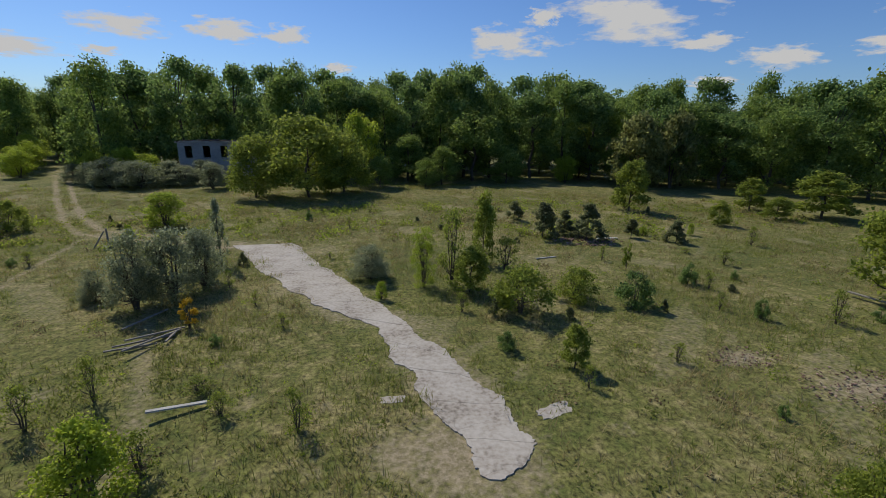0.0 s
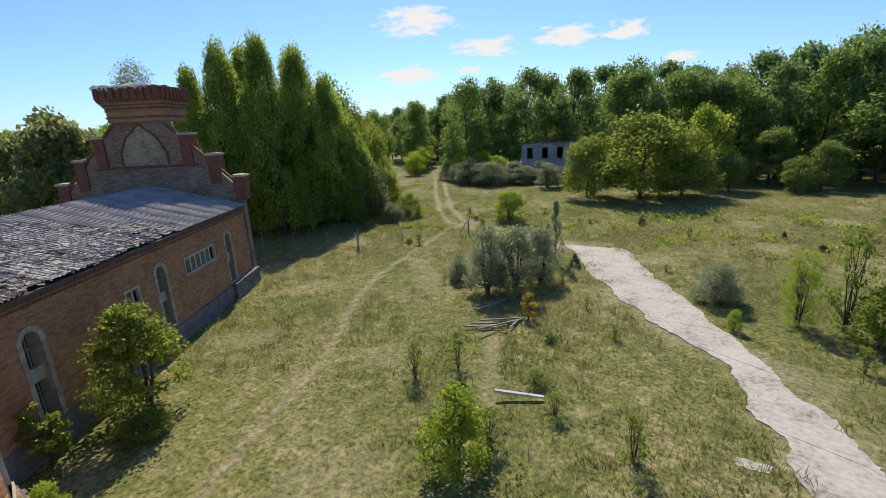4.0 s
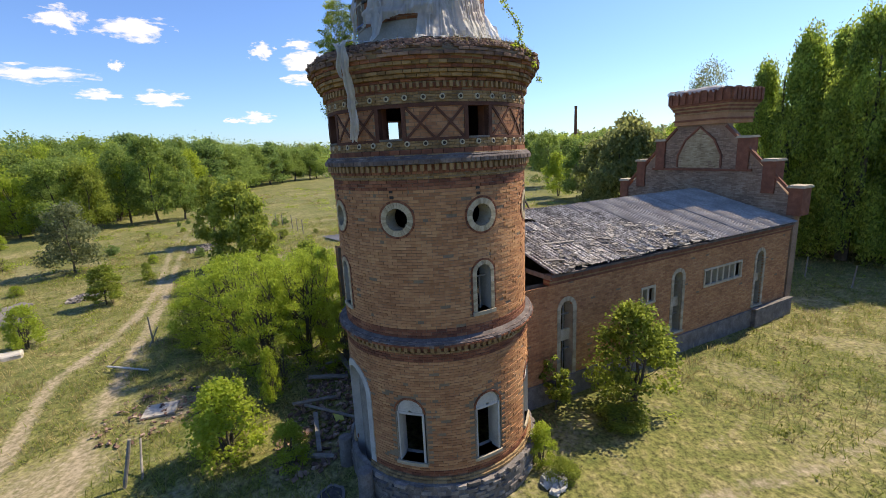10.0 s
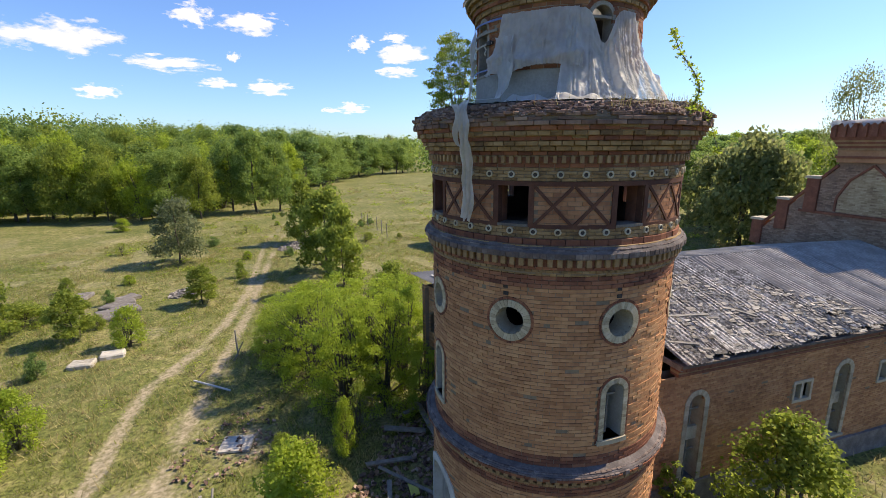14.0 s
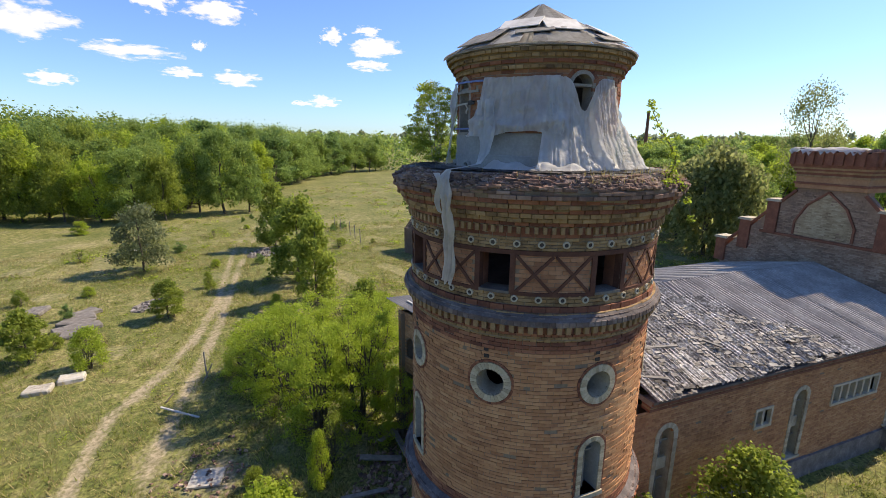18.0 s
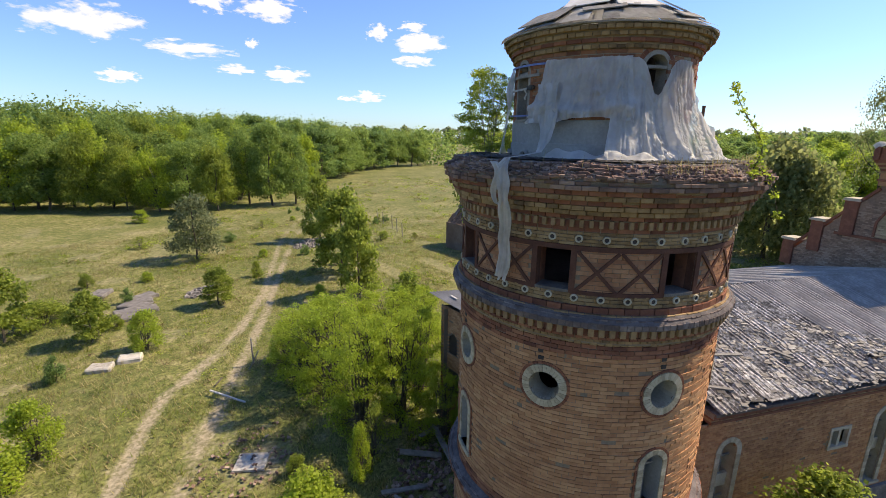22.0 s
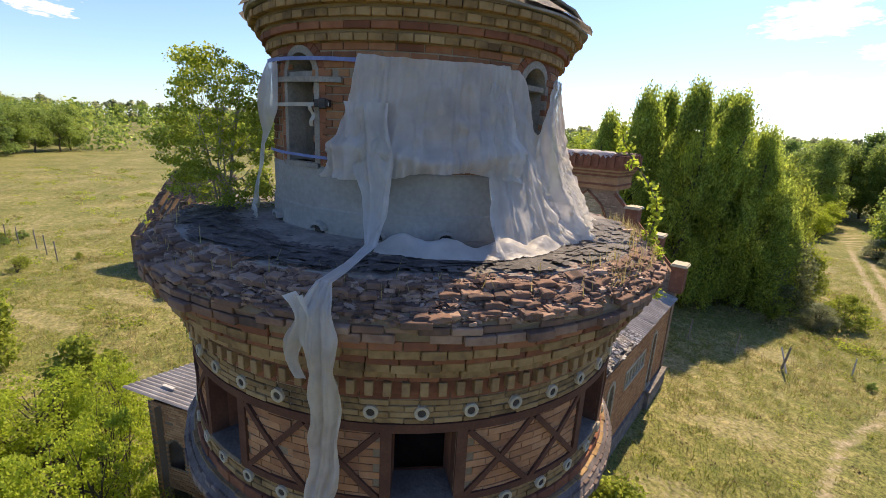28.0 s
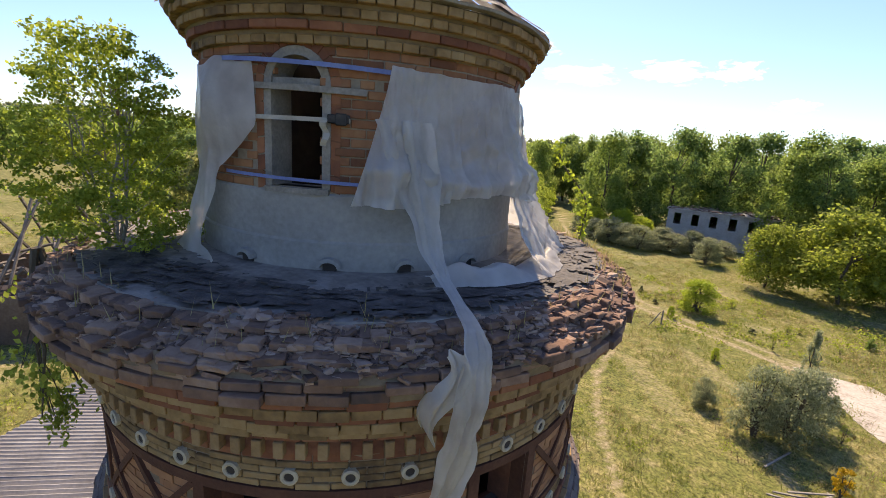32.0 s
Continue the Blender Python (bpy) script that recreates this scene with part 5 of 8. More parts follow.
for a_, r, sx, sy, tl in ((-6, 1.62, 0.36, 0.09, 8), (8, 1.5, 0.2, 0.06, -10), (40, 1.85, 0.3, 0.12, 6), (-42, 1.7, 0.45, 0.3, 2), (-20, 1.2, 0.4, 0.25, 3), (15, 1.3, 0.35, 0.3, -4), (55, 1.5, 0.5, 0.25, 3)):
    bm = bmesh.new()
    box(bm, -sy, -sx, 0, sy, sx, 0.02, bevel=0.004)
    z = 14.47 + 1.12 * (2.05 - r) / 1.99 + 0.045
    part("loose_sheet", bm, M_FELT if r < 1.6 else M_GREYWOOD, tower).matrix_basis = pose(*at(a_, r, z), 0, 29.4, a_) @ pose(0, 0, 0, 0, 0, tl)

# ---- plastic sheets tied round the drum ----
def sheet(name, grid, material, label):
    """A cloth from rows of points."""
    bm = bmesh.new()
    rows = [[bm.verts.new(p) for p in row] for row in grid]
    for p, q in zip(rows, rows[1:]):
        for i in range(len(p) - 1):
            bm.faces.new((p[i], p[i + 1], q[i + 1], q[i]))
    ob = finish(name, bm, material, None, "", True)
    return tagged(ob, label, "plastic sheet")


def folds(a, v, seed):
    return noise.noise((a * 0.11 + seed, v * 0.7, seed)) * 0.10 + noise.noise((a * 0.34 + seed, v * 1.3, 2.0 + seed)) * 0.05


def drape(name, cols, rows, a_top, a_low, z_top, z_low, flare, label, slack=None, seed=3.0):
    """A pleated sheet hung from its upper edge; the edges are functions of u from 0 to 1."""
    grid = []
    for i in range(rows + 1):
        v = i / rows
        row = []
        for j in range(cols + 1):
            u = j / cols
            a = a_top(u) + (a_low(u) - a_top(u)) * v ** 1.2
            z = z_top(u, a) + (z_low(u, a) - z_top(u, a)) * v
            pleat = abs(math.sin(radians(a * 5.5) + 1.6 * noise.noise((a * 0.06, v * 1.5, 4.0 + seed)))) ** 0.7
            fine = abs(math.sin(radians(a * 15) + 2.5 * noise.noise((a * 0.05, v * 2.0, 9.0 + seed))))
            r = R_DRUM + 0.03 + flare * v ** 2.1 + (0.03 + 0.13 * v) * (1 - pleat) + (0.012 + 0.04 * v) * (1 - fine)
            crease = 1 - abs(noise.noise((a * 0.42 + 0.9 * v, v * 0.9, 11.0 + seed))) * 2.2
            r += (0.05 + 0.4 * v) * (folds(a, v * 2.2, seed) + 0.03) + (0.02 + 0.06 * v) * max(0.0, crease) ** 3
            if slack:
                r += slack(a, z)
            r += 0.03 * noise.noise((a * 0.09, v * 9 + a * 0.06, 8.0)) + 0.014 * noise.noise((a * 0.4, v * 14, 1.0))
            row.append(at(a, max(r, R_DRUM + 0.02), max(z, 12.262)))
        grid.append(row)
    return sheet(name, grid, M_TARP, label)


drape("plastic_sheet", 110, 46, lambda u: -36 + 47 * u, lambda u: -45 + 58 * u, lambda u, a: 13.97 - 0.016 * abs(noise.noise((a * 0.22, 0.3, 0.0))) - 0.02 * math.sin(math.pi * u),
      lambda u, a: 12.86 + 0.05 * noise.noise((a * 0.14, 1.0, 1.0)) + 0.10 * math.sin(math.pi * min(1.0, max(0.0, (u - 0.3) / 0.7))), 0.14,
      "translucent white plastic sheet hung across the drum", lambda a, z: 0.11 * math.exp(-((z - 13.10 - 0.06 * math.sin(a * 0.13)) / 0.10) ** 2))
drape("plastic_sheet", 130, 56, lambda u: 4 + 49 * u, lambda u: -1 + 76 * u, lambda u, a: 13.95 - 0.03 * abs(noise.noise((a * 0.25, 5.3, 0.0))) - 0.60 * math.exp(-((a - 27.0) / 6.5) ** 2),
      lambda u, a: 12.27, 0.50, "white plastic sheet bunched in folds down to the deck", None, 6.0)
# the lower edge trails over the deck to the twisted end
grid = []
for i in range(61):
    u = i / 60
    a = -27 + 62 * u
    row = []
    for j in range(15):
        q = j / 14
        hump = 0.10 + 0.10 * noise.noise((a * 0.09, 3.0, 1.0)) + 0.05 * math.sin(a * 0.5)
        width = 0.10 + 0.30 * math.sin(math.pi * min(1.0, 0.15 + u)) ** 0.6
        r = 2.10 + 0.16 * math.sin(math.pi * u) + width * (q - 0.3) + 0.03 * noise.noise((a * 0.3, q * 4, 5.0))
        row.append(at(a, max(r, R_DRUM + 0.08), 12.268 + max(0.0, hump) * math.sin(math.pi * q) ** 1.5 + 0.02 * abs(noise.noise((a * 0.5, q * 6, 2.0)))))
    grid.append(row)
sheet("plastic_sheet", grid, M_TARP, "hem of white plastic sheet trailing over the deck")
grid = []
for i in range(40):
    v = i / 39
    row = []
    for j in range(31):
        u = j / 30
        c = -93 + 5 * math.sin(v * 3)
        wid = 30 - 20 * max(0, min(1, (v - 0.30) * 4)) if v < 0.9 else 10 + 160 * (v - 0.9)
        a = c - 6 * v + (u - 0.35) * wid
        r = R_DRUM + 0.04 + 0.22 * v ** 1.5 + (0.06 + 0.5 * v) * (folds(a * 2.4, v * 2, 9.0) + 0.03)
        r += 0.10 * math.sin(math.pi * min(1, v / 0.45)) * math.sin(math.pi * u)
        row.append(at(a, max(r, R_DRUM + 0.02), 13.971 - 0.03 * math.sin(u * 9) - (13.971 - 12.248) * v))
    grid.append(row)
sheet("plastic_sheet", grid, M_TARP, "narrow white plastic sheet gathered beside the drum window")
# the long end: pulled down from the big sheet, twisted over the rim and hanging down the wall
way = [(-33, 1.84, 13.55, 0.22), (-30.5, 1.92, 13.16, 0.20), (-28.5, 2.02, 12.84, 0.15), (-27.2, 2.15, 12.55, 0.10), (-26.9, 2.38, 12.36, 0.05), (-28.0, 2.80, 12.31, 0.045), (-29.3, 3.14, 12.28, 0.07), (-29.6, 3.26, 12.12, 0.11), (-29.6, 3.25, 11.80, 0.11),
       (-29.8, 3.16, 11.45, 0.13), (-30.2, 3.04, 11.05, 0.12), (-31.2, 2.95, 10.60, 0.12), (-33.2, 2.92, 10.10, 0.12)]
grid = []
for i in range((len(way) - 1) * 9 + 1):
    f = i / 9
    k = min(int(f), len(way) - 2)
    q = f - k
    a, r, z, w = (way[k][c] + (way[k + 1][c] - way[k][c]) * q for c in range(4))
    row = []
    for j in range(19):
        u = j / 18 * 2 - 1
        bend = 0.045 * math.sin(u * 7 + f * 1.3) + 0.03 * math.sin(u * 13 + f * 2.1) + 0.05 * noise.noise((u * 2.2, f * 1.6, 3.0)) + 0.02 * noise.noise((u * 6, f * 4, 7.0))
        w_ = w * (1 + 0.35 * noise.noise((f * 1.1, 0.0 if u < 0 else 5.0, 2.0)))
        hem = 0.10 * math.sin(u * 5) * (i > (len(way) - 1) * 9 - 6)
        row.append(at(a + math.degrees(u * w_ / r), r + 0.02 + bend * min(1, w * 5) + 0.03, z + hem * 0.4))
    grid.append(row)
sheet("plastic_sheet", grid, M_TARP, "twisted end of white plastic sheet hanging over the rim")
# knot and torn side flap on the rim
grid = []
for i in range(14):
    v = i / 13
    row = []
    for j in range(13):
        u = j / 12
        a = -31.2 - 2.2 * u - 1.0 * v + 1.2 * math.sin(v * 6)
        row.append(at(a, 3.31 + 0.05 * math.sin(u * 8 + v * 5) - 0.12 * v, 12.213 - 0.75 * v * (1 - 0.25 * u)))
    grid.append(row)
sheet("plastic_sheet", grid, M_TARP, "torn flap of white plastic sheet on the rim")


def strap(name, a0, z0, a1, z1, w, r, material, label, sag=0.0):
    verts, faces = [], []
    n = 24
    for i in range(n + 1):
        f = i / n
        a, z = a0 + (a1 - a0) * f, z0 + (z1 - z0) * f - sag * math.sin(math.pi * f)
        for q in (-1, 1):
            for d in (0.0, 0.006):
                verts.append(at(a, r + d, z + q * w / 2))
    for i in range(n):
        k, q = 4 * i, 4 * i + 4
        faces += [(k + 1, q + 1, q + 3, k + 3), (k, k + 2, q + 2, q), (k, q, q + 1, k + 1), (k + 2, k + 3, q + 3, q + 2)]
    faces += [(0, 1, 3, 2), (4 * n, 4 * n + 2, 4 * n + 3, 4 * n + 1)]
    ob = raw(name, verts, faces, material)
    return tagged(ob, label, "strap")


strap("tension_strap", -84, 13.971, -32, 13.912, 0.035, R_DRUM + 0.055, M_STRAP, "blue webbing strap round the brick drum", 0.0)
strap("tension_strap", -84, 13.038, -36, 13.008, 0.028, R_DRUM + 0.055, M_STRAP, "blue webbing strap across the drum window", 0.0)
rope = strap("tension_strap", -79, 13.51, -46, 13.519, 0.035, R_DRUM + 0.055, M_ROPE, "pale webbing strap with a steel ratchet and loose end", 0.0)
bm = bmesh.new()
box(bm, -0.01, -0.09, -0.035, 0.045, 0.09, 0.035, bevel=0.008)
box(bm, 0.03, -0.02, -0.05, 0.06, 0.07, 0.045, bevel=0.008)
part("ratchet", bm, M_METAL, rope, "dark steel ratchet buckle").matrix_basis = pose(*at(-49.0, R_DRUM + 0.02, 13.529), 0, 0, -49.0)
verts, faces = [], []
for i in range(9):
    a, z = -52.3 - 0.5 * math.sin(i), 13.519 - 0.026 * i
    for q in (-1, 1):
        verts.append(at(a + q * 0.8, R_DRUM + 0.075 + 0.015 * math.sin(i * 1.3), z))
for i in range(8):
    faces.append((2 * i, 2 * i + 1, 2 * i + 3, 2 * i + 2))
raw("loose_end", verts, faces, M_ROPE, rope)

# ---- wing of the engine house ----
WM = Matrix(((D_WING.x, N_WING.x, 0, 0), (D_WING.y, N_WING.y, 0, 0), (0, 0, 1, 0), (0, 0, 0, 1)))
N0, N1, NC, S0, S1, EAVE, RIDGE = -0.12, -11.08, -5.60, 4.75, 21.57, 5.22, 6.64


def flat_blocked(ops, s, z, grow=0.0):
    for sc, (k, w, z0, z1) in ops:
        if inside((k, w + 2 * grow, z0 - grow, z1 + grow), s - sc, z):
            return True
    return False


def flat_wall(name, s0, s1, z0, z1, n, ops, material, parent, facing=1, thick=0.45, seed=1, ds=0.09, top=None):
    """A brick wall in the plane n: mortar core with openings, single bricks in front. top(s) may cut the head."""
    verts, faces = [], []
    cs, cz = round((s1 - s0) / ds), round((z1 - z0) / 0.07)
    for i in range(cz + 1):
        for j in range(cs + 1):
            verts.append((s0 + (s1 - s0) * j / cs, n - facing * 0.012, z0 + (z1 - z0) * i / cz))
    m = len(verts)
    verts += [(v[0], n - facing * thick, v[2]) for v in verts]
    for i in range(cz):
        for j in range(cs):
            s, z = s0 + (s1 - s0) * (j + 0.5) / cs, z0 + (z1 - z0) * (i + 0.5) / cz
            if flat_blocked(ops, s, z) or (top and z > top(s)):
                continue
            k = i * (cs + 1) + j
            q = (k, k + 1, k + cs + 2, k + cs + 1)
            faces += [q, tuple(x + m for x in q[::-1])]
    raw(name + "_core", verts, faces, M_MORTAR, parent)
    rng = np.random.default_rng(seed)
    verts, faces = [], []
    rows, cols = round((z1 - z0) / COURSE), round((s1 - s0) / BLEN)
    bl, ch = (s1 - s0) / cols, (z1 - z0) / rows
    for i in range(rows):
        for j in range(cols):
            s = s0 + (j + 0.5 + (0.5 if i % 2 and j < cols - 1 else 0)) * bl
            z = z0 + (i + 0.5) * ch
            if flat_blocked(ops, s, z, 0.05) or (top and z > top(s)):
                continue
            k = len(verts)
            no = n + facing * 0.005 * rng.normal()
            for nn in (no, n - facing * 0.05):
                for a_, b_ in ((-1, -1), (1, -1), (1, 1), (-1, 1)):
                    verts.append((s + a_ * (bl / 2 - 0.005), nn, z + b_ * (ch / 2 - 0.005)))
            faces += [(k, k + 1, k + 2, k + 3), (k + 4, k, k + 3, k + 7), (k + 1, k + 5, k + 6, k + 2), (k + 3, k + 2, k + 6, k + 7), (k + 4, k + 5, k + 1, k)]
    return tagged(raw(name + "_bricks", verts, faces, material, parent), kind="stuff")


wing = empty("engine_house", WM, "long low brick building with stepped gable, turret and broken sheet roof", "building")
ARCH = lambda z0: ("arch", 0.62, z0, 3.98)
front_ops = [(5.6, ARCH(0.35)), (12.22, ARCH(1.15)), (18.78, ARCH(1.10)), (10.22, ("rect", 0.72, 2.98, 3.58)), (15.62, ("rect", 2.86, 2.98, 3.68))]
flat_wall("front_wall", 2.3, 21.5, 0.0, 4.72, N0, front_ops, M_BRICKS, wing, 1, seed=61)
flat_wall("end_wall_back", S0, 21.5, 0.0, 5.2, N1, [], M_BRICKS, wing, -1, seed=62, ds=0.3)
SKEW = 0.376
M_END = Matrix(((0, 1, 0, 0), (1, 0, 0, 0), (0, 0, 1, 0), (0, 0, 0, 1)))
# near end wall, seen behind the tower
end = empty("end_wall", M_END, "")
end.parent = wing
flat_wall("end_wall", -9.1, -2.3, 0.0, 5.55, -0.75, [(-8.3, ("arch", 0.55, 3.5, 4.4)), (-8.25, ("rect", 0.6, 1.7, 2.75)), (-5.4, ("rect", 0.6, 1.7, 2.75))], M_BRICKS, end, -1, seed=63)
# the end wall runs aslant to the rest
for ob in end.children:
    if ob.type == "MESH":
        for v in ob.data.vertices:
            v.co.y += SKEW * (v.co.x + 9.1)
flat_wall("side_wall", -0.75, S0, 0.0, 5.5, -9.1, [], M_BRICKS, wing, -1, seed=64, ds=0.3)
bm = bmesh.new()
box(bm, 2.3, N0 - 0.5, -0.2, 21.52, N0 + 0.10, 0.90)
part("plinth", bm, M_STONE, wing, "dark fieldstone plinth")
bm = bmesh.new()
box(bm, 18.3, N0 + 0.10, -0.2, 21.80, N0 + 0.30, 0.90)
box(bm, 18.25, N0 + 0.08, 0.90, 21.85, N0 + 0.34, 0.98)
part("corner_base", bm, M_STONE, wing)
for i, (z, pr, mt) in enumerate(((4.72, 0.04, M_RED), (4.80, 0.02, M_YELLOW), (4.88, 0.07, M_RED), (4.97, 0.12, M_RED), (5.05, 0.17, M_LEDGE))):
    bm = bmesh.new()
    cols = 74
    for j in range(cols):
        s0 = 4.7 + j * (21.5 - 4.7) / cols
        box(bm, s0 + 0.004, N0 - 0.3, z, s0 + (21.5 - 4.7) / cols - 0.004, N0 + pr + (0.02 if j % 2 and i == 2 else 0), z + 0.08)
    tagged(part("eaves_course", bm, mt, wing), kind="stuff")
# openings: surrounds, frames and bars
for sc, (k, w, z0, z1) in front_ops[:3]:
    def wo(g):
        ww = w + 2 * g
        side = [(ww / 2, z0 + (z1 - w / 2 - z0) * i / 20) for i in range(20)]
        arc = [(ww / 2 * math.cos(math.pi * i / 12), z1 - w / 2 + ww / 2 * math.sin(math.pi * i / 12)) for i in range(13)]
        return side + arc + [(-u, v) for u, v in side[::-1]]
    verts, faces = [], []
    inn, out = wo(0), wo(0.17)
    for i in range(len(inn) - 1):
        k_ = len(verts)
        for nn in (N0 + 0.025, N0 - 0.03):
            verts += [(sc + u, nn, v) for u, v in (inn[i], inn[i + 1], out[i + 1], out[i])]
        faces += [(k_, k_ + 1, k_ + 2, k_ + 3), (k_, k_ + 4, k_ + 5, k_ + 1), (k_ + 2, k_ + 6, k_ + 7, k_ + 3)]
    tagged(raw("window_surround", verts, faces, M_BUFF, wing, "pale plastered window surround"), kind="stuff")
    ol = arch_outline(w, z0, z1)
    verts = [(sc + u, nn, v) for nn in (N0, N0 - 0.45) for u, v in ol]
    m_ = len(ol)
    raw("window_lining", verts, [(i, (i + 1) % m_, m_ + (i + 1) % m_, m_ + i) for i in range(m_)], M_BUFF, wing)
    bm = bmesh.new()
    box(bm, sc - w / 2, N0 - 0.26, 2.3, sc + w / 2, N0 - 0.16, 2.75)
    part("spandrel", bm, M_BUFF, wing)
    for zz in (3.35, 1.9):
        bm = bmesh.new()
        box(bm, sc - w / 2, N0 - 0.24, zz, sc + w / 2, N0 - 0.19, zz + 0.05)
        part("glazing_bar", bm, M_GREYWOOD, wing)
    bm = bmesh.new()
    box(bm, sc - 0.02, N0 - 0.24, z0, sc + 0.02, N0 - 0.19, z1 - 0.1)
    part("mullion", bm, M_GREYWOOD, wing)
    bm = bmesh.new()
    box(bm, sc - w / 2 - 0.2, N0 - 0.3, z0 - 0.1, sc + w / 2 + 0.2, N0 + 0.08, z0 - 0.01, bevel=0.01)
    part("window_sill", bm, M_BUFF, wing)
for sc, w, z0, z1, panes in ((15.62, 2.86, 2.98, 3.68, 6), (10.22, 0.72, 2.98, 3.58, 2)):
    bm = bmesh.new()
    box(bm, sc - w / 2 - 0.1, N0 - 0.1, z1, sc + w / 2 + 0.1, N0 + 0.035, z1 + 0.1)
    box(bm, sc - w / 2 - 0.1, N0 - 0.1, z0 - 0.1, sc + w / 2 + 0.1, N0 + 0.05, z0)
    box(bm, sc - w / 2 - 0.1, N0 - 0.1, z0, sc - w / 2, N0 + 0.035, z1)
    box(bm, sc + w / 2, N0 - 0.1, z0, sc + w / 2 + 0.1, N0 + 0.035, z1)
    part("ribbon_window_frame", bm, M_BUFF, wing, "pale frame of the low window band")
    for i in range(1, panes):
        bm = bmesh.new()
        x = sc - w / 2 + w * i / panes
        box(bm, x - 0.06, N0 - 0.3, z0, x + 0.06, N0 + 0.01, z1)
        part("pier", bm, M_BUFF, wing)
# roof of corrugated sheets, row over row; the near half broken and mossy
def corrugated(s0, s1, t0, t1, zfun, nfun, amp=0.034, wave=0.177, along="slope"):
    """Waves across s, rows along the slope t0..t1."""
    n = max(2, int((s1 - s0) / wave * 4))
    verts, faces = [], []
    for t in (t0, t1):
        for i in range(n + 1):
            s = s0 + (s1 - s0) * i / n
            verts.append((s, nfun(t), zfun(t) + amp * math.sin(math.tau * s / wave)))
    for i in range(n):
        faces.append((i, i + 1, n + 2 + i, n + 1 + i))
    return verts, faces


rng = random.Random(21)
# near-black plane below the sheets, painted shade for the gaps between them
roof = part("roof_base", bmesh.new(), M_PAINTED_SHADE, wing)
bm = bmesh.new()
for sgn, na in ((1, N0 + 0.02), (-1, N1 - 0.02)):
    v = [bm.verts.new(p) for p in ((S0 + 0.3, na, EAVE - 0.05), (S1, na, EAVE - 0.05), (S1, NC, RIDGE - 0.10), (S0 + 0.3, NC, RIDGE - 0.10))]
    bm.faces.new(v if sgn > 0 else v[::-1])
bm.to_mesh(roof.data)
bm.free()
for side in (1, -1):
    n_eave = N0 + 0.28 if side > 0 else N1 - 0.28
    rows = 5
    for r in range(rows):
        s = S0
        while s < S1 - 0.2:
            wdt = 0.92
            e = min(s + wdt + 0.05, S1 - 0.02)
            t0, t1 = r / rows - 0.03 * (r > 0), (r + 1) / rows + 0.01
            lift = 0.008 * r + rng.uniform(0, 0.012)
            broken = side > 0 and s < 14 - r * 0.9 and rng.random() < 0.45
            zf = lambda t: EAVE + (RIDGE - EAVE) * t + lift + (rng.uniform(-0.03, 0.05) if broken else 0)
            nf = lambda t: n_eave + (NC - n_eave) * t
            vs, fs = corrugated(s, e, t0 + (rng.uniform(0, 0.05) if broken else 0), t1 - (rng.uniform(0, 0.05) if broken else 0), zf, nf)
            if not (broken and rng.random() < 0.10):
                raw("roof_sheet", vs, fs, M_ROOFMOSS if side > 0 and s < 13.5 - r * 0.8 + rng.uniform(-1, 1) else M_ROOF, wing)
            s += wdt
# broken slips of sheet, moss and slates scattered on the near roof
verts, faces = [], []
rr = np.random.default_rng(31)
slope = math.atan2(RIDGE - EAVE, N0 - NC)
for i in range(1300):
    s = S0 + 0.1 + 9.0 * rr.random() ** 1.1
    t = rr.random() * min(1.0, 1.25 - (s - S0) / 9.5)
    if t < 0:
        continue
    nn = N0 + 0.25 + (NC - N0 - 0.25) * t
    z = EAVE + (RIDGE - EAVE) * t + 0.05
    q = 0.015 + 0.07 * rr.random() ** 2.5
    chunk(Vector((s, nn, z)), (q * rr.uniform(0.5, 2.2), q, q * 0.18), (slope * -1 + rr.normal() * 0.12, rr.normal() * 0.1, rr.random() * 0.6), 0.6)
tagged(raw("roof_litter", verts, faces, M_ROOFLITTER, wing), kind="stuff")
for s, nn, ln, a_ in ((6.7, -1.9, 1.6, 12), (8.9, -1.7, 1.1, 80), (5.4, -0.7, 0.9, 30)):
    bm = bmesh.new()
    box(bm, -ln / 2, -0.05, 0, ln / 2, 0.05, 0.05, bevel=0.006)
    part("roof_batten", bm, M_GREYWOOD, wing).matrix_basis = pose(s, nn, EAVE + (RIDGE - EAVE) * (N0 - nn) / (N0 - NC) + 0.08, -14, 0, a_)
bm = bmesh.new()
box(bm, S0 - 0.05, N0 - 4.9, EAVE - 0.28, S0 + 0.02, N0 + 0.1, EAVE - 0.12)
part("verge_rafter", bm, M_GREYWOOD, wing).matrix_basis = Matrix.Identity(4)
# stepped gable with merlons and turret
gable = part("gable_wall", bmesh.new(), M_GABLE, wing, "soot-dark brick gable")
bm = bmesh.new()
prof = [(N0 + 0.05, 0), (N0 + 0.05, 6.12), (NC + 1.62, 10.35), (NC + 1.62, 10.60), (NC - 1.62, 10.60), (NC - 1.62, 10.35), (N1 - 0.05, 6.12), (N1 - 0.05, 0)]
fr = [bm.verts.new((S1 + 0.02, a_, z)) for a_, z in prof]
bk = [bm.verts.new((S1 + 0.55, a_, z)) for a_, z in prof]
bm.faces.new(fr)
bm.faces.new(bk[::-1])
for i in range(len(prof)):
    bm.faces.new((fr[i - 1], bk[i - 1], bk[i], fr[i]))
bmesh.ops.recalc_face_normals(bm, faces=bm.faces)
bm.to_mesh(gable.data)
bm.free()
# single bricks on the face of the gable
verts, faces = [], []
rr = np.random.default_rng(5)
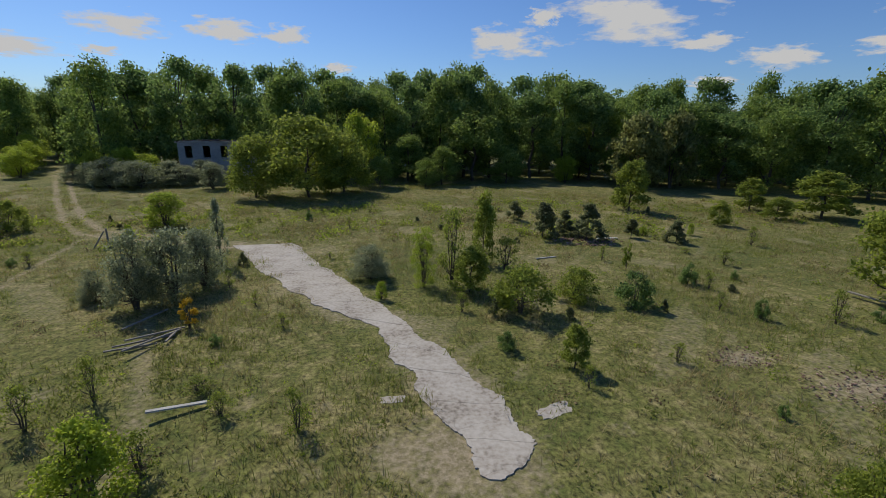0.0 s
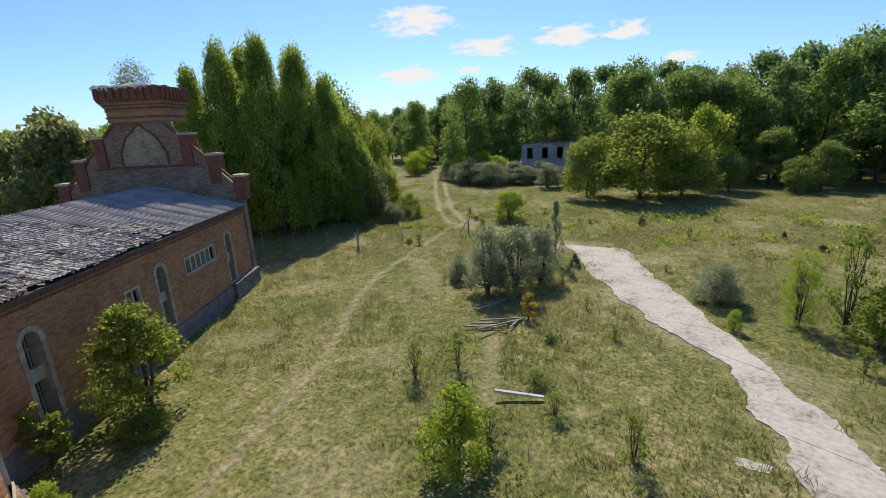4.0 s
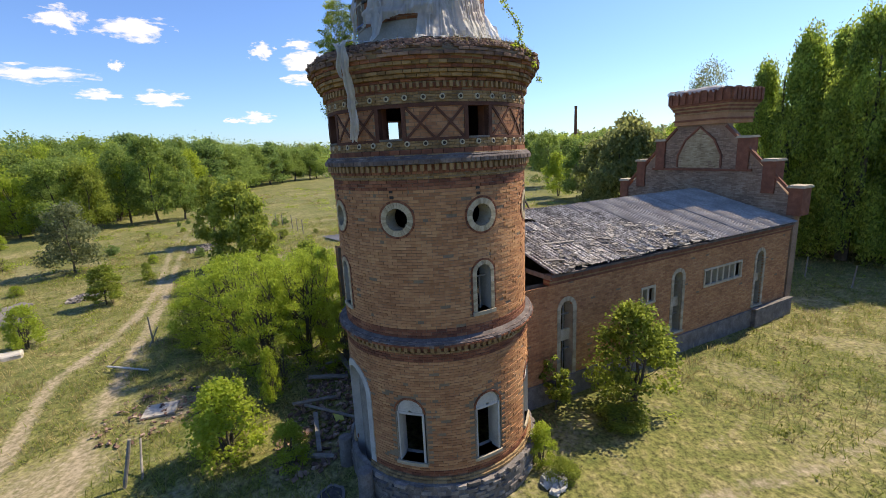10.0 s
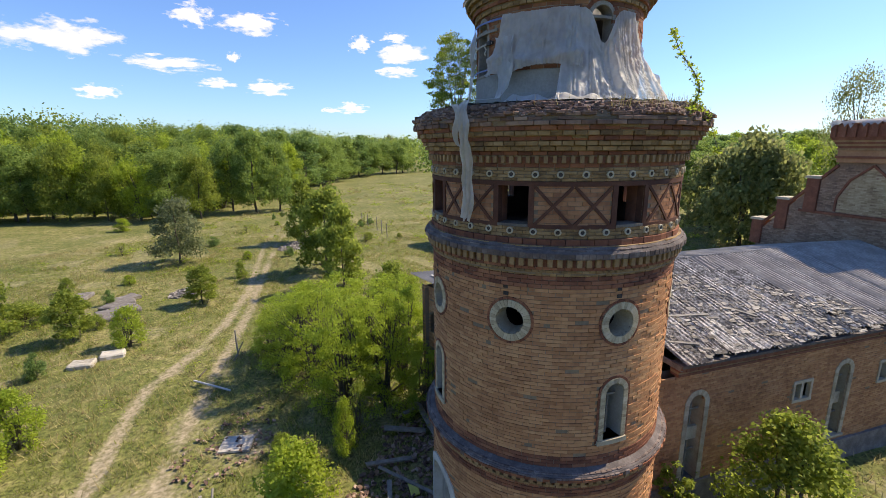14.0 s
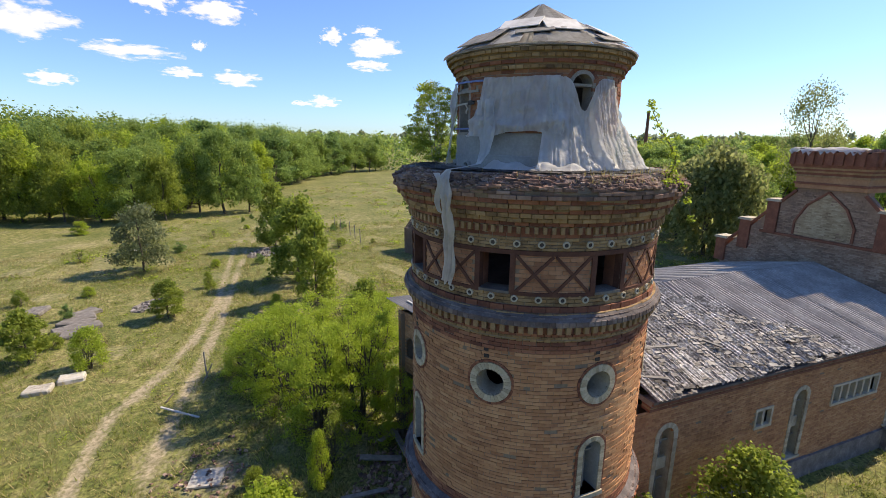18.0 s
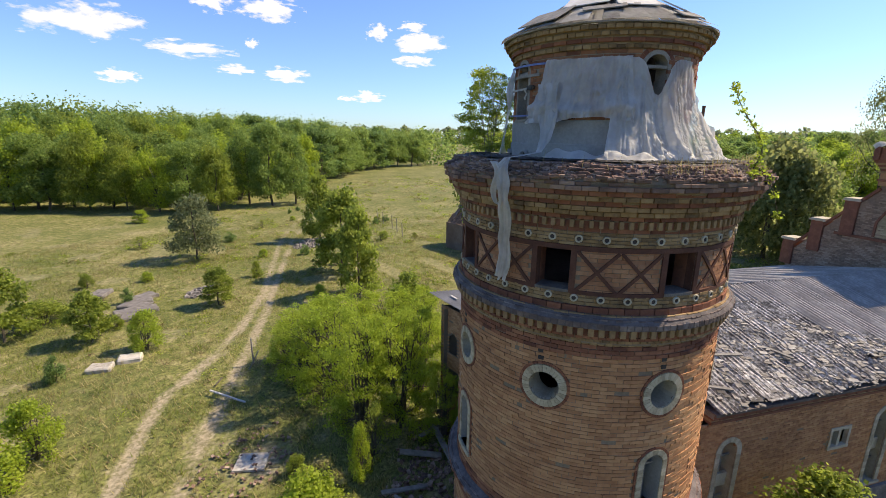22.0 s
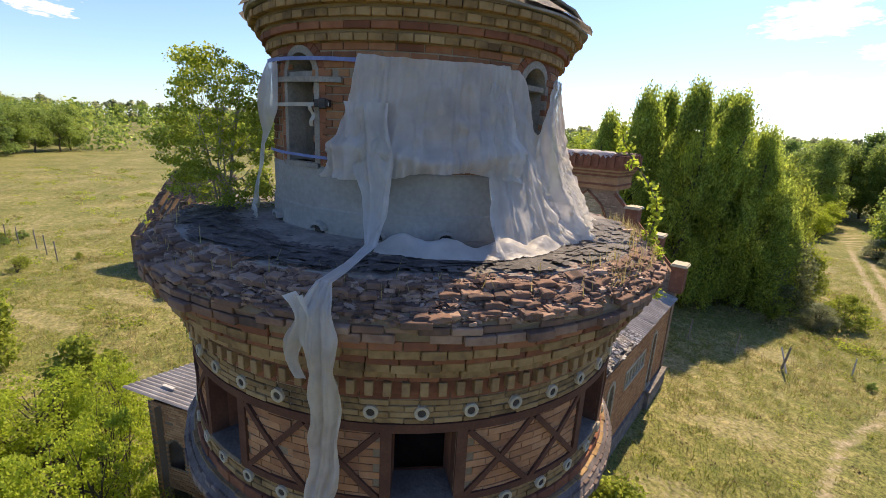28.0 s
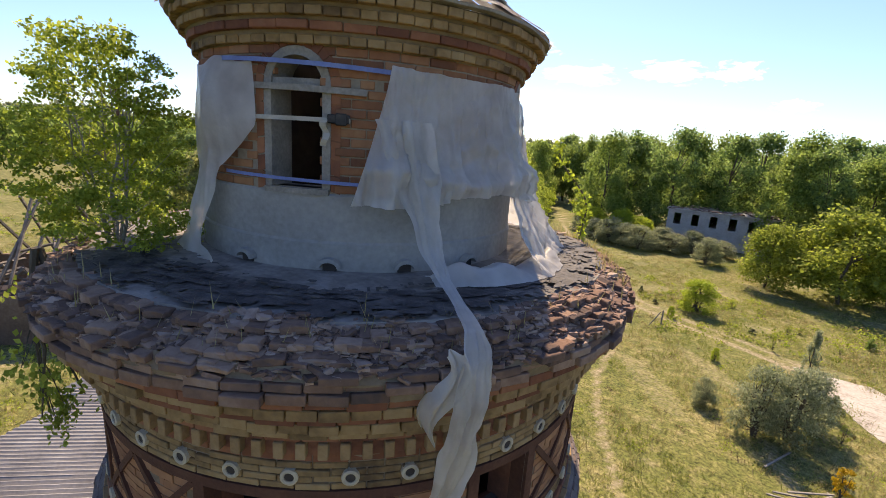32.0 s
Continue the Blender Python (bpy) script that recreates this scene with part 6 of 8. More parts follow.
for i in range(69):
    z = 5.0 + i * 0.0775
    half = 5.5 if z < 6.1 else max(1.6, 5.6 - (z - 6.1) * 1.08)
    for j in range(46):
        nn = NC - 6.20 + (j + 0.5 * (i % 2)) * 0.26
        if abs(nn - NC) > half - 0.1:
            continue
        chunk_off = 0.012 * rr.normal()
        k = len(verts)
        for ss in (S1 - 0.005 + chunk_off, S1 + 0.03):
            for a_, b_ in ((-1, -1), (1, -1), (1, 1), (-1, 1)):
                verts.append((ss, nn + a_ * 0.124, z + b_ * 0.033))
        faces += [(k + 3, k + 2, k + 1, k), (k + 7, k + 3, k, k + 4), (k + 2, k + 6, k + 5, k + 1), (k + 7, k + 6, k + 2, k + 3), (k, k + 1, k + 5, k + 4)]
tagged(raw("gable_bricks", verts, faces, M_GABLE, wing), kind="stuff")
# blind pointed panel in pale brick, and raking cornices
pt = [(NC + 1.40, 7.97), (NC + 1.40, 8.72), (NC + 0.92, 9.65), (NC, 10.42), (NC - 0.92, 9.65), (NC - 1.40, 8.72), (NC - 1.40, 7.97)]
bm = bmesh.new()
fr = [bm.verts.new((S1 - 0.024, a_, z)) for a_, z in pt]
bk = [bm.verts.new((S1 + 0.05, a_, z)) for a_, z in pt]
bm.faces.new(fr)
for i in range(len(pt)):
    bm.faces.new((fr[i - 1], bk[i - 1], bk[i], fr[i]))
bmesh.ops.recalc_face_normals(bm, faces=bm.faces)
part("blind_panel", bm, M_PALEBRICK, wing, "pale yellow brick panel with pointed head")
verts, faces = [], []
rr = np.random.default_rng(6)
for i in range(31):
    z = 8.02 + i * 0.0775
    half = 1.32 if z < 8.72 else max(0.05, 1.36 - (z - 8.72) * 0.78)
    for j in range(11):
        nn = NC - 1.30 + (j + 0.5 * (i % 2)) * 0.26
        if abs(nn - NC) > half - 0.08:
            continue
        k = len(verts)
        off = 0.006 * rr.normal()
        for ss in (S1 - 0.034 + off, S1 - 0.01):
            for a_, b_ in ((-1, -1), (1, -1), (1, 1), (-1, 1)):
                verts.append((ss, nn + a_ * 0.124, z + b_ * 0.033))
        faces += [(k + 3, k + 2, k + 1, k), (k + 7, k + 3, k, k + 4), (k + 2, k + 6, k + 5, k + 1), (k + 7, k + 6, k + 2, k + 3), (k, k + 1, k + 5, k + 4)]
tagged(raw("panel_bricks", verts, faces, M_PANEL, wing), kind="stuff")


def bar(p, q, w, d, s0):
    """A raking moulding on the gable from p to q in (n, z)."""
    v = Vector((0, q[0] - p[0], q[1] - p[1]))
    bm = bmesh.new()
    box(bm, -d, 0, -w / 2, 0.06, v.length, w / 2)
    ob = part("gable_moulding", bm, M_RED, wing)
    ob.matrix_basis = Matrix.Translation((s0, p[0], p[1])) @ Matrix.Rotation(math.atan2(v.z, v.y), 4, "X")
for p, q in zip(pt[1:], pt[2:-1]):
    bar(p, q, 0.10, 0.06, S1 - 0.03)
bar((NC + 1.40, 7.97), (NC + 1.40, 8.72), 0.10, 0.06, S1 - 0.03)
bar((NC - 1.40, 8.72), (NC - 1.40, 7.97), 0.10, 0.06, S1 - 0.03)
bar((NC - 3.2, 7.84), (NC + 3.2, 7.84), 0.14, 0.10, S1)
bar((N0 + 0.2, 6.32), (NC + 1.58, 10.40), 0.14, 0.09, S1)
bar((N1 - 0.2, 6.32), (NC - 1.58, 10.40), 0.14, 0.09, S1)
for sgn in (1, -1):
    for off, top, low in ((5.51, 7.07, 5.5), (4.12, 8.46, 6.6), (2.65, 9.77, 7.8)):
        c = NC + sgn * off
        bm = bmesh.new()
        box(bm, S1 - 0.12, c - 0.33, low, S1 + 0.75, c + 0.33, top - 0.12, bevel=0.01)
        part("merlon", bm, M_RED, wing, "red brick merlon")
        bm = bmesh.new()
        box(bm, S1 - 0.2, c - 0.41, top - 0.12, S1 + 0.83, c + 0.41, top - 0.04)
        box(bm, S1 - 0.16, c - 0.37, top - 0.04, S1 + 0.79, c + 0.37, top + 0.02)
        part("merlon_cap", bm, M_BUFF, wing, "pale weathered coping")
# turret over the gable
def rect_ring(z0, z1, g, material, name="turret_course"):
    bm = bmesh.new()
    box(bm, S1 - 0.18 - g, NC - 1.66 - g, z0, S1 + 2.5 + g, NC + 1.66 + g, z1, bevel=0.008)
    part(name, bm, material, wing)
rect_ring(10.55, 11.17, 0.0, M_WALL, "turret")
for z0, z1, g, mt in ((10.77, 10.88, 0.06, M_RED), (11.17, 11.27, 0.05, M_YELLOW), (11.27, 11.39, 0.02, M_RED), (11.39, 11.49, 0.09, M_YELLOW), (11.49, 11.58, 0.13, M_RED), (11.58, 11.68, 0.19, M_YELLOW), (11.68, 11.78, 0.25, M_RED), (11.78, 12.42, 0.28, M_RED)):
    rect_ring(z0, z1, g, mt)
for i in range(9):
    c = NC - 1.80 + i * 0.45
    bm = bmesh.new()
    box(bm, S1 - 0.56, c - 0.13, 11.82, S1 - 0.4, c + 0.13, 12.50, bevel=0.01)
    part("battlement", bm, M_RED, wing)
    bm = bmesh.new()
    box(bm, S1 + 2.7, c - 0.13, 11.82, S1 + 2.86, c + 0.13, 12.50, bevel=0.01)
    part("battlement", bm, M_RED, wing)
for i in range(8):
    c = S1 - 0.25 + i * 0.4
    bm = bmesh.new()
    box(bm, c - 0.13, NC + 1.90, 11.82, c + 0.13, NC + 2.06, 12.50, bevel=0.01)
    part("battlement", bm, M_RED, wing)
verts, faces = [], []
rr = np.random.default_rng(8)
for i in range(260):
    q = 0.06 + 0.13 * rr.random()
    chunk(Vector((S1 - 0.3 + 3.0 * rr.random(), NC - 1.8 + 3.6 * rr.random(), 12.48 + 0.05 * rr.random())), (q, q, q * 0.5), (rr.normal() * 0.3, rr.normal() * 0.3, rr.random() * 6), 0.4)
raw("turret_rubble", verts, faces, M_RUBBLE, wing)
grid = [[Vector((S1 - 0.62 + 0.9 * i / 10, NC - 2.0 + 3.4 * j / 24, 12.64 + 0.14 * noise.noise((i * 0.5, j * 0.4, 2)) - (0.32 if i == 0 else 0.10 if i == 1 else 0) * (0.4 + abs(noise.noise((j * 0.5, 1, 1))) * 1.6))) for j in range(25)] for i in range(11)]
cap = sheet("plastic_sheet", [[WM @ p for p in row] for row in grid], M_TARP, "crumpled white plastic sheet on top of the turret")
# low sheet roof over the near end
def low_roof(t, s):
    return 5.98 - 0.46 * t
rng = random.Random(4)
n_a, n_b = -9.5, -2.0
verts_rows = 4
for r in range(3):
    for c in range(6):
        t0, t1 = r / 3, (r + 1) / 3 + 0.02
        s0, s1 = -1.2 + c * 0.98, -1.2 + c * 0.98 + 1.02
        cols = 28
        vs, fs = [], []
        lift = rng.uniform(0, 0.02) + 0.01 * (2 - r)
        for t in (t0, t1):
            for i in range(cols + 1):
                s = s0 + (s1 - s0) * i / cols
                vs.append((s + SKEW * (n_b - n_a) * t, n_a + (n_b - n_a) * t, low_roof(t, s) + 0.022 * math.sin(math.tau * s / 0.146) + lift))
        for i in range(cols):
            fs.append((i, cols + 1 + i, cols + 2 + i, i + 1))
        raw("low_roof_sheet", vs, fs, M_SHEETPALE, wing, "pale corrugated sheet")
bm = bmesh.new()
box(bm, -1.0, -9.3, -0.06, 4.6, -2.1, 0.0)
for v in bm.verts:
    v.co.x += SKEW * (v.co.y + 9.5) * (v.co.x < 0)
    v.co.z += low_roof((v.co.y - n_a) / (n_b - n_a), 0) - 0.04
part("roof_boarding", bm, M_GREYWOOD, wing)
grid = [[Vector((-1.0 + SKEW * 5.9 + 1.4 * j / 12, -3.6 + 1.3 * i / 10, 5.72 - 0.25 * (i / 10) + 0.07 * math.sin(j * 1.2 + i * 0.6))) for j in range(13)] for i in range(11)]
tagged(sheet("tarpaulin", [[WM @ p for p in row] for row in grid], M_GREEN, "rumpled green tarpaulin on the sheet roof"), category="tarpaulin")
for s, nn, a_ in ((0.5, -7.3, 60), (-0.35, -8.6, 75)):
    bm = bmesh.new()
    box(bm, -0.22, -0.05, 0, 0.22, 0.05, 0.03, bevel=0.005)
    ob = finish("plank", bm, M_WHITE)
    tagged(ob, "short white board lying on the sheet roof", "plank")
    ob.matrix_basis = WM @ pose(s, nn, 5.99, 0, 0, a_)

# ---- ruined barn ----
BM = Matrix.Translation((-40.0, -12.6, 0)) @ Matrix.Rotation(math.atan2(8.0, 6.0), 4, "Z")
barn = empty("ruined_barn", BM, "derelict barn with collapsed tile roof and bare rafters", "barn")
def slab_wall(name, x0, y0, x1, y1, z0, z1, mt, parent):
    bm = bmesh.new()
    box(bm, x0, y0, z0, x1, y1, z1)
    bmesh.ops.subdivide_edges(bm, edges=bm.edges[:], cuts=5, use_grid_fill=True)
    for v in bm.verts:
        if v.co.z > z1 - 0.05:
            v.co.z += 0.12 * noise.noise(v.co * 1.3)
    return part(name, bm, mt, parent)
slab_wall("long_wall", 0, 0, 20.0, 0.4, -0.1, 3.0, M_BARNWALL, barn)
slab_wall("long_wall", 0, 10.0, 20.0, 10.4, -0.1, 3.0, M_BARNWALL, barn)
for x in (0.0, 19.6):
    bm = bmesh.new()
    pr = [(0.4, 0), (10.0, 0), (10.0, 3.0), (5.2, 8.1), (0.4, 3.0)] if x < 1 else [(0.4, 0), (10.0, 0), (10.0, 3.0), (8.4, 3.3), (6.2, 2.6), (4.0, 3.1), (0.4, 2.9)]
    fr = [bm.verts.new((x, a_, z)) for a_, z in pr]
    bk = [bm.verts.new((x + 0.4, a_, z)) for a_, z in pr]
    bm.faces.new(fr[::-1])
    bm.faces.new(bk)
    for i in range(len(pr)):
        bm.faces.new((fr[i - 1], fr[i], bk[i], bk[i - 1]))
    part("gable_wall", bm, M_BARNWALL, barn)
# windows are dark blocks on the closed wall, coloured as the shade within
for x in (3.0, 7.0, 11.5):
    bm = bmesh.new()
    box(bm, x, -0.02, 1.2, x + 0.9, 0.05, 2.1)
    part("window", bm, M_PAINTED_SHADE, barn)
rng = random.Random(3)
rl = math.hypot(4.95, 5.2)
ra = math.atan2(5.2, 4.95)
for i in range(27):
    x = 0.5 + i * 0.72
    for sgn in (0, 1):
        if rng.random() < 0.38 and x > 6:
            continue
        bm = bmesh.new()
        ln = rl * (1 if x < 9 or rng.random() < 0.6 else rng.uniform(0.4, 0.8))
        box(bm, -0.06, 0, -0.16, 0.06, ln, 0.0)
        y0 = 0.2 if sgn == 0 else 10.2
        m_ = Matrix.Translation((x, y0, 3.0)) @ Matrix.Rotation(rng.uniform(-0.03, 0.03) * (1 if x < 8 else 5) + (0 if sgn == 0 else math.pi), 4, "Z") @ Matrix.Rotation(ra, 4, "X")
        part("rafter", bm, M_DARKWOOD, barn).matrix_basis = m_
for i in range(26):
    bm = bmesh.new()
    box(bm, 0, -0.07, -0.07, rng.uniform(2.5, 5), 0.07, 0.07)
    part("fallen_beam", bm, M_DARKWOOD, barn).matrix_basis = pose(rng.uniform(8.5, 18), rng.uniform(1.0, 8), rng.uniform(2.0, 4.2), rng.uniform(0, 90), rng.uniform(-50, 30), rng.uniform(0, 180))
verts, faces = [], []
for i in range(30):
    for j in range(34):
        t, x = (i + 0.5) / 30, 0.1 + j * 0.27
        hole = noise.noise((x * 0.9, t * 6, 0.3)) > 0.16 or (x > 7.0 + 2.0 * (1 - t) + 0.8 * noise.noise((t * 5, 0, 0)) and t > 0.12)
        if hole or rng.random() < 0.04:
            continue
        y, z = 0.1 + 5.1 * t, 2.98 + 5.3 * t + 0.1
        k = len(verts)
        dy, dz = 0.12, 0.125
        tl = rng.uniform(-0.02, 0.02)
        verts += [(x, y - dy, z - dz + 0.05), (x + 0.25, y - dy, z - dz + 0.05 + tl), (x + 0.25, y + dy, z + dz), (x, y + dy, z + dz), (x, y - dy, z - dz + 0.02), (x + 0.25, y - dy, z - dz + 0.02 + tl)]
        faces += [(k, k + 1, k + 2, k + 3), (k + 4, k + 5, k + 1, k)]
for i in range(3):
    for j in range(40):
        x = 9.4 + j * 0.27
        k = len(verts)
        y, z = 0.1 + i * 0.17, 3.08 + i * 0.18
        verts += [(x, y - 0.12, z - 0.08), (x + 0.25, y - 0.12, z - 0.08), (x + 0.25, y + 0.12, z + 0.12), (x, y + 0.12, z + 0.12)]
        faces.append((k, k + 1, k + 2, k + 3))
tagged(raw("roof_tiles", verts, faces, M_TILE, barn), kind="stuff")

# ---- flat-roofed shell of a house in the trees ----
HM = Matrix.Translation((-12.6, 76.2, 0)) @ Matrix.Rotation(math.atan2(1.3, 12.0), 4, "Z")
house = empty("derelict_house", HM, "roofless grey plastered house shell with empty windows", "house")
x = 0.0
wins = [(0.95, 1.0), (3.5, 1.0), (6.0, 1.0), (8.6, 1.0), (11.1, 1.0)]
for a_, w in wins + [(14.6, 0)]:
    bm = bmesh.new()
    box(bm, x, 0, 0, a_, 0.4, 5.5)
    part("pier", bm, M_HOUSE, house)
    if w:
        bm = bmesh.new()
        box(bm, a_, 0, 0, a_ + w, 0.4, 3.2)
        part("spandrel", bm, M_HOUSE, house)
        bm = bmesh.new()
        box(bm, a_, 0, 5.0, a_ + w, 0.4, 5.5)
        part("lintel", bm, M_HOUSE, house)
        bm = bmesh.new()
        box(bm, a_ - 0.08, -0.06, 3.12, a_ + w + 0.08, 0.1, 3.2)
        part("window_sill", bm, M_WHITE, house)
    x = a_ + w
for z0, d in ((5.5, 0.18),):
    bm = bmesh.new()
    box(bm, -0.25, -0.25, 5.5, 14.85, 9.25, 5.68)
    part("roof_slab", bm, M_CONCRETE, house)
bm = bmesh.new()
box(bm, 0, 0.4, 0, 0.4, 9.0, 5.5)
part("side_wall", bm, M_HOUSE, house)
bm = bmesh.new()
box(bm, 14.2, 0.4, 0, 14.6, 9.0, 5.5)
part("side_wall", bm, M_HOUSE, house)
bm = bmesh.new()
box(bm, 0.4, 8.6, 0, 14.2, 9.0, 5.5)
part("back_wall", bm, M_HOUSE, house)
verts, faces = [], []
rr = np.random.default_rng(13)
for i in range(160):
    chunk(Vector((14.6 * rr.random(), 9 * rr.random() ** 2, 5.72)), (0.5 * rr.random() + 0.1, 0.2, 0.06), (rr.normal() * 0.15, rr.normal() * 0.15, rr.random() * 3), 0.5)
raw("roof_debris", verts, faces, M_RUBBLE, house)
# distant works chimney
bm = lathe([(0.85, 0), (0.62, 18.4), (0.70, 18.5), (0.70, 19.6), (0.5, 19.6)], 14)
tagged(finish("factory_chimney", bm, M_RED), "tall dark brick chimney beyond the trees", "chimney").matrix_basis = pose(-217.0, 60.7, 8.0)

# ---- trees and bushes ----
SORTS = {
    # name: (height, spread, leaf, leaves, leaf size, foot share, clumps, shape, stems, variants)
    "oak": (14.0, 5.0, "oak", 10000, 0.165, 0.05, 38, "round", 1, 3),
    "darkoak": (15.0, 4.6, "dark", 9500, 0.175, 0.05, 34, "round", 1, 3),
    "limetree": (9.0, 4.5, "mid", 11000, 0.14, 0.04, 44, "round", 1, 2),
    "robinia": (6.0, 2.8, "bright", 12000, 0.055, 0.01, 95, "open", 7, 4),
    "farbright": (8.0, 3.6, "bright", 6500, 0.13, 0.08, 26, "round", 2, 2),
    "greybush": (3.4, 1.5, "grey", 7000, 0.050, 0.01, 46, "round", 7, 3),
    "farwillow": (7.0, 3.4, "olive", 5200, 0.17, 0.06, 30, "round", 2, 1),
    "poplar": (4.6, 0.7, "grey", 2400, 0.06, 0.06, 22, "column", 1, 1),
    "bush": (1.9, 1.3, "mid", 4200, 0.05, 0.02, 26, "round", 5, 2),
    "brightbush": (2.8, 1.15, "bright", 5200, 0.048, 0.01, 40, "round", 5, 3),
    "darkbush": (1.4, 0.85, "dark", 2600, 0.045, 0.02, 20, "round", 4, 1),
    "sparse": (2.4, 1.0, "mid", 900, 0.05, 0.05, 20, "round", 5, 2),
    "young": (4.2, 1.5, "mid", 5200, 0.080, 0.05, 26, "round", 1, 2),
    "pine": (2.4, 1.0, "pine", 2600, 0.07, 0.08, 26, "cone", 1, 2),
    "bigpine": (6.4, 2.7, "pine", 6000, 0.10, 0.06, 40, "round", 1, 1),
    "maple": (4.3, 1.45, "mid", 7000, 0.06, 0.04, 30, "round", 3, 1),
    "sapling": (2.2, 0.6, "mid", 1100, 0.06, 0.15, 12, "round", 1, 1),
    "thuja": (16.5, 3.6, "thuja", 42000, 0.12, 0.02, 190, "column", 2, 3),
    "yellowbush": (1.5, 0.5, "yellow", 900, 0.045, 0.05, 12, "round", 3, 1),
    "bare": (26.0, 9.0, "olive", 6500, 0.20, 0.30, 44, "round", 1, 1),
}
BARK_PALE = mat("birch_bark", (0.30, 0.28, 0.25), (0.12, 0.11, 0.10), (0.44, 0.42, 0.39), 5.0, 25.0, 0.9, 0.3)
LABELS = {
    "oak": ("broad green oak at the wood's edge", "tree"), "darkoak": ("tall dark green woodland tree", "tree"), "limetree": ("dense rounded broadleaf tree standing in the meadow", "tree"),
    "robinia": ("bright yellow-green robinia thicket with several thin stems", "tree"), "farbright": ("yellow-green young tree among the woods", "tree"), "greybush": ("silvery grey-green willow bush on the meadow", "bush"),
    "farwillow": ("olive-green willow at the wood's edge", "tree"), "poplar": ("narrow upright grey-green young poplar", "tree"), "bush": ("low spreading green bush in the grass", "bush"),
    "brightbush": ("fresh yellow-green bush in the meadow", "bush"), "darkbush": ("small dark green bush in the grass", "bush"), "sparse": ("thin half-bare shrub in dry grass", "bush"),
    "young": ("slim young broadleaf tree in the meadow", "tree"), "pine": ("small grey-green pine in the meadow", "tree"), "bigpine": ("open grey-green pine with ivy", "tree"),
    "maple": ("leafy green maple bush against the brick wall", "bush"), "sapling": ("thin leafy sapling at the wall foot", "tree"),
    "thuja": ("tall dense columnar thuja behind the gable", "tree"), "yellowbush": ("small orange-yellow flowering broom", "bush"), "bare": ("tall thinly leaved tree against the sky", "tree"),
}
stock = {}
free = {}
turn_rng = random.Random(42)


def plant(sort, x, y, h, spread, group=""):
    """A plant of that sort at its place, height and half-width."""
    H, S, leaf, leaves, size, foot, clumps, shape, stems, variants = SORTS[sort]
    if sort not in stock:
        stock[sort] = [make_tree(sort + ("" if LABELS[sort][1] in sort else "_" + LABELS[sort][1]), H, S, LEAF[leaf], leaves, size, 100 + 17 * i + len(sort), foot, clumps, shape, 0.0, stems, limbs=26 if sort == "bare" else 9) for i in range(variants)]
        for t in stock[sort]:
            tagged(t, LABELS[sort][0], LABELS[sort][1], group or "")
        free[sort] = list(range(variants))
    i = free[sort].pop(0) if free[sort] else turn_rng.randrange(variants)
    fresh = (sort, i) not in used_first
    used_first.add((sort, i))
    z = float(ground_z(np.array(x), np.array(y)))
    m = Matrix.Translation((x, y, z)) @ Matrix.Rotation(turn_rng.uniform(0, math.tau), 4, "Z") @ Matrix.Diagonal((spread / S, spread / S, h / H, 1))
    if fresh:
        stock[sort][i].matrix_basis = m
        return stock[sort][i]
    made = copy_thing(stock[sort][i], m)
    made.matrix_basis = m
    return made


used_first = set()
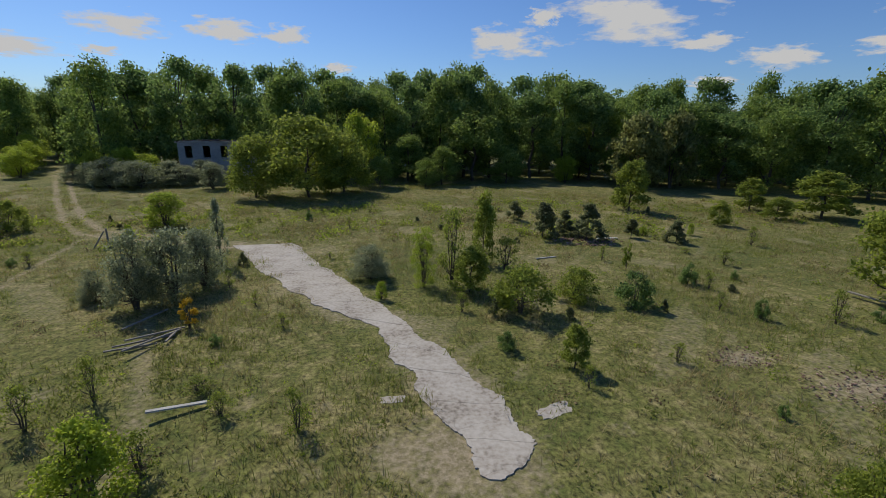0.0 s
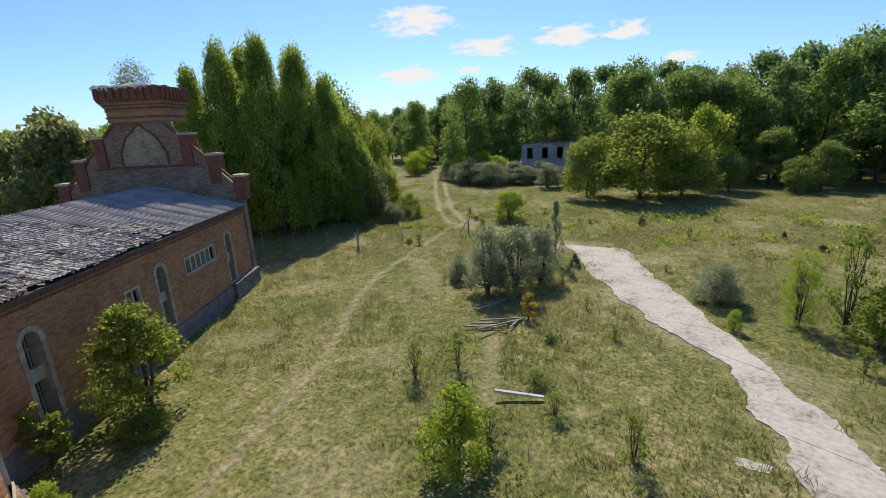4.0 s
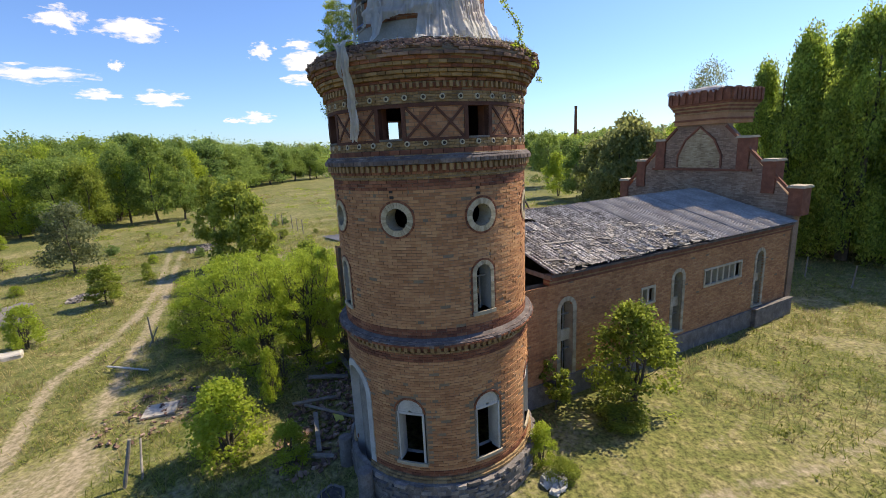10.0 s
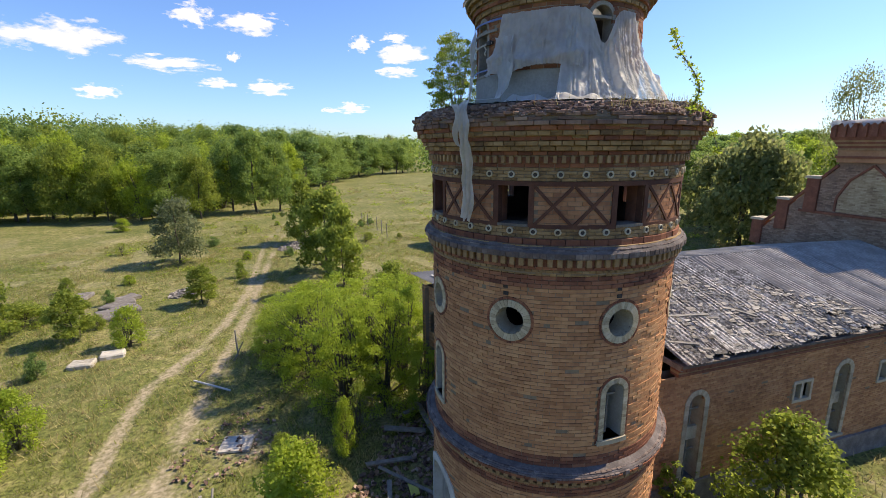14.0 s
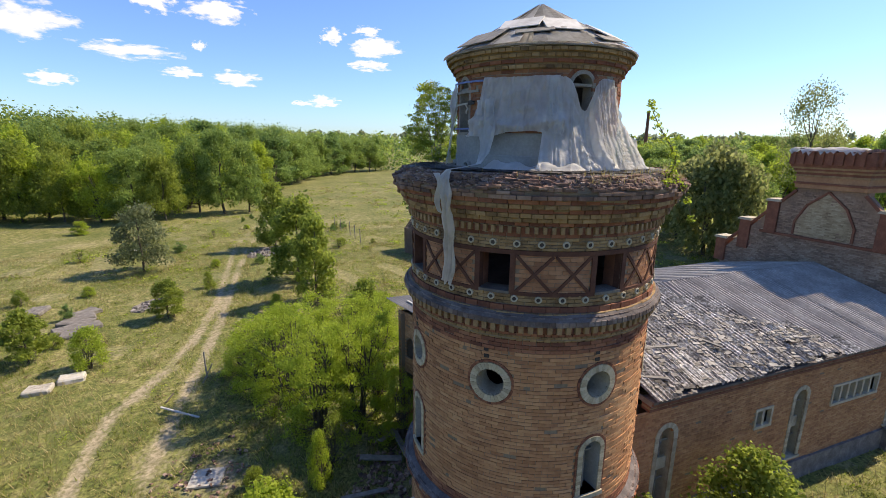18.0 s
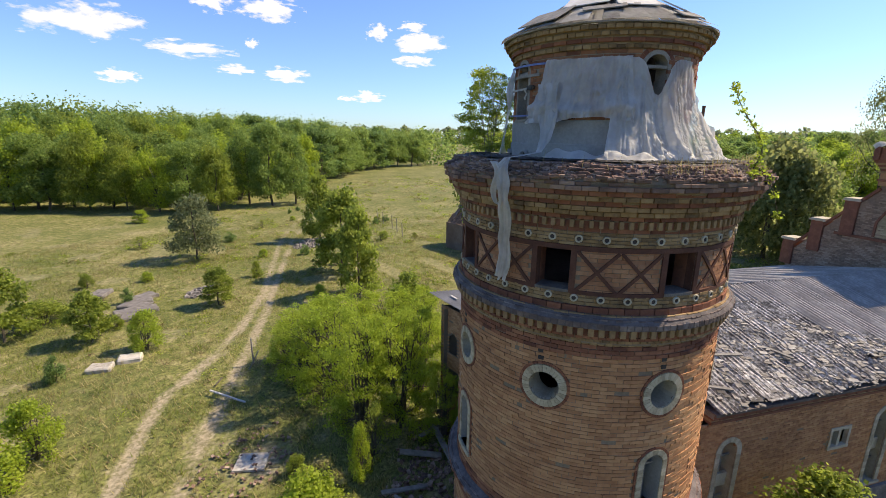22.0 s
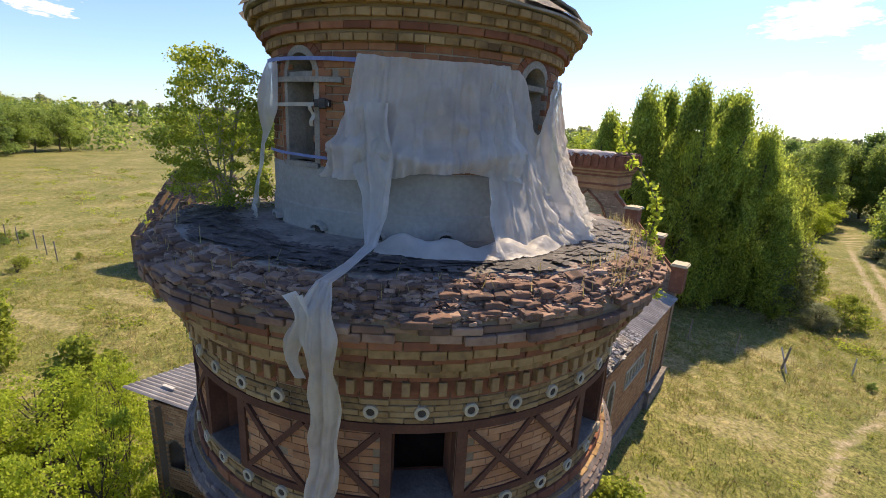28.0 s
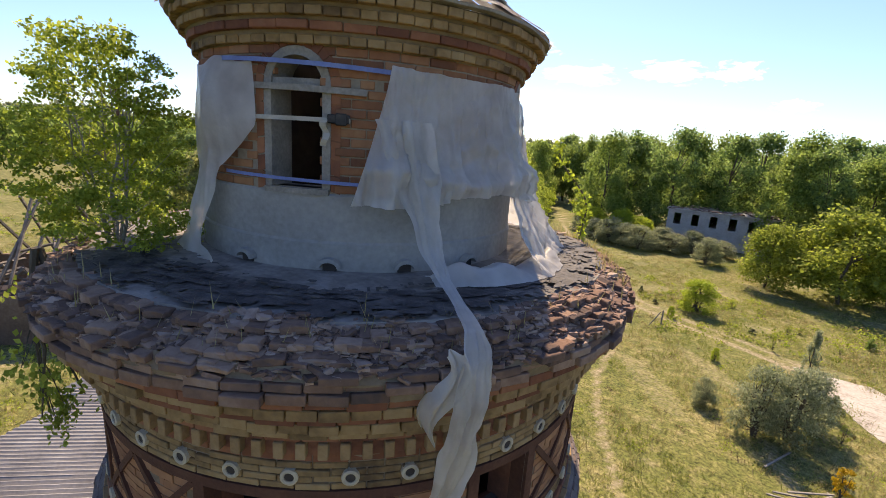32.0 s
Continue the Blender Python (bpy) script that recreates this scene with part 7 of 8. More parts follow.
# meadow round the concrete strip
MEADOW = (
    ("greybush", 4.5, 22.3, 4.1, 1.36), ("greybush", 5.8, 23.3, 3.9, 1.5), ("greybush", 6.6, 25.4, 3.3, 1.38), ("greybush", 2.0, 23.6, 1.7, 0.8), ("poplar", 6.4, 29.4, 4.3, 0.63),
    ("brightbush", -1.5, 41.5, 3.1, 1.9), ("yellowbush", 7.8, 19.7, 1.5, 0.45), ("brightbush", 9.2, 9.3, 2.7, 1.1), ("sparse", 9.6, 10.7, 1.3, 0.65), ("sparse", 13.5, 11.7, 1.6, 0.48),
    ("sparse", 11.0, 12.9, 0.9, 0.53), ("greybush", 15.8, 25.3, 2.2, 1.34), ("robinia", 18.8, 23.6, 3.6, 0.84), ("sparse", 20.4, 23.6, 4.8, 0.9), ("young", 23.2, 27.5, 5.0, 0.92),
    ("young", 21.2, 22.4, 2.7, 1.16), ("sparse", 24.3, 26.0, 2.2, 1.12), ("bush", 23.1, 19.4, 2.4, 1.7), ("bush", 26.6, 20.6, 1.8, 1.24), ("darkbush", 29.1, 19.3, 1.9, 0.99),
    ("darkbush", 34.2, 21.9, 1.3, 0.59), ("young", 23.4, 14.0, 1.9, 0.6), ("bush", 27.0, 6.0, 2.0, 1.05), ("pine", 29.8, 33.4, 3.0, 1.57), ("pine", 33.3, 32.7, 2.9, 1.6),
    ("pine", 29.5, 39.9, 1.9, 1.2), ("pine", 37.2, 32.7, 1.6, 0.88), ("pine", 39.8, 30.7, 1.8, 1.05), ("pine", 32.0, 34.3, 2.1, 1.12), ("young", 43.8, 43.9, 5.7, 2.07),
    ("sparse", 45.5, 29.4, 1.6, 0.55), ("sapling", 32.0, 24.8, 2.1, 0.34), ("sparse", 37.6, 16.0, 1.8, 0.54), ("young", 42.9, 17.5, 6.6, 2.14), ("limetree", 45.9, 16.2, 14.9, 2.12),
    ("bush", 40.5, 14.7, 0.8, 0.57), ("young", 61.7, 38.0, 5.0, 3.05), ("young", 57.6, 42.7, 3.8, 1.81), ("young", 56.4, 38.1, 2.4, 1.57), ("sparse", 5.5, 13.0, 1.6, 0.59),
    ("sparse", 6.7, 14.3, 1.7, 0.51), ("sparse", 9.9, 14.4, 0.6, 0.68), ("sparse", 27.7, 13.9, 0.9, 0.4), ("darkbush", 28.8, 10.2, 0.5, 0.2), ("sparse", 39.4, 25.1, 1.1, 0.58),
    ("young", 48.4, 36.4, 2.4, 1.07),
)
for sort, x, y, h, s in MEADOW:
    plant(sort, x, y, h, s)
rs_ = random.Random(31)
for i in range(70):
    x, y = rs_.uniform(-8, 46), rs_.uniform(6, 46)
    if worn_at(np.array(x), np.array(y)) > 0.35 or bool(on_concrete(np.array(x), np.array(y))) or (x < 8 and y < 22) or (abs(x - 19) < 4 and y < 12):
        continue
    plant(rs_.choice(("sparse", "sparse", "darkbush", "pine", "brightbush")), x, y, rs_.uniform(0.4, 1.1), rs_.uniform(0.25, 0.5))
for i in range(36):
    x, y = rs_.uniform(-60, -4), rs_.uniform(-45, -17)
    if worn_at(np.array(x), np.array(y)) < 0.3:
        plant(rs_.choice(("sparse", "darkbush", "bush", "brightbush")), x, y, rs_.uniform(0.5, 1.5), rs_.uniform(0.3, 0.8))
# edge of the wood, thujas by the gable, wall foot, thicket and rough field
WOOD_EDGE = (
    ("limetree", 2.6, 56.8, 7.3, 3.52), ("limetree", 8.9, 56.2, 9.7, 5.94), ("limetree", 12.9, 59.7, 8.0, 3.98), ("farbright", 15.2, 68.2, 10.6, 3.61), ("oak", 22.3, 70.8, 7.2, 3.55),
    ("oak", 27.0, 66.7, 5.9, 2.56), ("oak", 32.8, 71.5, 11.9, 5.85), ("oak", 37.3, 67.6, 5.6, 2.99), ("oak", 47.4, 79.7, 9.0, 3.97), ("limetree", 51.7, 72.6, 9.0, 4.27),
    ("farbright", 46.7, 66.9, 4.6, 2.12), ("farwillow", 54.5, 60.9, 10.8, 4.33), ("farwillow", 60.6, 60.6, 11.4, 3.92), ("oak", 71.2, 62.0, 10.1, 3.57), ("oak", 80.8, 64.7, 8.5, 3.52),
    ("oak", 108.7, 85.7, 16.4, 8.26), ("limetree", 96.6, 58.8, 18.1, 7.78), ("oak", 86.6, 88.3, 13.3, 6.07), ("oak", 17.7, 63.8, 4.7, 2.13), ("oak", 24.3, 64.6, 4.2, 1.89),
    ("greybush", -13.7, 65.5, 3.8, 3.0), ("greybush", -18.4, 67.1, 4.2, 2.6), ("greybush", -9.7, 68.2, 2.9, 2.8), ("greybush", -4.4, 64.0, 3.6, 2.2), ("farbright", -38.8, 84.0, 5.6, 3.0), ("farbright", -36.2, 78.5, 4.6, 2.5), ("farbright", -42.5, 92.0, 6.4, 3.4),
    ("farbright", -32.0, 90.9, 6.0, 3.4), ("farbright", -27.0, 79.5, 5.0, 3.0), ("farbright", -23.0, 73.5, 4.6, 2.6), ("farbright", -18.6, 72.5, 5.2, 3.0), ("farbright", -14.6, 71.0, 4.4, 2.2), ("greybush", -21.6, 69.4, 3.2, 2.2), ("greybush", -16.0, 66.4, 3.6, 2.6), ("greybush", -11.6, 69.4, 3.4, 2.4), ("greybush", -7.2, 69.8, 3.4, 2.4), ("greybush", -3.4, 70.4, 2.6, 2.0), ("greybush", -25.6, 73.0, 2.8, 2.0), ("oak", -21.0, 40.9, 11.5, 3.39), ("oak", -49.3, 84.1, 13.8, 4.38),
)
TALL_WOOD = (
    ("darkoak", -40.0, 110.0, 16.5, 5.7), ("oak", -50.0, 112.0, 15.5, 5.4), ("darkoak", -31.0, 98.0, 17.0, 5.4), ("oak", -24.0, 97.0, 18.0, 5.4), ("oak", -24.0, 77.9, 17.7, 5.2), ("darkoak", -23.4, 88.1, 19.0, 5.8), ("darkoak", -13.8, 82.2, 19.1, 5.3),
    ("oak", -12.7, 92.1, 19.0, 5.9), ("darkoak", -5.9, 84.6, 18.3, 5.3), ("darkoak", -2.7, 94.6, 19.5, 5.9), ("oak", 3.0, 86.4, 18.9, 5.4), ("darkoak", 8.0, 96.0, 19.3, 6.0),
    ("darkoak", 12.6, 87.3, 17.5, 5.4), ("oak", 17.1, 96.3, 18.0, 6.0), ("darkoak", 22.3, 87.1, 18.0, 5.4), ("darkoak", 28.9, 95.4, 20.2, 6.0), ("oak", 32.0, 85.8, 19.4, 5.4),
    ("darkoak", 38.9, 93.5, 20.6, 6.0), ("darkoak", 44.2, 82.6, 17.6, 5.4), ("oak", 52.6, 89.0, 19.3, 6.0), ("darkoak", 54.0, 78.6, 16.7, 5.4), ("darkoak", 63.1, 84.0, 16.3, 5.9),
    ("oak", 63.2, 73.4, 16.3, 5.4), ("darkoak", 72.4, 78.0, 14.6, 5.9), ("darkoak", 71.7, 67.3, 13.0, 5.3), ("oak", 82.8, 69.4, 14.4, 5.8), ("darkoak", 81.1, 58.2, 15.7, 5.2),
    ("darkoak", 91.7, 59.6, 16.7, 5.7), ("oak", 88.4, 48.9, 18.2, 5.1), 
    ("oak", 2.8, 77.3, 16.3, 4.6), ("darkoak", 6.4, 77.8, 16.6, 4.6), ("oak", 11.6, 78.2, 16.1, 4.6), ("darkoak", 15.0, 78.3, 15.3, 4.6), ("oak", 19.0, 78.3, 15.1, 4.7),
    ("darkoak", 23.7, 77.9, 15.8, 4.7), ("oak", 28.5, 77.3, 16.9, 4.7), ("darkoak", 32.4, 76.6, 17.2, 4.7), ("oak", 36.6, 75.5, 17.2, 4.6), ("darkoak", 43.3, 73.4, 15.5, 4.6),
    ("oak", 47.7, 71.6, 16.2, 4.6), ("darkoak", 52.0, 69.5, 14.8, 4.6), ("oak", 56.1, 67.2, 13.8, 4.6), ("darkoak", 60.1, 64.7, 14.5, 4.6), ("oak", 63.5, 62.2, 12.5, 4.6),
    ("darkoak", 67.5, 59.0, 11.6, 4.5), ("oak", 71.8, 55.0, 12.5, 4.5), ("darkoak", 75.7, 50.7, 14.1, 4.5), ("oak", 78.8, 46.9, 14.4, 4.4), ("darkoak", 82.0, 42.2, 16.4, 4.4),
)
BY_GABLE = (
    ("thuja", -27.3, 27.3, 16.0, 3.6), ("thuja", -24.3, 28.6, 17.8, 4.0), ("thuja", -21.2, 30.4, 18.3, 4.0), ("thuja", -20.0, 33.4, 17.6, 3.8), ("thuja", -18.8, 36.0, 15.0, 3.6),
    ("thuja", -18.1, 38.2, 11.0, 3.0), ("thuja", -25.4, 32.0, 18.0, 4.0), ("thuja", -23.0, 36.0, 18.0, 4.0), ("limetree", -20.8, 42.4, 12.6, 3.2), ("limetree", -22.5, 46.5, 11.0, 3.2), ("limetree", -19.6, 40.4, 9.4, 2.4), 
    ("bigpine", -17.0, 39.0, 6.4, 2.6), ("limetree", -18.0, 43.6, 5.0, 2.0), ("sapling", -14.8, 35.0, 2.4, 0.8), ("bush", -12.8, 40.3, 2.5, 1.7), ("oak", -26.0, 44.0, 16.5, 4.2), 
    ("greybush", -13.1, 37.9, 2.0, 1.4),
)
BY_WALL = (
    ("maple", -2.0, 7.1, 4.3, 1.62), ("sapling", -1.9, 4.2, 2.2, 0.69), ("brightbush", 1.1, 3.1, 1.5, 0.55), ("bush", -0.9, 6.3, 0.7, 1.0), ("bush", 1.7, 3.6, 0.6, 0.59),
)
WEST = (
    ("robinia", -5.7, -8.2, 5.6, 1.85), ("robinia", -6.4, -6.7, 5.6, 1.80), ("robinia", -7.4, -10.6, 5.3, 2.06), ("robinia", -8.6, -12.7, 4.2, 1.88), ("robinia", -7.9, -6.3, 5.6, 1.52),
    ("robinia", -10.2, -14.7, 2.4, 1.42), ("robinia", -10.6, -10.8, 4.8, 2.24), ("robinia", -11.6, -9.2, 4.7, 2.26), ("robinia", -11.0, -13.1, 3.9, 1.96), ("robinia", -11.9, -7.3, 4.7, 1.50),
    ("young", -26.8, -19.4, 8.4, 2.84), ("young", -39.0, -28.4, 8.3, 2.34), ("young", -21.9, -15.5, 7.3, 2.05), ("bigpine", -27.2, -35.9, 6.8, 2.81), ("young", -16.8, -24.7, 3.1, 1.29),
    ("young", -8.0, -32.8, 5.0, 1.83), ("young", -9.4, -27.7, 3.5, 1.33), ("brightbush", -9.4, -23.6, 2.6, 1.02), ("brightbush", 1.4, -19.7, 2.9, 1.55), ("brightbush", -0.7, -19.8, 2.7, 1.04),
    ("brightbush", 0.3, -7.2, 2.9, 1.41), ("sparse", -4.0, -7.0, 2.7, 0.67), ("brightbush", -2.8, -7.0, 2.6, 0.47), ("brightbush", -41.2, -57.8, 2.0, 1.19), ("young", -15.2, -9.0, 4.6, 1.7),
    ("bush", -10.6, -33.3, 1.7, 1.77), ("sparse", 3.0, -18.7, 1.8, 0.97), ("sparse", 2.2, -17.9, 1.3, 0.73), ("bush", -2.5, -9.5, 0.9, 0.45), ("robinia", -5.9, -4.6, 3.4, 1.16),
    ("brightbush", 0.9, -4.9, 1.7, 0.69),
)
WEST_WOOD = (
    ("farbright", -43.7, -85.7, 12.5, 4.25), ("oak", -45.4, -80.6, 10.5, 3.74), ("limetree", -48.1, -75.5, 12.7, 4.08), ("limetree", -49.6, -69.5, 11.1, 3.96), ("farbright", -50.1, -63.5, 11.3, 3.81),
    ("oak", -51.7, -59.1, 11.8, 3.94), ("limetree", -53.4, -54.9, 10.6, 3.52), ("limetree", -42.5, -94.3, 12.9, 4.5), ("farbright", -64.2, -99.3, 14.6, 5.26), ("oak", -64.2, -81.7, 13.0, 4.76),
    ("limetree", -64.5, -67.6, 12.2, 4.4), ("oak", -62.7, -55.8, 14.3, 4.05), ("oak", -61.8, -50.3, 15.1, 4.38), ("oak", -65.3, -47.8, 13.2, 3.58), ("oak", -174.6, -100.6, 12.4, 6.01),
    ("oak", -165.2, -83.3, 11.1, 5.14), ("oak", -175.1, -80.5, 9.8, 4.02), ("limetree", -103.0, -67.2, 9.8, 3.78), ("oak", -464.7, -183.4, 22.3, 13.39), ("limetree", -375.9, -134.8, 16.2, 8.09),
    ("farbright", -347.1, -145.0, 13.5, 7.62), ("oak", -359.3, -117.7, 17.1, 8.54),
)
NORTHWEST = (
    ("farwillow", -45.3, 22.5, 13.4, 4.84), ("bare", -66.3, 43.7, 22.3, 4.73), ("oak", -69.0, 23.9, 11.0, 5.15), ("oak", -95.1, 22.7, 13.2, 5.01), ("farwillow", -53.8, 22.4, 11.2, 4.86),
    ("oak", -47.6, 27.6, 9.9, 3.96), ("farbright", -103.8, 34.0, 6.1, 2.89), ("farbright", -75.0, 20.6, 8.8, 3.01), ("oak", -55.2, 43.0, 12.6, 4.70), ("farwillow", -42.5, 24.2, 11.8, 3.60),
)
for sort, x, y, h, s in WOOD_EDGE + TALL_WOOD + BY_GABLE + BY_WALL + WEST + WEST_WOOD + NORTHWEST:
    plant(sort, x, y, h, s, "row of thujas" if sort == "thuja" else "")
# woods: belts of trees round the clearing
rng = random.Random(77)


def belt(points, depth, rows, step, sorts, h0, h1, spread):
    for (ax, ay), (bx, by) in zip(points, points[1:]):
        ln = math.hypot(bx - ax, by - ay)
        ux, uy = (bx - ax) / ln, (by - ay) / ln
        for r in range(rows):
            q = 0.0
            while q < ln:
                x, y = ax + ux * q, ay + uy * q
                d = depth * r / max(1, rows - 1) + rng.uniform(-1.5, 1.5)
                plant(rng.choice(sorts), x - uy * d + rng.uniform(-1, 1), y + ux * d + rng.uniform(-1, 1), rng.uniform(h0, h1) * (1 + 0.08 * r), spread * rng.uniform(0.8, 1.2))
                q += step * rng.uniform(0.8, 1.25)


belt([(98, 10), (96, 56)], -10, 2, 7.0, ["oak", "darkoak", "farbright"], 12.0, 17.0, 5.0)
belt([(112, 62), (62, 96), (20, 108), (-24, 102)], -10, 1, 7.0, ["darkoak", "oak"], 16.0, 19.0, 5.0)
belt([(-47, 96), (-76, 126)], -12, 2, 7.5, ["darkoak", "oak"], 13.0, 17.0, 4.6)
belt([(-52, 84), (-78, 72), (-104, 62)], -12, 2, 9.0, ["oak", "farbright", "darkoak"], 9.0, 13.0, 4.6)
belt([(-110, 84), (-190, 60), (-215, 26), (-205, -14)], -24, 3, 10.5, ["oak", "oak", "farbright", "darkoak"], 12.0, 16.0, 6.0)
belt([(-190, -62), (-150, -72), (-112, -66), (-92, -64)], -16, 2, 8.5, ["oak", "darkoak", "oak"], 13.0, 17.0, 6.0)
belt([(-90, -62), (-66, -62), (-54, -66), (-48, -84), (-38, -100), (-20, -104)], -20, 3, 6.5, ["limetree", "oak", "farbright", "oak"], 11.0, 14.0, 4.4)
belt([(-130, -96), (-84, -112), (-30, -124)], -14, 2, 9.0, ["oak", "farbright", "oak"], 16.0, 19.0, 5.6)
belt([(60, -40), (84, 10)], -10, 1, 11.0, ["oak", "darkoak"], 9.0, 12.0, 5.0)
belt([(-84, 50), (-120, 40), (-150, 44), (-192, 36)], -14, 3, 8.0, ["oak", "darkoak", "oak", "farbright"], 10.0, 13.0, 4.8)
for sort, x, y, h, s in (("young", -30.0, 6.0, 2.5, 1.2), ("bush", -36.0, -4.5, 1.4, 1.2), ("bush", -32.0, -8.0, 1.6, 1.3), ("oak", -70.0, 30.0, 10.0, 4.5), ("farwillow", -62.0, 26.0, 11.0, 4.6)):
    plant(sort, x, y, h, s)
# birch and creeper growing on the tower
birch = make_tree("birch_sapling", 2.0, 0.85, LEAF["birch"], 19000, 0.0175, 5, 0.03, 110, "open", 0.0, 7, BARK_PALE, limbs=14, girth=0.006)
tagged(birch, "young birch growing out of the broken tower rim", "tree")
birch.matrix_basis = pose(*at(-109, 2.55, 12.18))
weed = make_tree("hanging_birch", 1.9, 0.55, LEAF["mid"], 900, 0.032, 6, 0.05, 18, "column", 0.0, 3, limbs=5)
tagged(weed, "leafy shoots hanging down from the tower rim", "bush")
weed.matrix_basis = pose(*at(-112, 3.15, 12.109), 180, 0, 0)
rr = np.random.default_rng(55)
bm = bmesh.new()
pts = [at(52 + 1.5 * math.sin(i * 0.9), 3.0 + 0.16 * math.sin(i * 0.5) - 0.03 * i, 12.145 + 0.135 * i) for i in range(11)]
tube(bm, pts, [0.016 - 0.001 * i for i in range(11)], 5)
pts2 = [at(52 + 2.2 * i, 3.02 + 0.09 * i, 12.18 - 0.05 * i * i) for i in range(5)]
tube(bm, pts2, [0.012, 0.01, 0.008, 0.006, 0.004], 5)
creeper = empty("creeper", None, "yellow-green creeper climbing up beside the drum", "climbing plant")
part("stem", bm, M_BARK, creeper)
cs = np.array([tuple(p) for p in pts] + [tuple(p) for p in pts2] + [tuple(at(46 + i, 3.1, 12.05)) for i in range(5)])
me = leaf_mesh("leaves", cs, np.full((len(cs), 3), 0.085), 620, 0.028, LEAF["bright"], rr)
ob = new("leaves", me)
ob.parent = creeper
# grass and weeds along the rim
verts, faces = [], []
for i in range(700):
    a, r = rr.uniform(15, 75) if rr.random() < 0.75 else rr.uniform(-100, 100), rr.uniform(2.8, 3.1)
    p = at(a, r, 12.036 + (3.1 - r) * 0.6)
    h = 0.06 + 0.16 * rr.random()
    d = Vector((rr.normal(), rr.normal(), 0)) * 0.05
    t = Vector((-d.y, d.x, 0)).normalized() * 0.006
    k = len(verts)
    verts += [p - t, p + t, p + d + Vector((0, 0, h))]
    faces.append((k, k + 1, k + 2))
tagged(raw("rim_grass", verts, faces, M_BLADE_D), "dry grass tufts along the tower rim", "grass", kind="stuff")

# ---- posts, planks, stones and debris ----
def pole(name, x, y, h, r, lean, heading, material, label, category="post", z=0.0):
    bm = bmesh.new()
    tube(bm, [(0, 0, -0.2), (0.01, 0, h * 0.5), (0, 0.01, h)], [r, r * 0.95, r * 0.85], 8)
    ob = tagged(finish(name, bm, material), label, category)
    ob.matrix_basis = pose(x, y, z) @ pose(0, 0, 0, 0, 0, heading) @ pose(0, 0, 0, lean, 0, 0)
    return ob


def plank(x, y, ln, w, heading, material, label, z=0.06, tilt=0.0, name="plank", category="plank"):
    bm = bmesh.new()
    box(bm, -ln / 2, -w / 2, -0.03, ln / 2, w / 2, 0.03, bevel=0.008)
    ob = tagged(finish(name, bm, material), label, category)
    ob.matrix_basis = pose(x, y, z + 0.5 * ln * abs(math.sin(radians(tilt))), 0, tilt, heading)
    return ob


pole("marker_post", -7.7, 31.6, 1.15, 0.045, 0, 0, M_WHITE, "white painted marker post in the meadow")
pole("fence_post", -3.0, 35.2, 1.3, 0.07, 4, 20, M_GREYWOOD, "dark wooden fence post with a leaning brace")
pole("fence_brace", -3.7, 34.7, 1.3, 0.05, 34, 130, M_GREYWOOD, "thin wooden brace leaning by a post")
for x, y in ((-17.2, 24.7), (-14.6, 25.7), (-11.9, 26.8), (-19.6, 23.6), (-22.0, 22.4)):
    pole("fence_post", x, y, 1.45, 0.045, random.Random(x).uniform(-5, 5), 0, M_GREYWOOD, "thin grey concrete fence post by the thujas")
pole("broken_post", -9.6, 27.9, 1.7, 0.07, 12, 60, M_GREYWOOD, "leaning broken post among weeds")
pole("broken_post", -9.2, 27.7, 1.6, 0.05, -38, 60, M_WHITE, "pale board leaning on a broken post")
pole("fence_post", -9.6, -16.5, 1.55, 0.05, 2, 0, M_GREYWOOD, "old fence post beside the track")
pole("fence_brace", -9.1, -16.4, 1.2, 0.035, 28, 200, M_GREYWOOD, "dark stick leaning at the fence post")
pole("fence_post", 1.7, -9.9, 1.6, 0.06, 14, 210, M_GREYWOOD, "leaning grey fence post beside the yard")
pole("fence_brace", 1.3, -9.6, 1.3, 0.04, 48, 300, M_GREYWOOD, "thin fallen brace by the fence post")
for x, y in ((-48.8, -22.5), (-46.3, -20.9), (-43.5, -19.2), (-50.5, -24.5), (-52.0, -26.0)):
    pole("fence_post", x, y, 1.9, 0.06, 2, 0, M_GREYWOOD, "far grey fence post in dry grass")
plank(-6.2, -15.5, 2.2, 0.10, 84, M_WHITE, "pale weathered board lying beside the track", 0.1, 4)
plank(-7.4, -17.0, 0.8, 0.07, 15, M_BARK, "dark stick lying beside the track")
plank(9.6, 13.3, 1.7, 0.14, 18, M_WHITE, "pale broken board lying in dry grass", 0.14, 5)
for x, y, ln, hd, tl in ((6.9, 18.3, 2.7, 62, 6), (6.5, 18.4, 2.2, 30, 3), (6.8, 18.8, 2.4, 48, 8), (6.2, 17.9, 1.8, 20, 2), (5.6, 20.7, 2.6, 70, 3), (7.4, 18.9, 1.5, 90, 3)):
    plank(x, y, ln, 0.09, hd, M_GREYWOOD, "grey weathered pole in a loose heap", 0.1, tl, "pole", "pole")
plank(42.4, 17.4, 3.4, 0.24, -72, M_GREYWOOD, "fallen grey log at the wood's edge", 0.16, 2, "log", "log")
plank(42.8, 15.2, 2.2, 0.2, -60, M_GREYWOOD, "fallen grey log at the wood's edge", 0.16, 2, "log", "log")
plank(-34.4, -42.4, 2.4, 0.2, 130, M_WHITE, "pale log lying in the rough field", 0.12, 4, "log", "log")
plank(27.9, 28.0, 1.6, 0.12, 10, M_WHITE, "pale board lying in the meadow")
plank(35.0, 32.6, 1.8, 0.3, 0, M_WHITE, "pale slab lying among small pines")


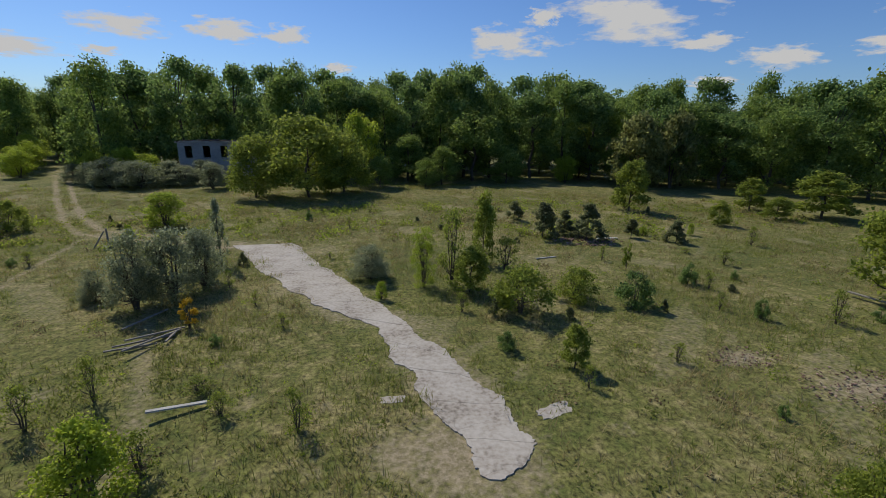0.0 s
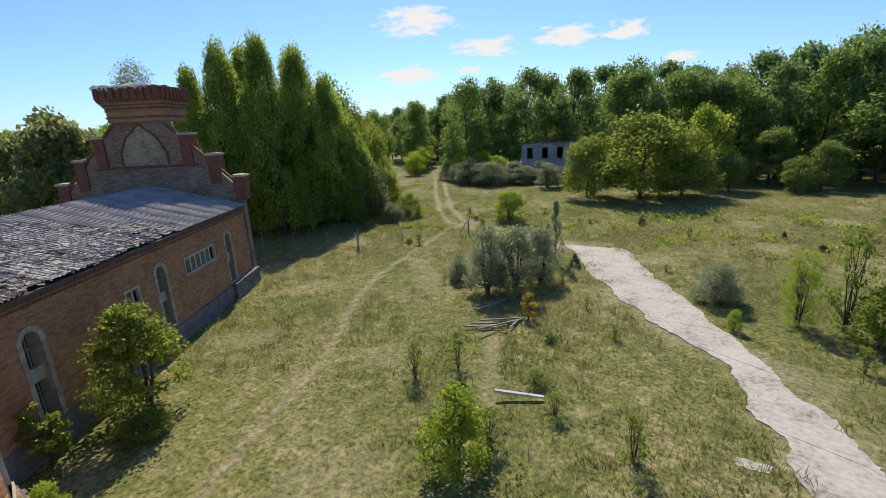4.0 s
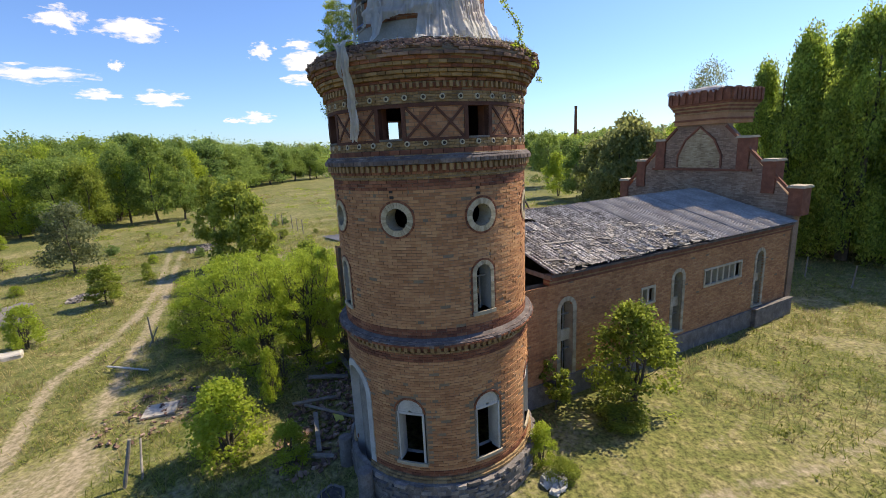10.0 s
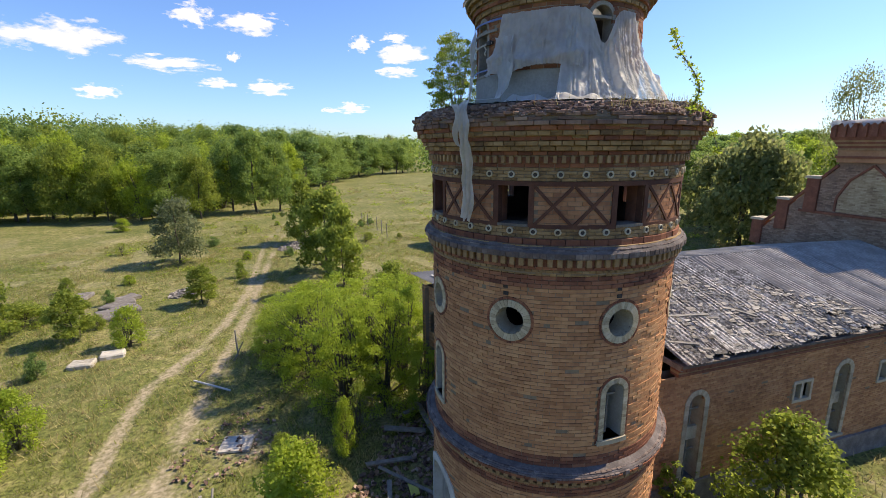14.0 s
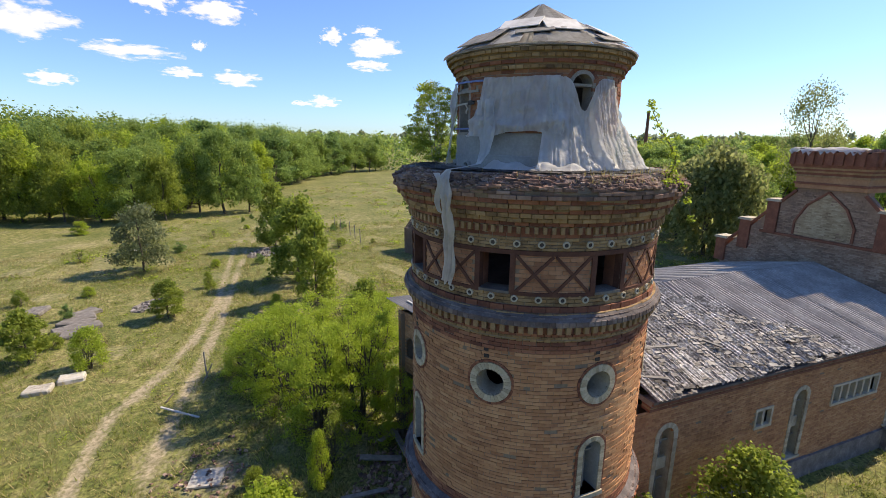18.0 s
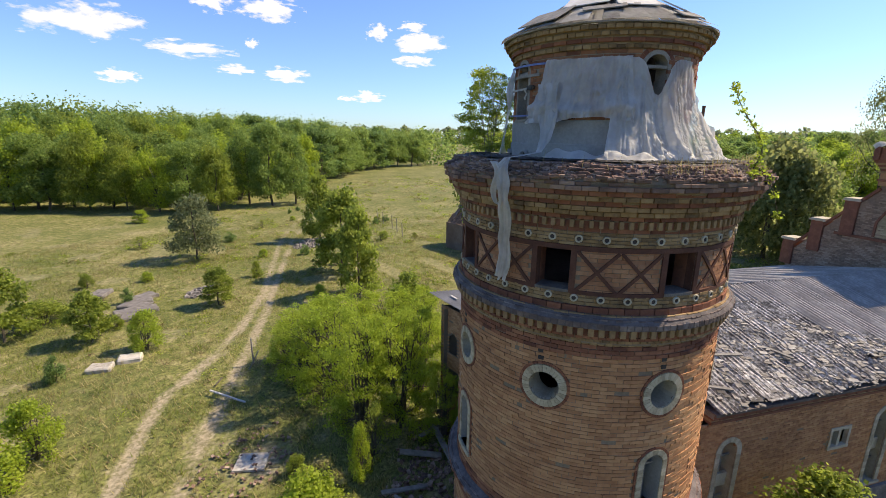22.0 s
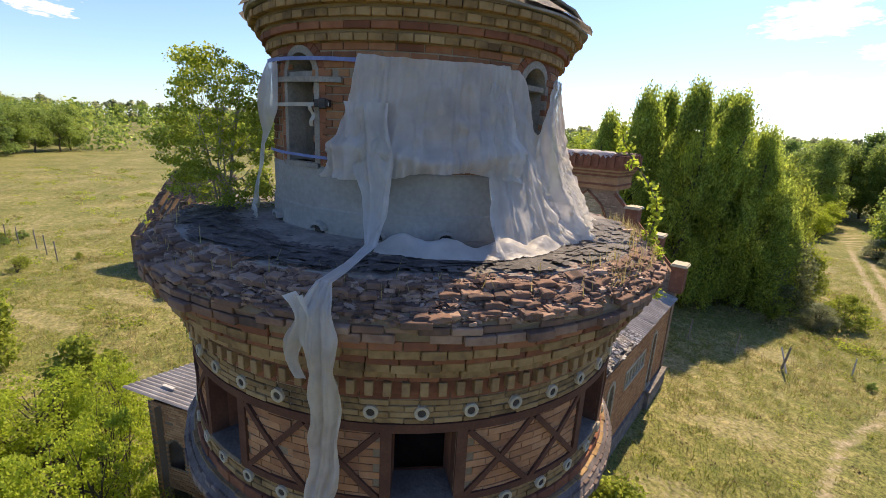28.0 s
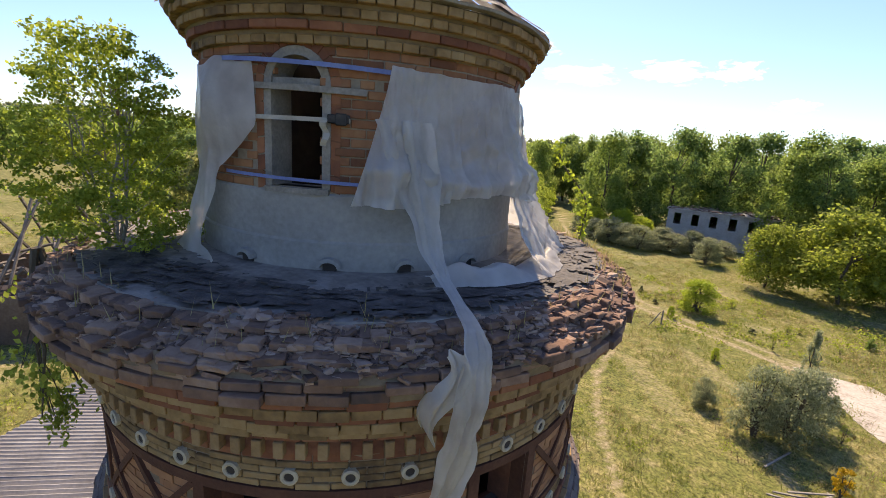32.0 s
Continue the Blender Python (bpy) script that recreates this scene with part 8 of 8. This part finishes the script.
def boulder(x, y, sx, sy, sz, heading, material, label, seed, category="stone"):
    bm = bmesh.new()
    box(bm, -sx, -sy, -0.05, sx, sy, sz, bevel=min(sx, sy, sz) * 0.25)
    bmesh.ops.subdivide_edges(bm, edges=bm.edges[:], cuts=2, use_grid_fill=True)
    for v in bm.verts:
        v.co += Vector((noise.noise(v.co * 3 + Vector((seed, 0, 0))), noise.noise(v.co * 3 + Vector((0, seed, 0))), noise.noise(v.co * 3 + Vector((0, 0, seed))))) * 0.12 * min(sx, sz * 2)
    ob = tagged(finish("concrete_block" if category == "block" else "stone", bm, material), label, category)
    ob.matrix_basis = pose(x, y, 0, 0, 0, heading)
    return ob


boulder(-6.8, -24.0, 0.42, 0.58, 0.28, 30, M_CONCRETE, "pale square concrete block in the grass", 1, "block")
boulder(-8.1, -23.4, 0.42, 0.58, 0.3, 40, M_CONCRETE, "pale square concrete block under a bush", 2, "block")
boulder(-2.7, -11.6, 0.5, 0.6, 0.05, 20, M_CONCRETE, "flat broken concrete slab in bare ground", 3, "block")
rr = np.random.default_rng(91)
for i, (x, y) in enumerate(((-13.6, -29.6), (-14.7, -30.2), (-14.1, -29.0), (-15.4, -30.6), (-16.0, -35.0), (-13.0, -28.4), (-16.2, -31.2))):
    boulder(x, y, 0.8 + 0.3 * rr.random(), 0.55, 0.3, 360 * rr.random(), M_STONE, "grey broken slab in a heap of rubble", 10 + i, "slab")


def heap(name, x, y, rx, ry, count, size, material, label, seed, zmax=0.25):
    global verts, faces
    r2 = np.random.default_rng(seed)
    verts, faces = [], []
    for _ in range(count):
        d, a_ = math.sqrt(r2.random()), r2.random() * math.tau
        q = size * (0.4 + r2.random())
        chunk(Vector((x + rx * d * math.cos(a_), y + ry * d * math.sin(a_), 0.03 + zmax * (1 - d) * r2.random())), (q * 1.3, q, q * 0.5), (r2.normal() * 0.4, r2.normal() * 0.4, r2.random() * 6), 0.5)
    tagged(raw(name, verts, faces, material), label, "rubble", kind="stuff")


rr = np.random.default_rng(17)
heap("rubble_heap", -19.0, -28.0, 1.6, 1.0, 180, 0.11, M_PLINTH, "heap of pale broken stones in the grass", 1)
heap("rubble_heap", -37.0, -28.5, 3.0, 1.6, 260, 0.13, M_PLINTH, "long heap of stones in the field", 2)
heap("rubble_heap", -2.6, -11.9, 2.6, 1.7, 150, 0.05, M_RUBBLE, "brick and mortar crumbs round a slab", 3, 0.08)
heap("yard_debris", -1.6, -4.6, 3.2, 1.5, 420, 0.07, M_RUBBLE, "brick rubble scattered at the tower foot", 4, 0.12)
heap("yard_debris", -5.2, -5.0, 1.8, 1.3, 110, 0.07, M_RUBBLE, "heap of plaster and brick scraps", 5, 0.2)
heap("stone_scatter", 30.6, 13.8, 1.6, 0.9, 170, 0.028, M_RUBBLE, "patch of grey stones and chips in the meadow", 6, 0.05)
heap("stone_scatter", 33.2, 11.2, 2.4, 1.4, 240, 0.03, M_RUBBLE, "patch of grey stones and chips in the meadow", 7, 0.05)
heap("stone_scatter", 33.0, 32.4, 3.0, 2.0, 160, 0.09, M_RUBBLE, "scattered stones among small pines", 8, 0.05)
heap("mortar_heap", 1.9, 3.3, 0.45, 0.35, 60, 0.09, M_WHITE, "small heap of pale mortar lumps by the plinth", 9, 0.3)
for x, y, ln, w, hd, tl in ((-0.6, -4.5, 2.0, 0.16, 20, 9), (-1.8, -4.2, 2.6, 0.12, 75, 6), (-2.6, -5.2, 1.8, 0.2, 130, 12), (-5.2, -4.4, 2.2, 0.25, 40, 14), (-4.6, -5.2, 1.7, 0.3, 110, 10), (0.6, -4.4, 1.6, 0.18, 95, 5), (-6.2, -5.1, 2.0, 0.2, 160, 12)):
    plank(x, y, ln, w, hd, M_GREYWOOD, "grey board in the debris at the tower foot", 0.1, tl)
plank(-1.6, -4.0, 0.5, 0.3, 30, M_PALEYELLOW, "yellow plastic scrap in the debris", 0.1, 10, "plastic_scrap", "scrap")
# open pit beside the plinth
bm = bmesh.new()
n = 18
top = [bm.verts.new((2.35 + 0.55 * math.cos(math.tau * i / n) * (1 + 0.1 * math.sin(i * 2.1)), -3.25 + 0.42 * math.sin(math.tau * i / n), 0.06)) for i in range(n)]
low = [bm.verts.new((v.co.x, v.co.y, 0.02)) for v in top]
inn = [bm.verts.new((2.35 + (v.co.x - 2.35) * 0.8, -3.25 + (v.co.y + 3.25) * 0.8, 0.065)) for v in top]
bot = [bm.verts.new((v.co.x, v.co.y, 0.03)) for v in inn]
for i in range(n):
    j = (i + 1) % n
    bm.faces.new((low[i], low[j], top[j], top[i]))
    bm.faces.new((top[i], top[j], inn[j], inn[i]))
    bm.faces.new((inn[i], inn[j], bot[j], bot[i]))
pit = tagged(finish("pit_rim", bm, M_STONE), "broken stone rim of an open pit", "pit")
# flat disc in the bitumen black, painting the shade of the pit's depth
bm = bmesh.new()
bm.faces.new([bm.verts.new((2.35 + 0.47 * math.cos(math.tau * i / n), -3.25 + 0.36 * math.sin(math.tau * i / n), 0.05)) for i in range(n)])
part("pit_bottom", bm, M_BITUMEN, pit, "flat black disc painted as the shade in the pit")

# ---- far woods to the horizon, and clouds ----
def far_woods(name, r0, r1, h0, h1, count, size, material, seed, gap=()):
    """Joined crowns of the distant woods, seen only as a rough leafy edge."""
    rng = np.random.default_rng(seed)
    a = rng.random(count) * math.tau
    keep = np.ones(count, bool)
    for lo, hi in gap:
        d = np.degrees(a)
        keep &= ~((d > lo) & (d < hi))
    a = a[keep]
    k = len(a)
    r = r0 + (r1 - r0) * rng.random(k)
    cr = 3.5 + 3.5 * rng.random(k)
    top = h0 + (h1 - h0) * rng.random(k)
    cs = np.stack([r * np.cos(a), r * np.sin(a), top - cr * 0.8], -1)
    rs = np.stack([cr, cr, cr * 0.9], -1)
    low = cs.copy()
    low[:, 2] *= 0.4
    me = leaf_mesh(name, np.r_[cs, low], np.r_[rs, rs * 1.1], k * 80, size, material, rng, shell=0.7)
    tagged(new(name, me), "distant belt of mixed green woods", "woods", kind="stuff")


far_woods("far_woods", 190, 260, 11, 15, 420, 0.70, LEAF["oak"], 1, ((0, 50), (310, 360)))
far_woods("far_woods", 300, 420, 13, 18, 560, 1.1, LEAF["mid"], 2)
far_woods("far_woods", 480, 700, 19, 23, 900, 1.7, LEAF["oak"], 3)
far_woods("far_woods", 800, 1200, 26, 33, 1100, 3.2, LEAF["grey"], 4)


def canopy(name, x0, x1, y0, y1, h0, h1, count, leaves, size, material, seed):
    """The closed roof of a wood behind its front trees."""
    rng = np.random.default_rng(seed)
    x, y = x0 + (x1 - x0) * rng.random(count), y0 + (y1 - y0) * rng.random(count)
    cr = 2.6 + 2.4 * rng.random(count)
    top = h0 + (h1 - h0) * rng.random(count)
    cs = np.stack([x, y, top - cr * 0.75], -1)
    me = leaf_mesh(name, cs, np.stack([cr, cr, cr * 0.9], -1), leaves, size, material, rng, shell=0.75)
    tagged(new(name, me), "closed canopy of mixed woodland beyond the clearing", "woods", kind="stuff")


for i, leaf in enumerate(("oak", "dark", "mid")):
    canopy("woodland", -240, -10, -220, -116, 16.5, 20.5, 190, 42000, 0.33, LEAF[leaf], 60 + i)
    canopy("woodland", -270, -120, -112, -74, 13.0, 17.5, 60, 9000, 0.33, LEAF[leaf], 70 + i)


def cloud_material():
    m = bpy.data.materials.new("cloud")
    m.use_nodes = True
    n, l = m.node_tree.nodes, m.node_tree.links
    n.clear()
    out = n.new("ShaderNodeOutputMaterial")
    em = n.new("ShaderNodeEmission")
    em.inputs["Color"].default_value = (1.0, 1.0, 1.0, 1)
    em.inputs["Strength"].default_value = 0.86
    tr = n.new("ShaderNodeBsdfTransparent")
    mx = n.new("ShaderNodeMixShader")
    tc = n.new("ShaderNodeTexCoord")
    info = n.new("ShaderNodeObjectInfo")
    off = n.new("ShaderNodeVectorMath")
    off.operation = "MULTIPLY_ADD"
    off.inputs[1].default_value = (1.6, 1.6, 0.0)
    cmb = n.new("ShaderNodeCombineXYZ")
    mul = n.new("ShaderNodeMath")
    mul.operation = "MULTIPLY"
    mul.inputs[1].default_value = 80.0
    l.new(info.outputs["Random"], mul.inputs[0])
    l.new(mul.outputs[0], cmb.inputs[2])
    l.new(tc.outputs["Object"], off.inputs[0])
    l.new(cmb.outputs[0], off.inputs[2])
    nz = n.new("ShaderNodeTexNoise")
    nz.inputs["Scale"].default_value = 1.3
    nz.inputs["Detail"].default_value = 7.0
    nz.inputs["Roughness"].default_value = 0.58
    l.new(off.outputs[0], nz.inputs["Vector"])
    ln = n.new("ShaderNodeVectorMath")
    ln.operation = "LENGTH"
    l.new(tc.outputs["Object"], ln.inputs[0])
    sub = n.new("ShaderNodeMath")
    sub.operation = "SUBTRACT"
    l.new(nz.outputs["Fac"], sub.inputs[0])
    sc = n.new("ShaderNodeMath")
    sc.operation = "MULTIPLY"
    sc.inputs[1].default_value = 0.42
    l.new(ln.outputs["Value"], sc.inputs[0])
    l.new(sc.outputs[0], sub.inputs[1])
    mr = n.new("ShaderNodeMapRange")
    mr.inputs[1].default_value, mr.inputs[2].default_value = 0.16, 0.34
    l.new(sub.outputs[0], mr.inputs[0])
    l.new(mr.outputs[0], mx.inputs[0])
    l.new(tr.outputs[0], mx.inputs[1])
    l.new(em.outputs[0], mx.inputs[2])
    l.new(mx.outputs[0], out.inputs[0])
    return m


M_CLOUD = cloud_material()
bm = bmesh.new()
bmesh.ops.create_grid(bm, x_segments=1, y_segments=1, size=1.0)
cloud_me = bpy.data.meshes.new("cloud")
bm.to_mesh(cloud_me)
bm.free()
cloud_me.materials.append(M_CLOUD)


def clouds(rows):
    """Bearing, height angle, width and height in degrees, all far out over the plain."""
    for az, el, w, h in rows:
        d = 3000.0
        p = Vector((math.cos(radians(az)) * math.cos(radians(el)), math.sin(radians(az)) * math.cos(radians(el)), math.sin(radians(el)))) * d
        ob = new("cloud", cloud_me)
        tagged(ob, "small white fair-weather cloud", "cloud", "fair-weather clouds", "structure")
        ob.matrix_basis = look(p, (0, 0, 10)) @ Matrix.Diagonal((d * math.tan(radians(w / 2)) * 1.18, d * math.tan(radians(h / 2)) * 1.5, 1, 1))


clouds(((121.1, 12.0, 9.5, 2.8), (113.9, 9.0, 8.9, 2.2), (104.2, 9.2, 8.2, 1.8), (97.8, 9.1, 4.7, 1.8), (122.2, 6.3, 9.5, 1.6), (115.4, 6.5, 3.8, 0.9), (72.4, 9.3, 10.1, 2.8), (59.5, 11.3, 15.8, 4.1), (52.2, 8.4, 7.0, 1.3), (45.2, 6.6, 8.2, 2.2), (51.1, 4.6, 5.1, 0.9), (35.5, 10.2, 7.0, 2.5), (36.9, 7.3, 7.6, 1.6), (68.8, 11.6, 3.8, 1.6), (92.5, 6.0, 3.8, 1.1)))
clouds(((-129.7, 10.3, 8.9, 2.7), (-138.7, 8.7, 7.6, 1.4), (-140.9, 13.6, 4.4, 1.8), (-146.7, 13.3, 6.3, 2.0), (-144.5, 9.8, 1.6, 0.8), (-142.5, 7.1, 3.8, 0.9), (-147.8, 6.8, 5.1, 1.3), (-132.0, 5.7, 3.8, 1.1), (-158.4, 11.8, 2.8, 1.4), (-162.5, 12.5, 3.2, 0.9), (-163.1, 10.8, 6.3, 1.9), (-162.4, 8.9, 5.1, 1.1), (-157.0, 4.8, 3.8, 1.0), (-154.5, 4.5, 1.9, 0.5)))
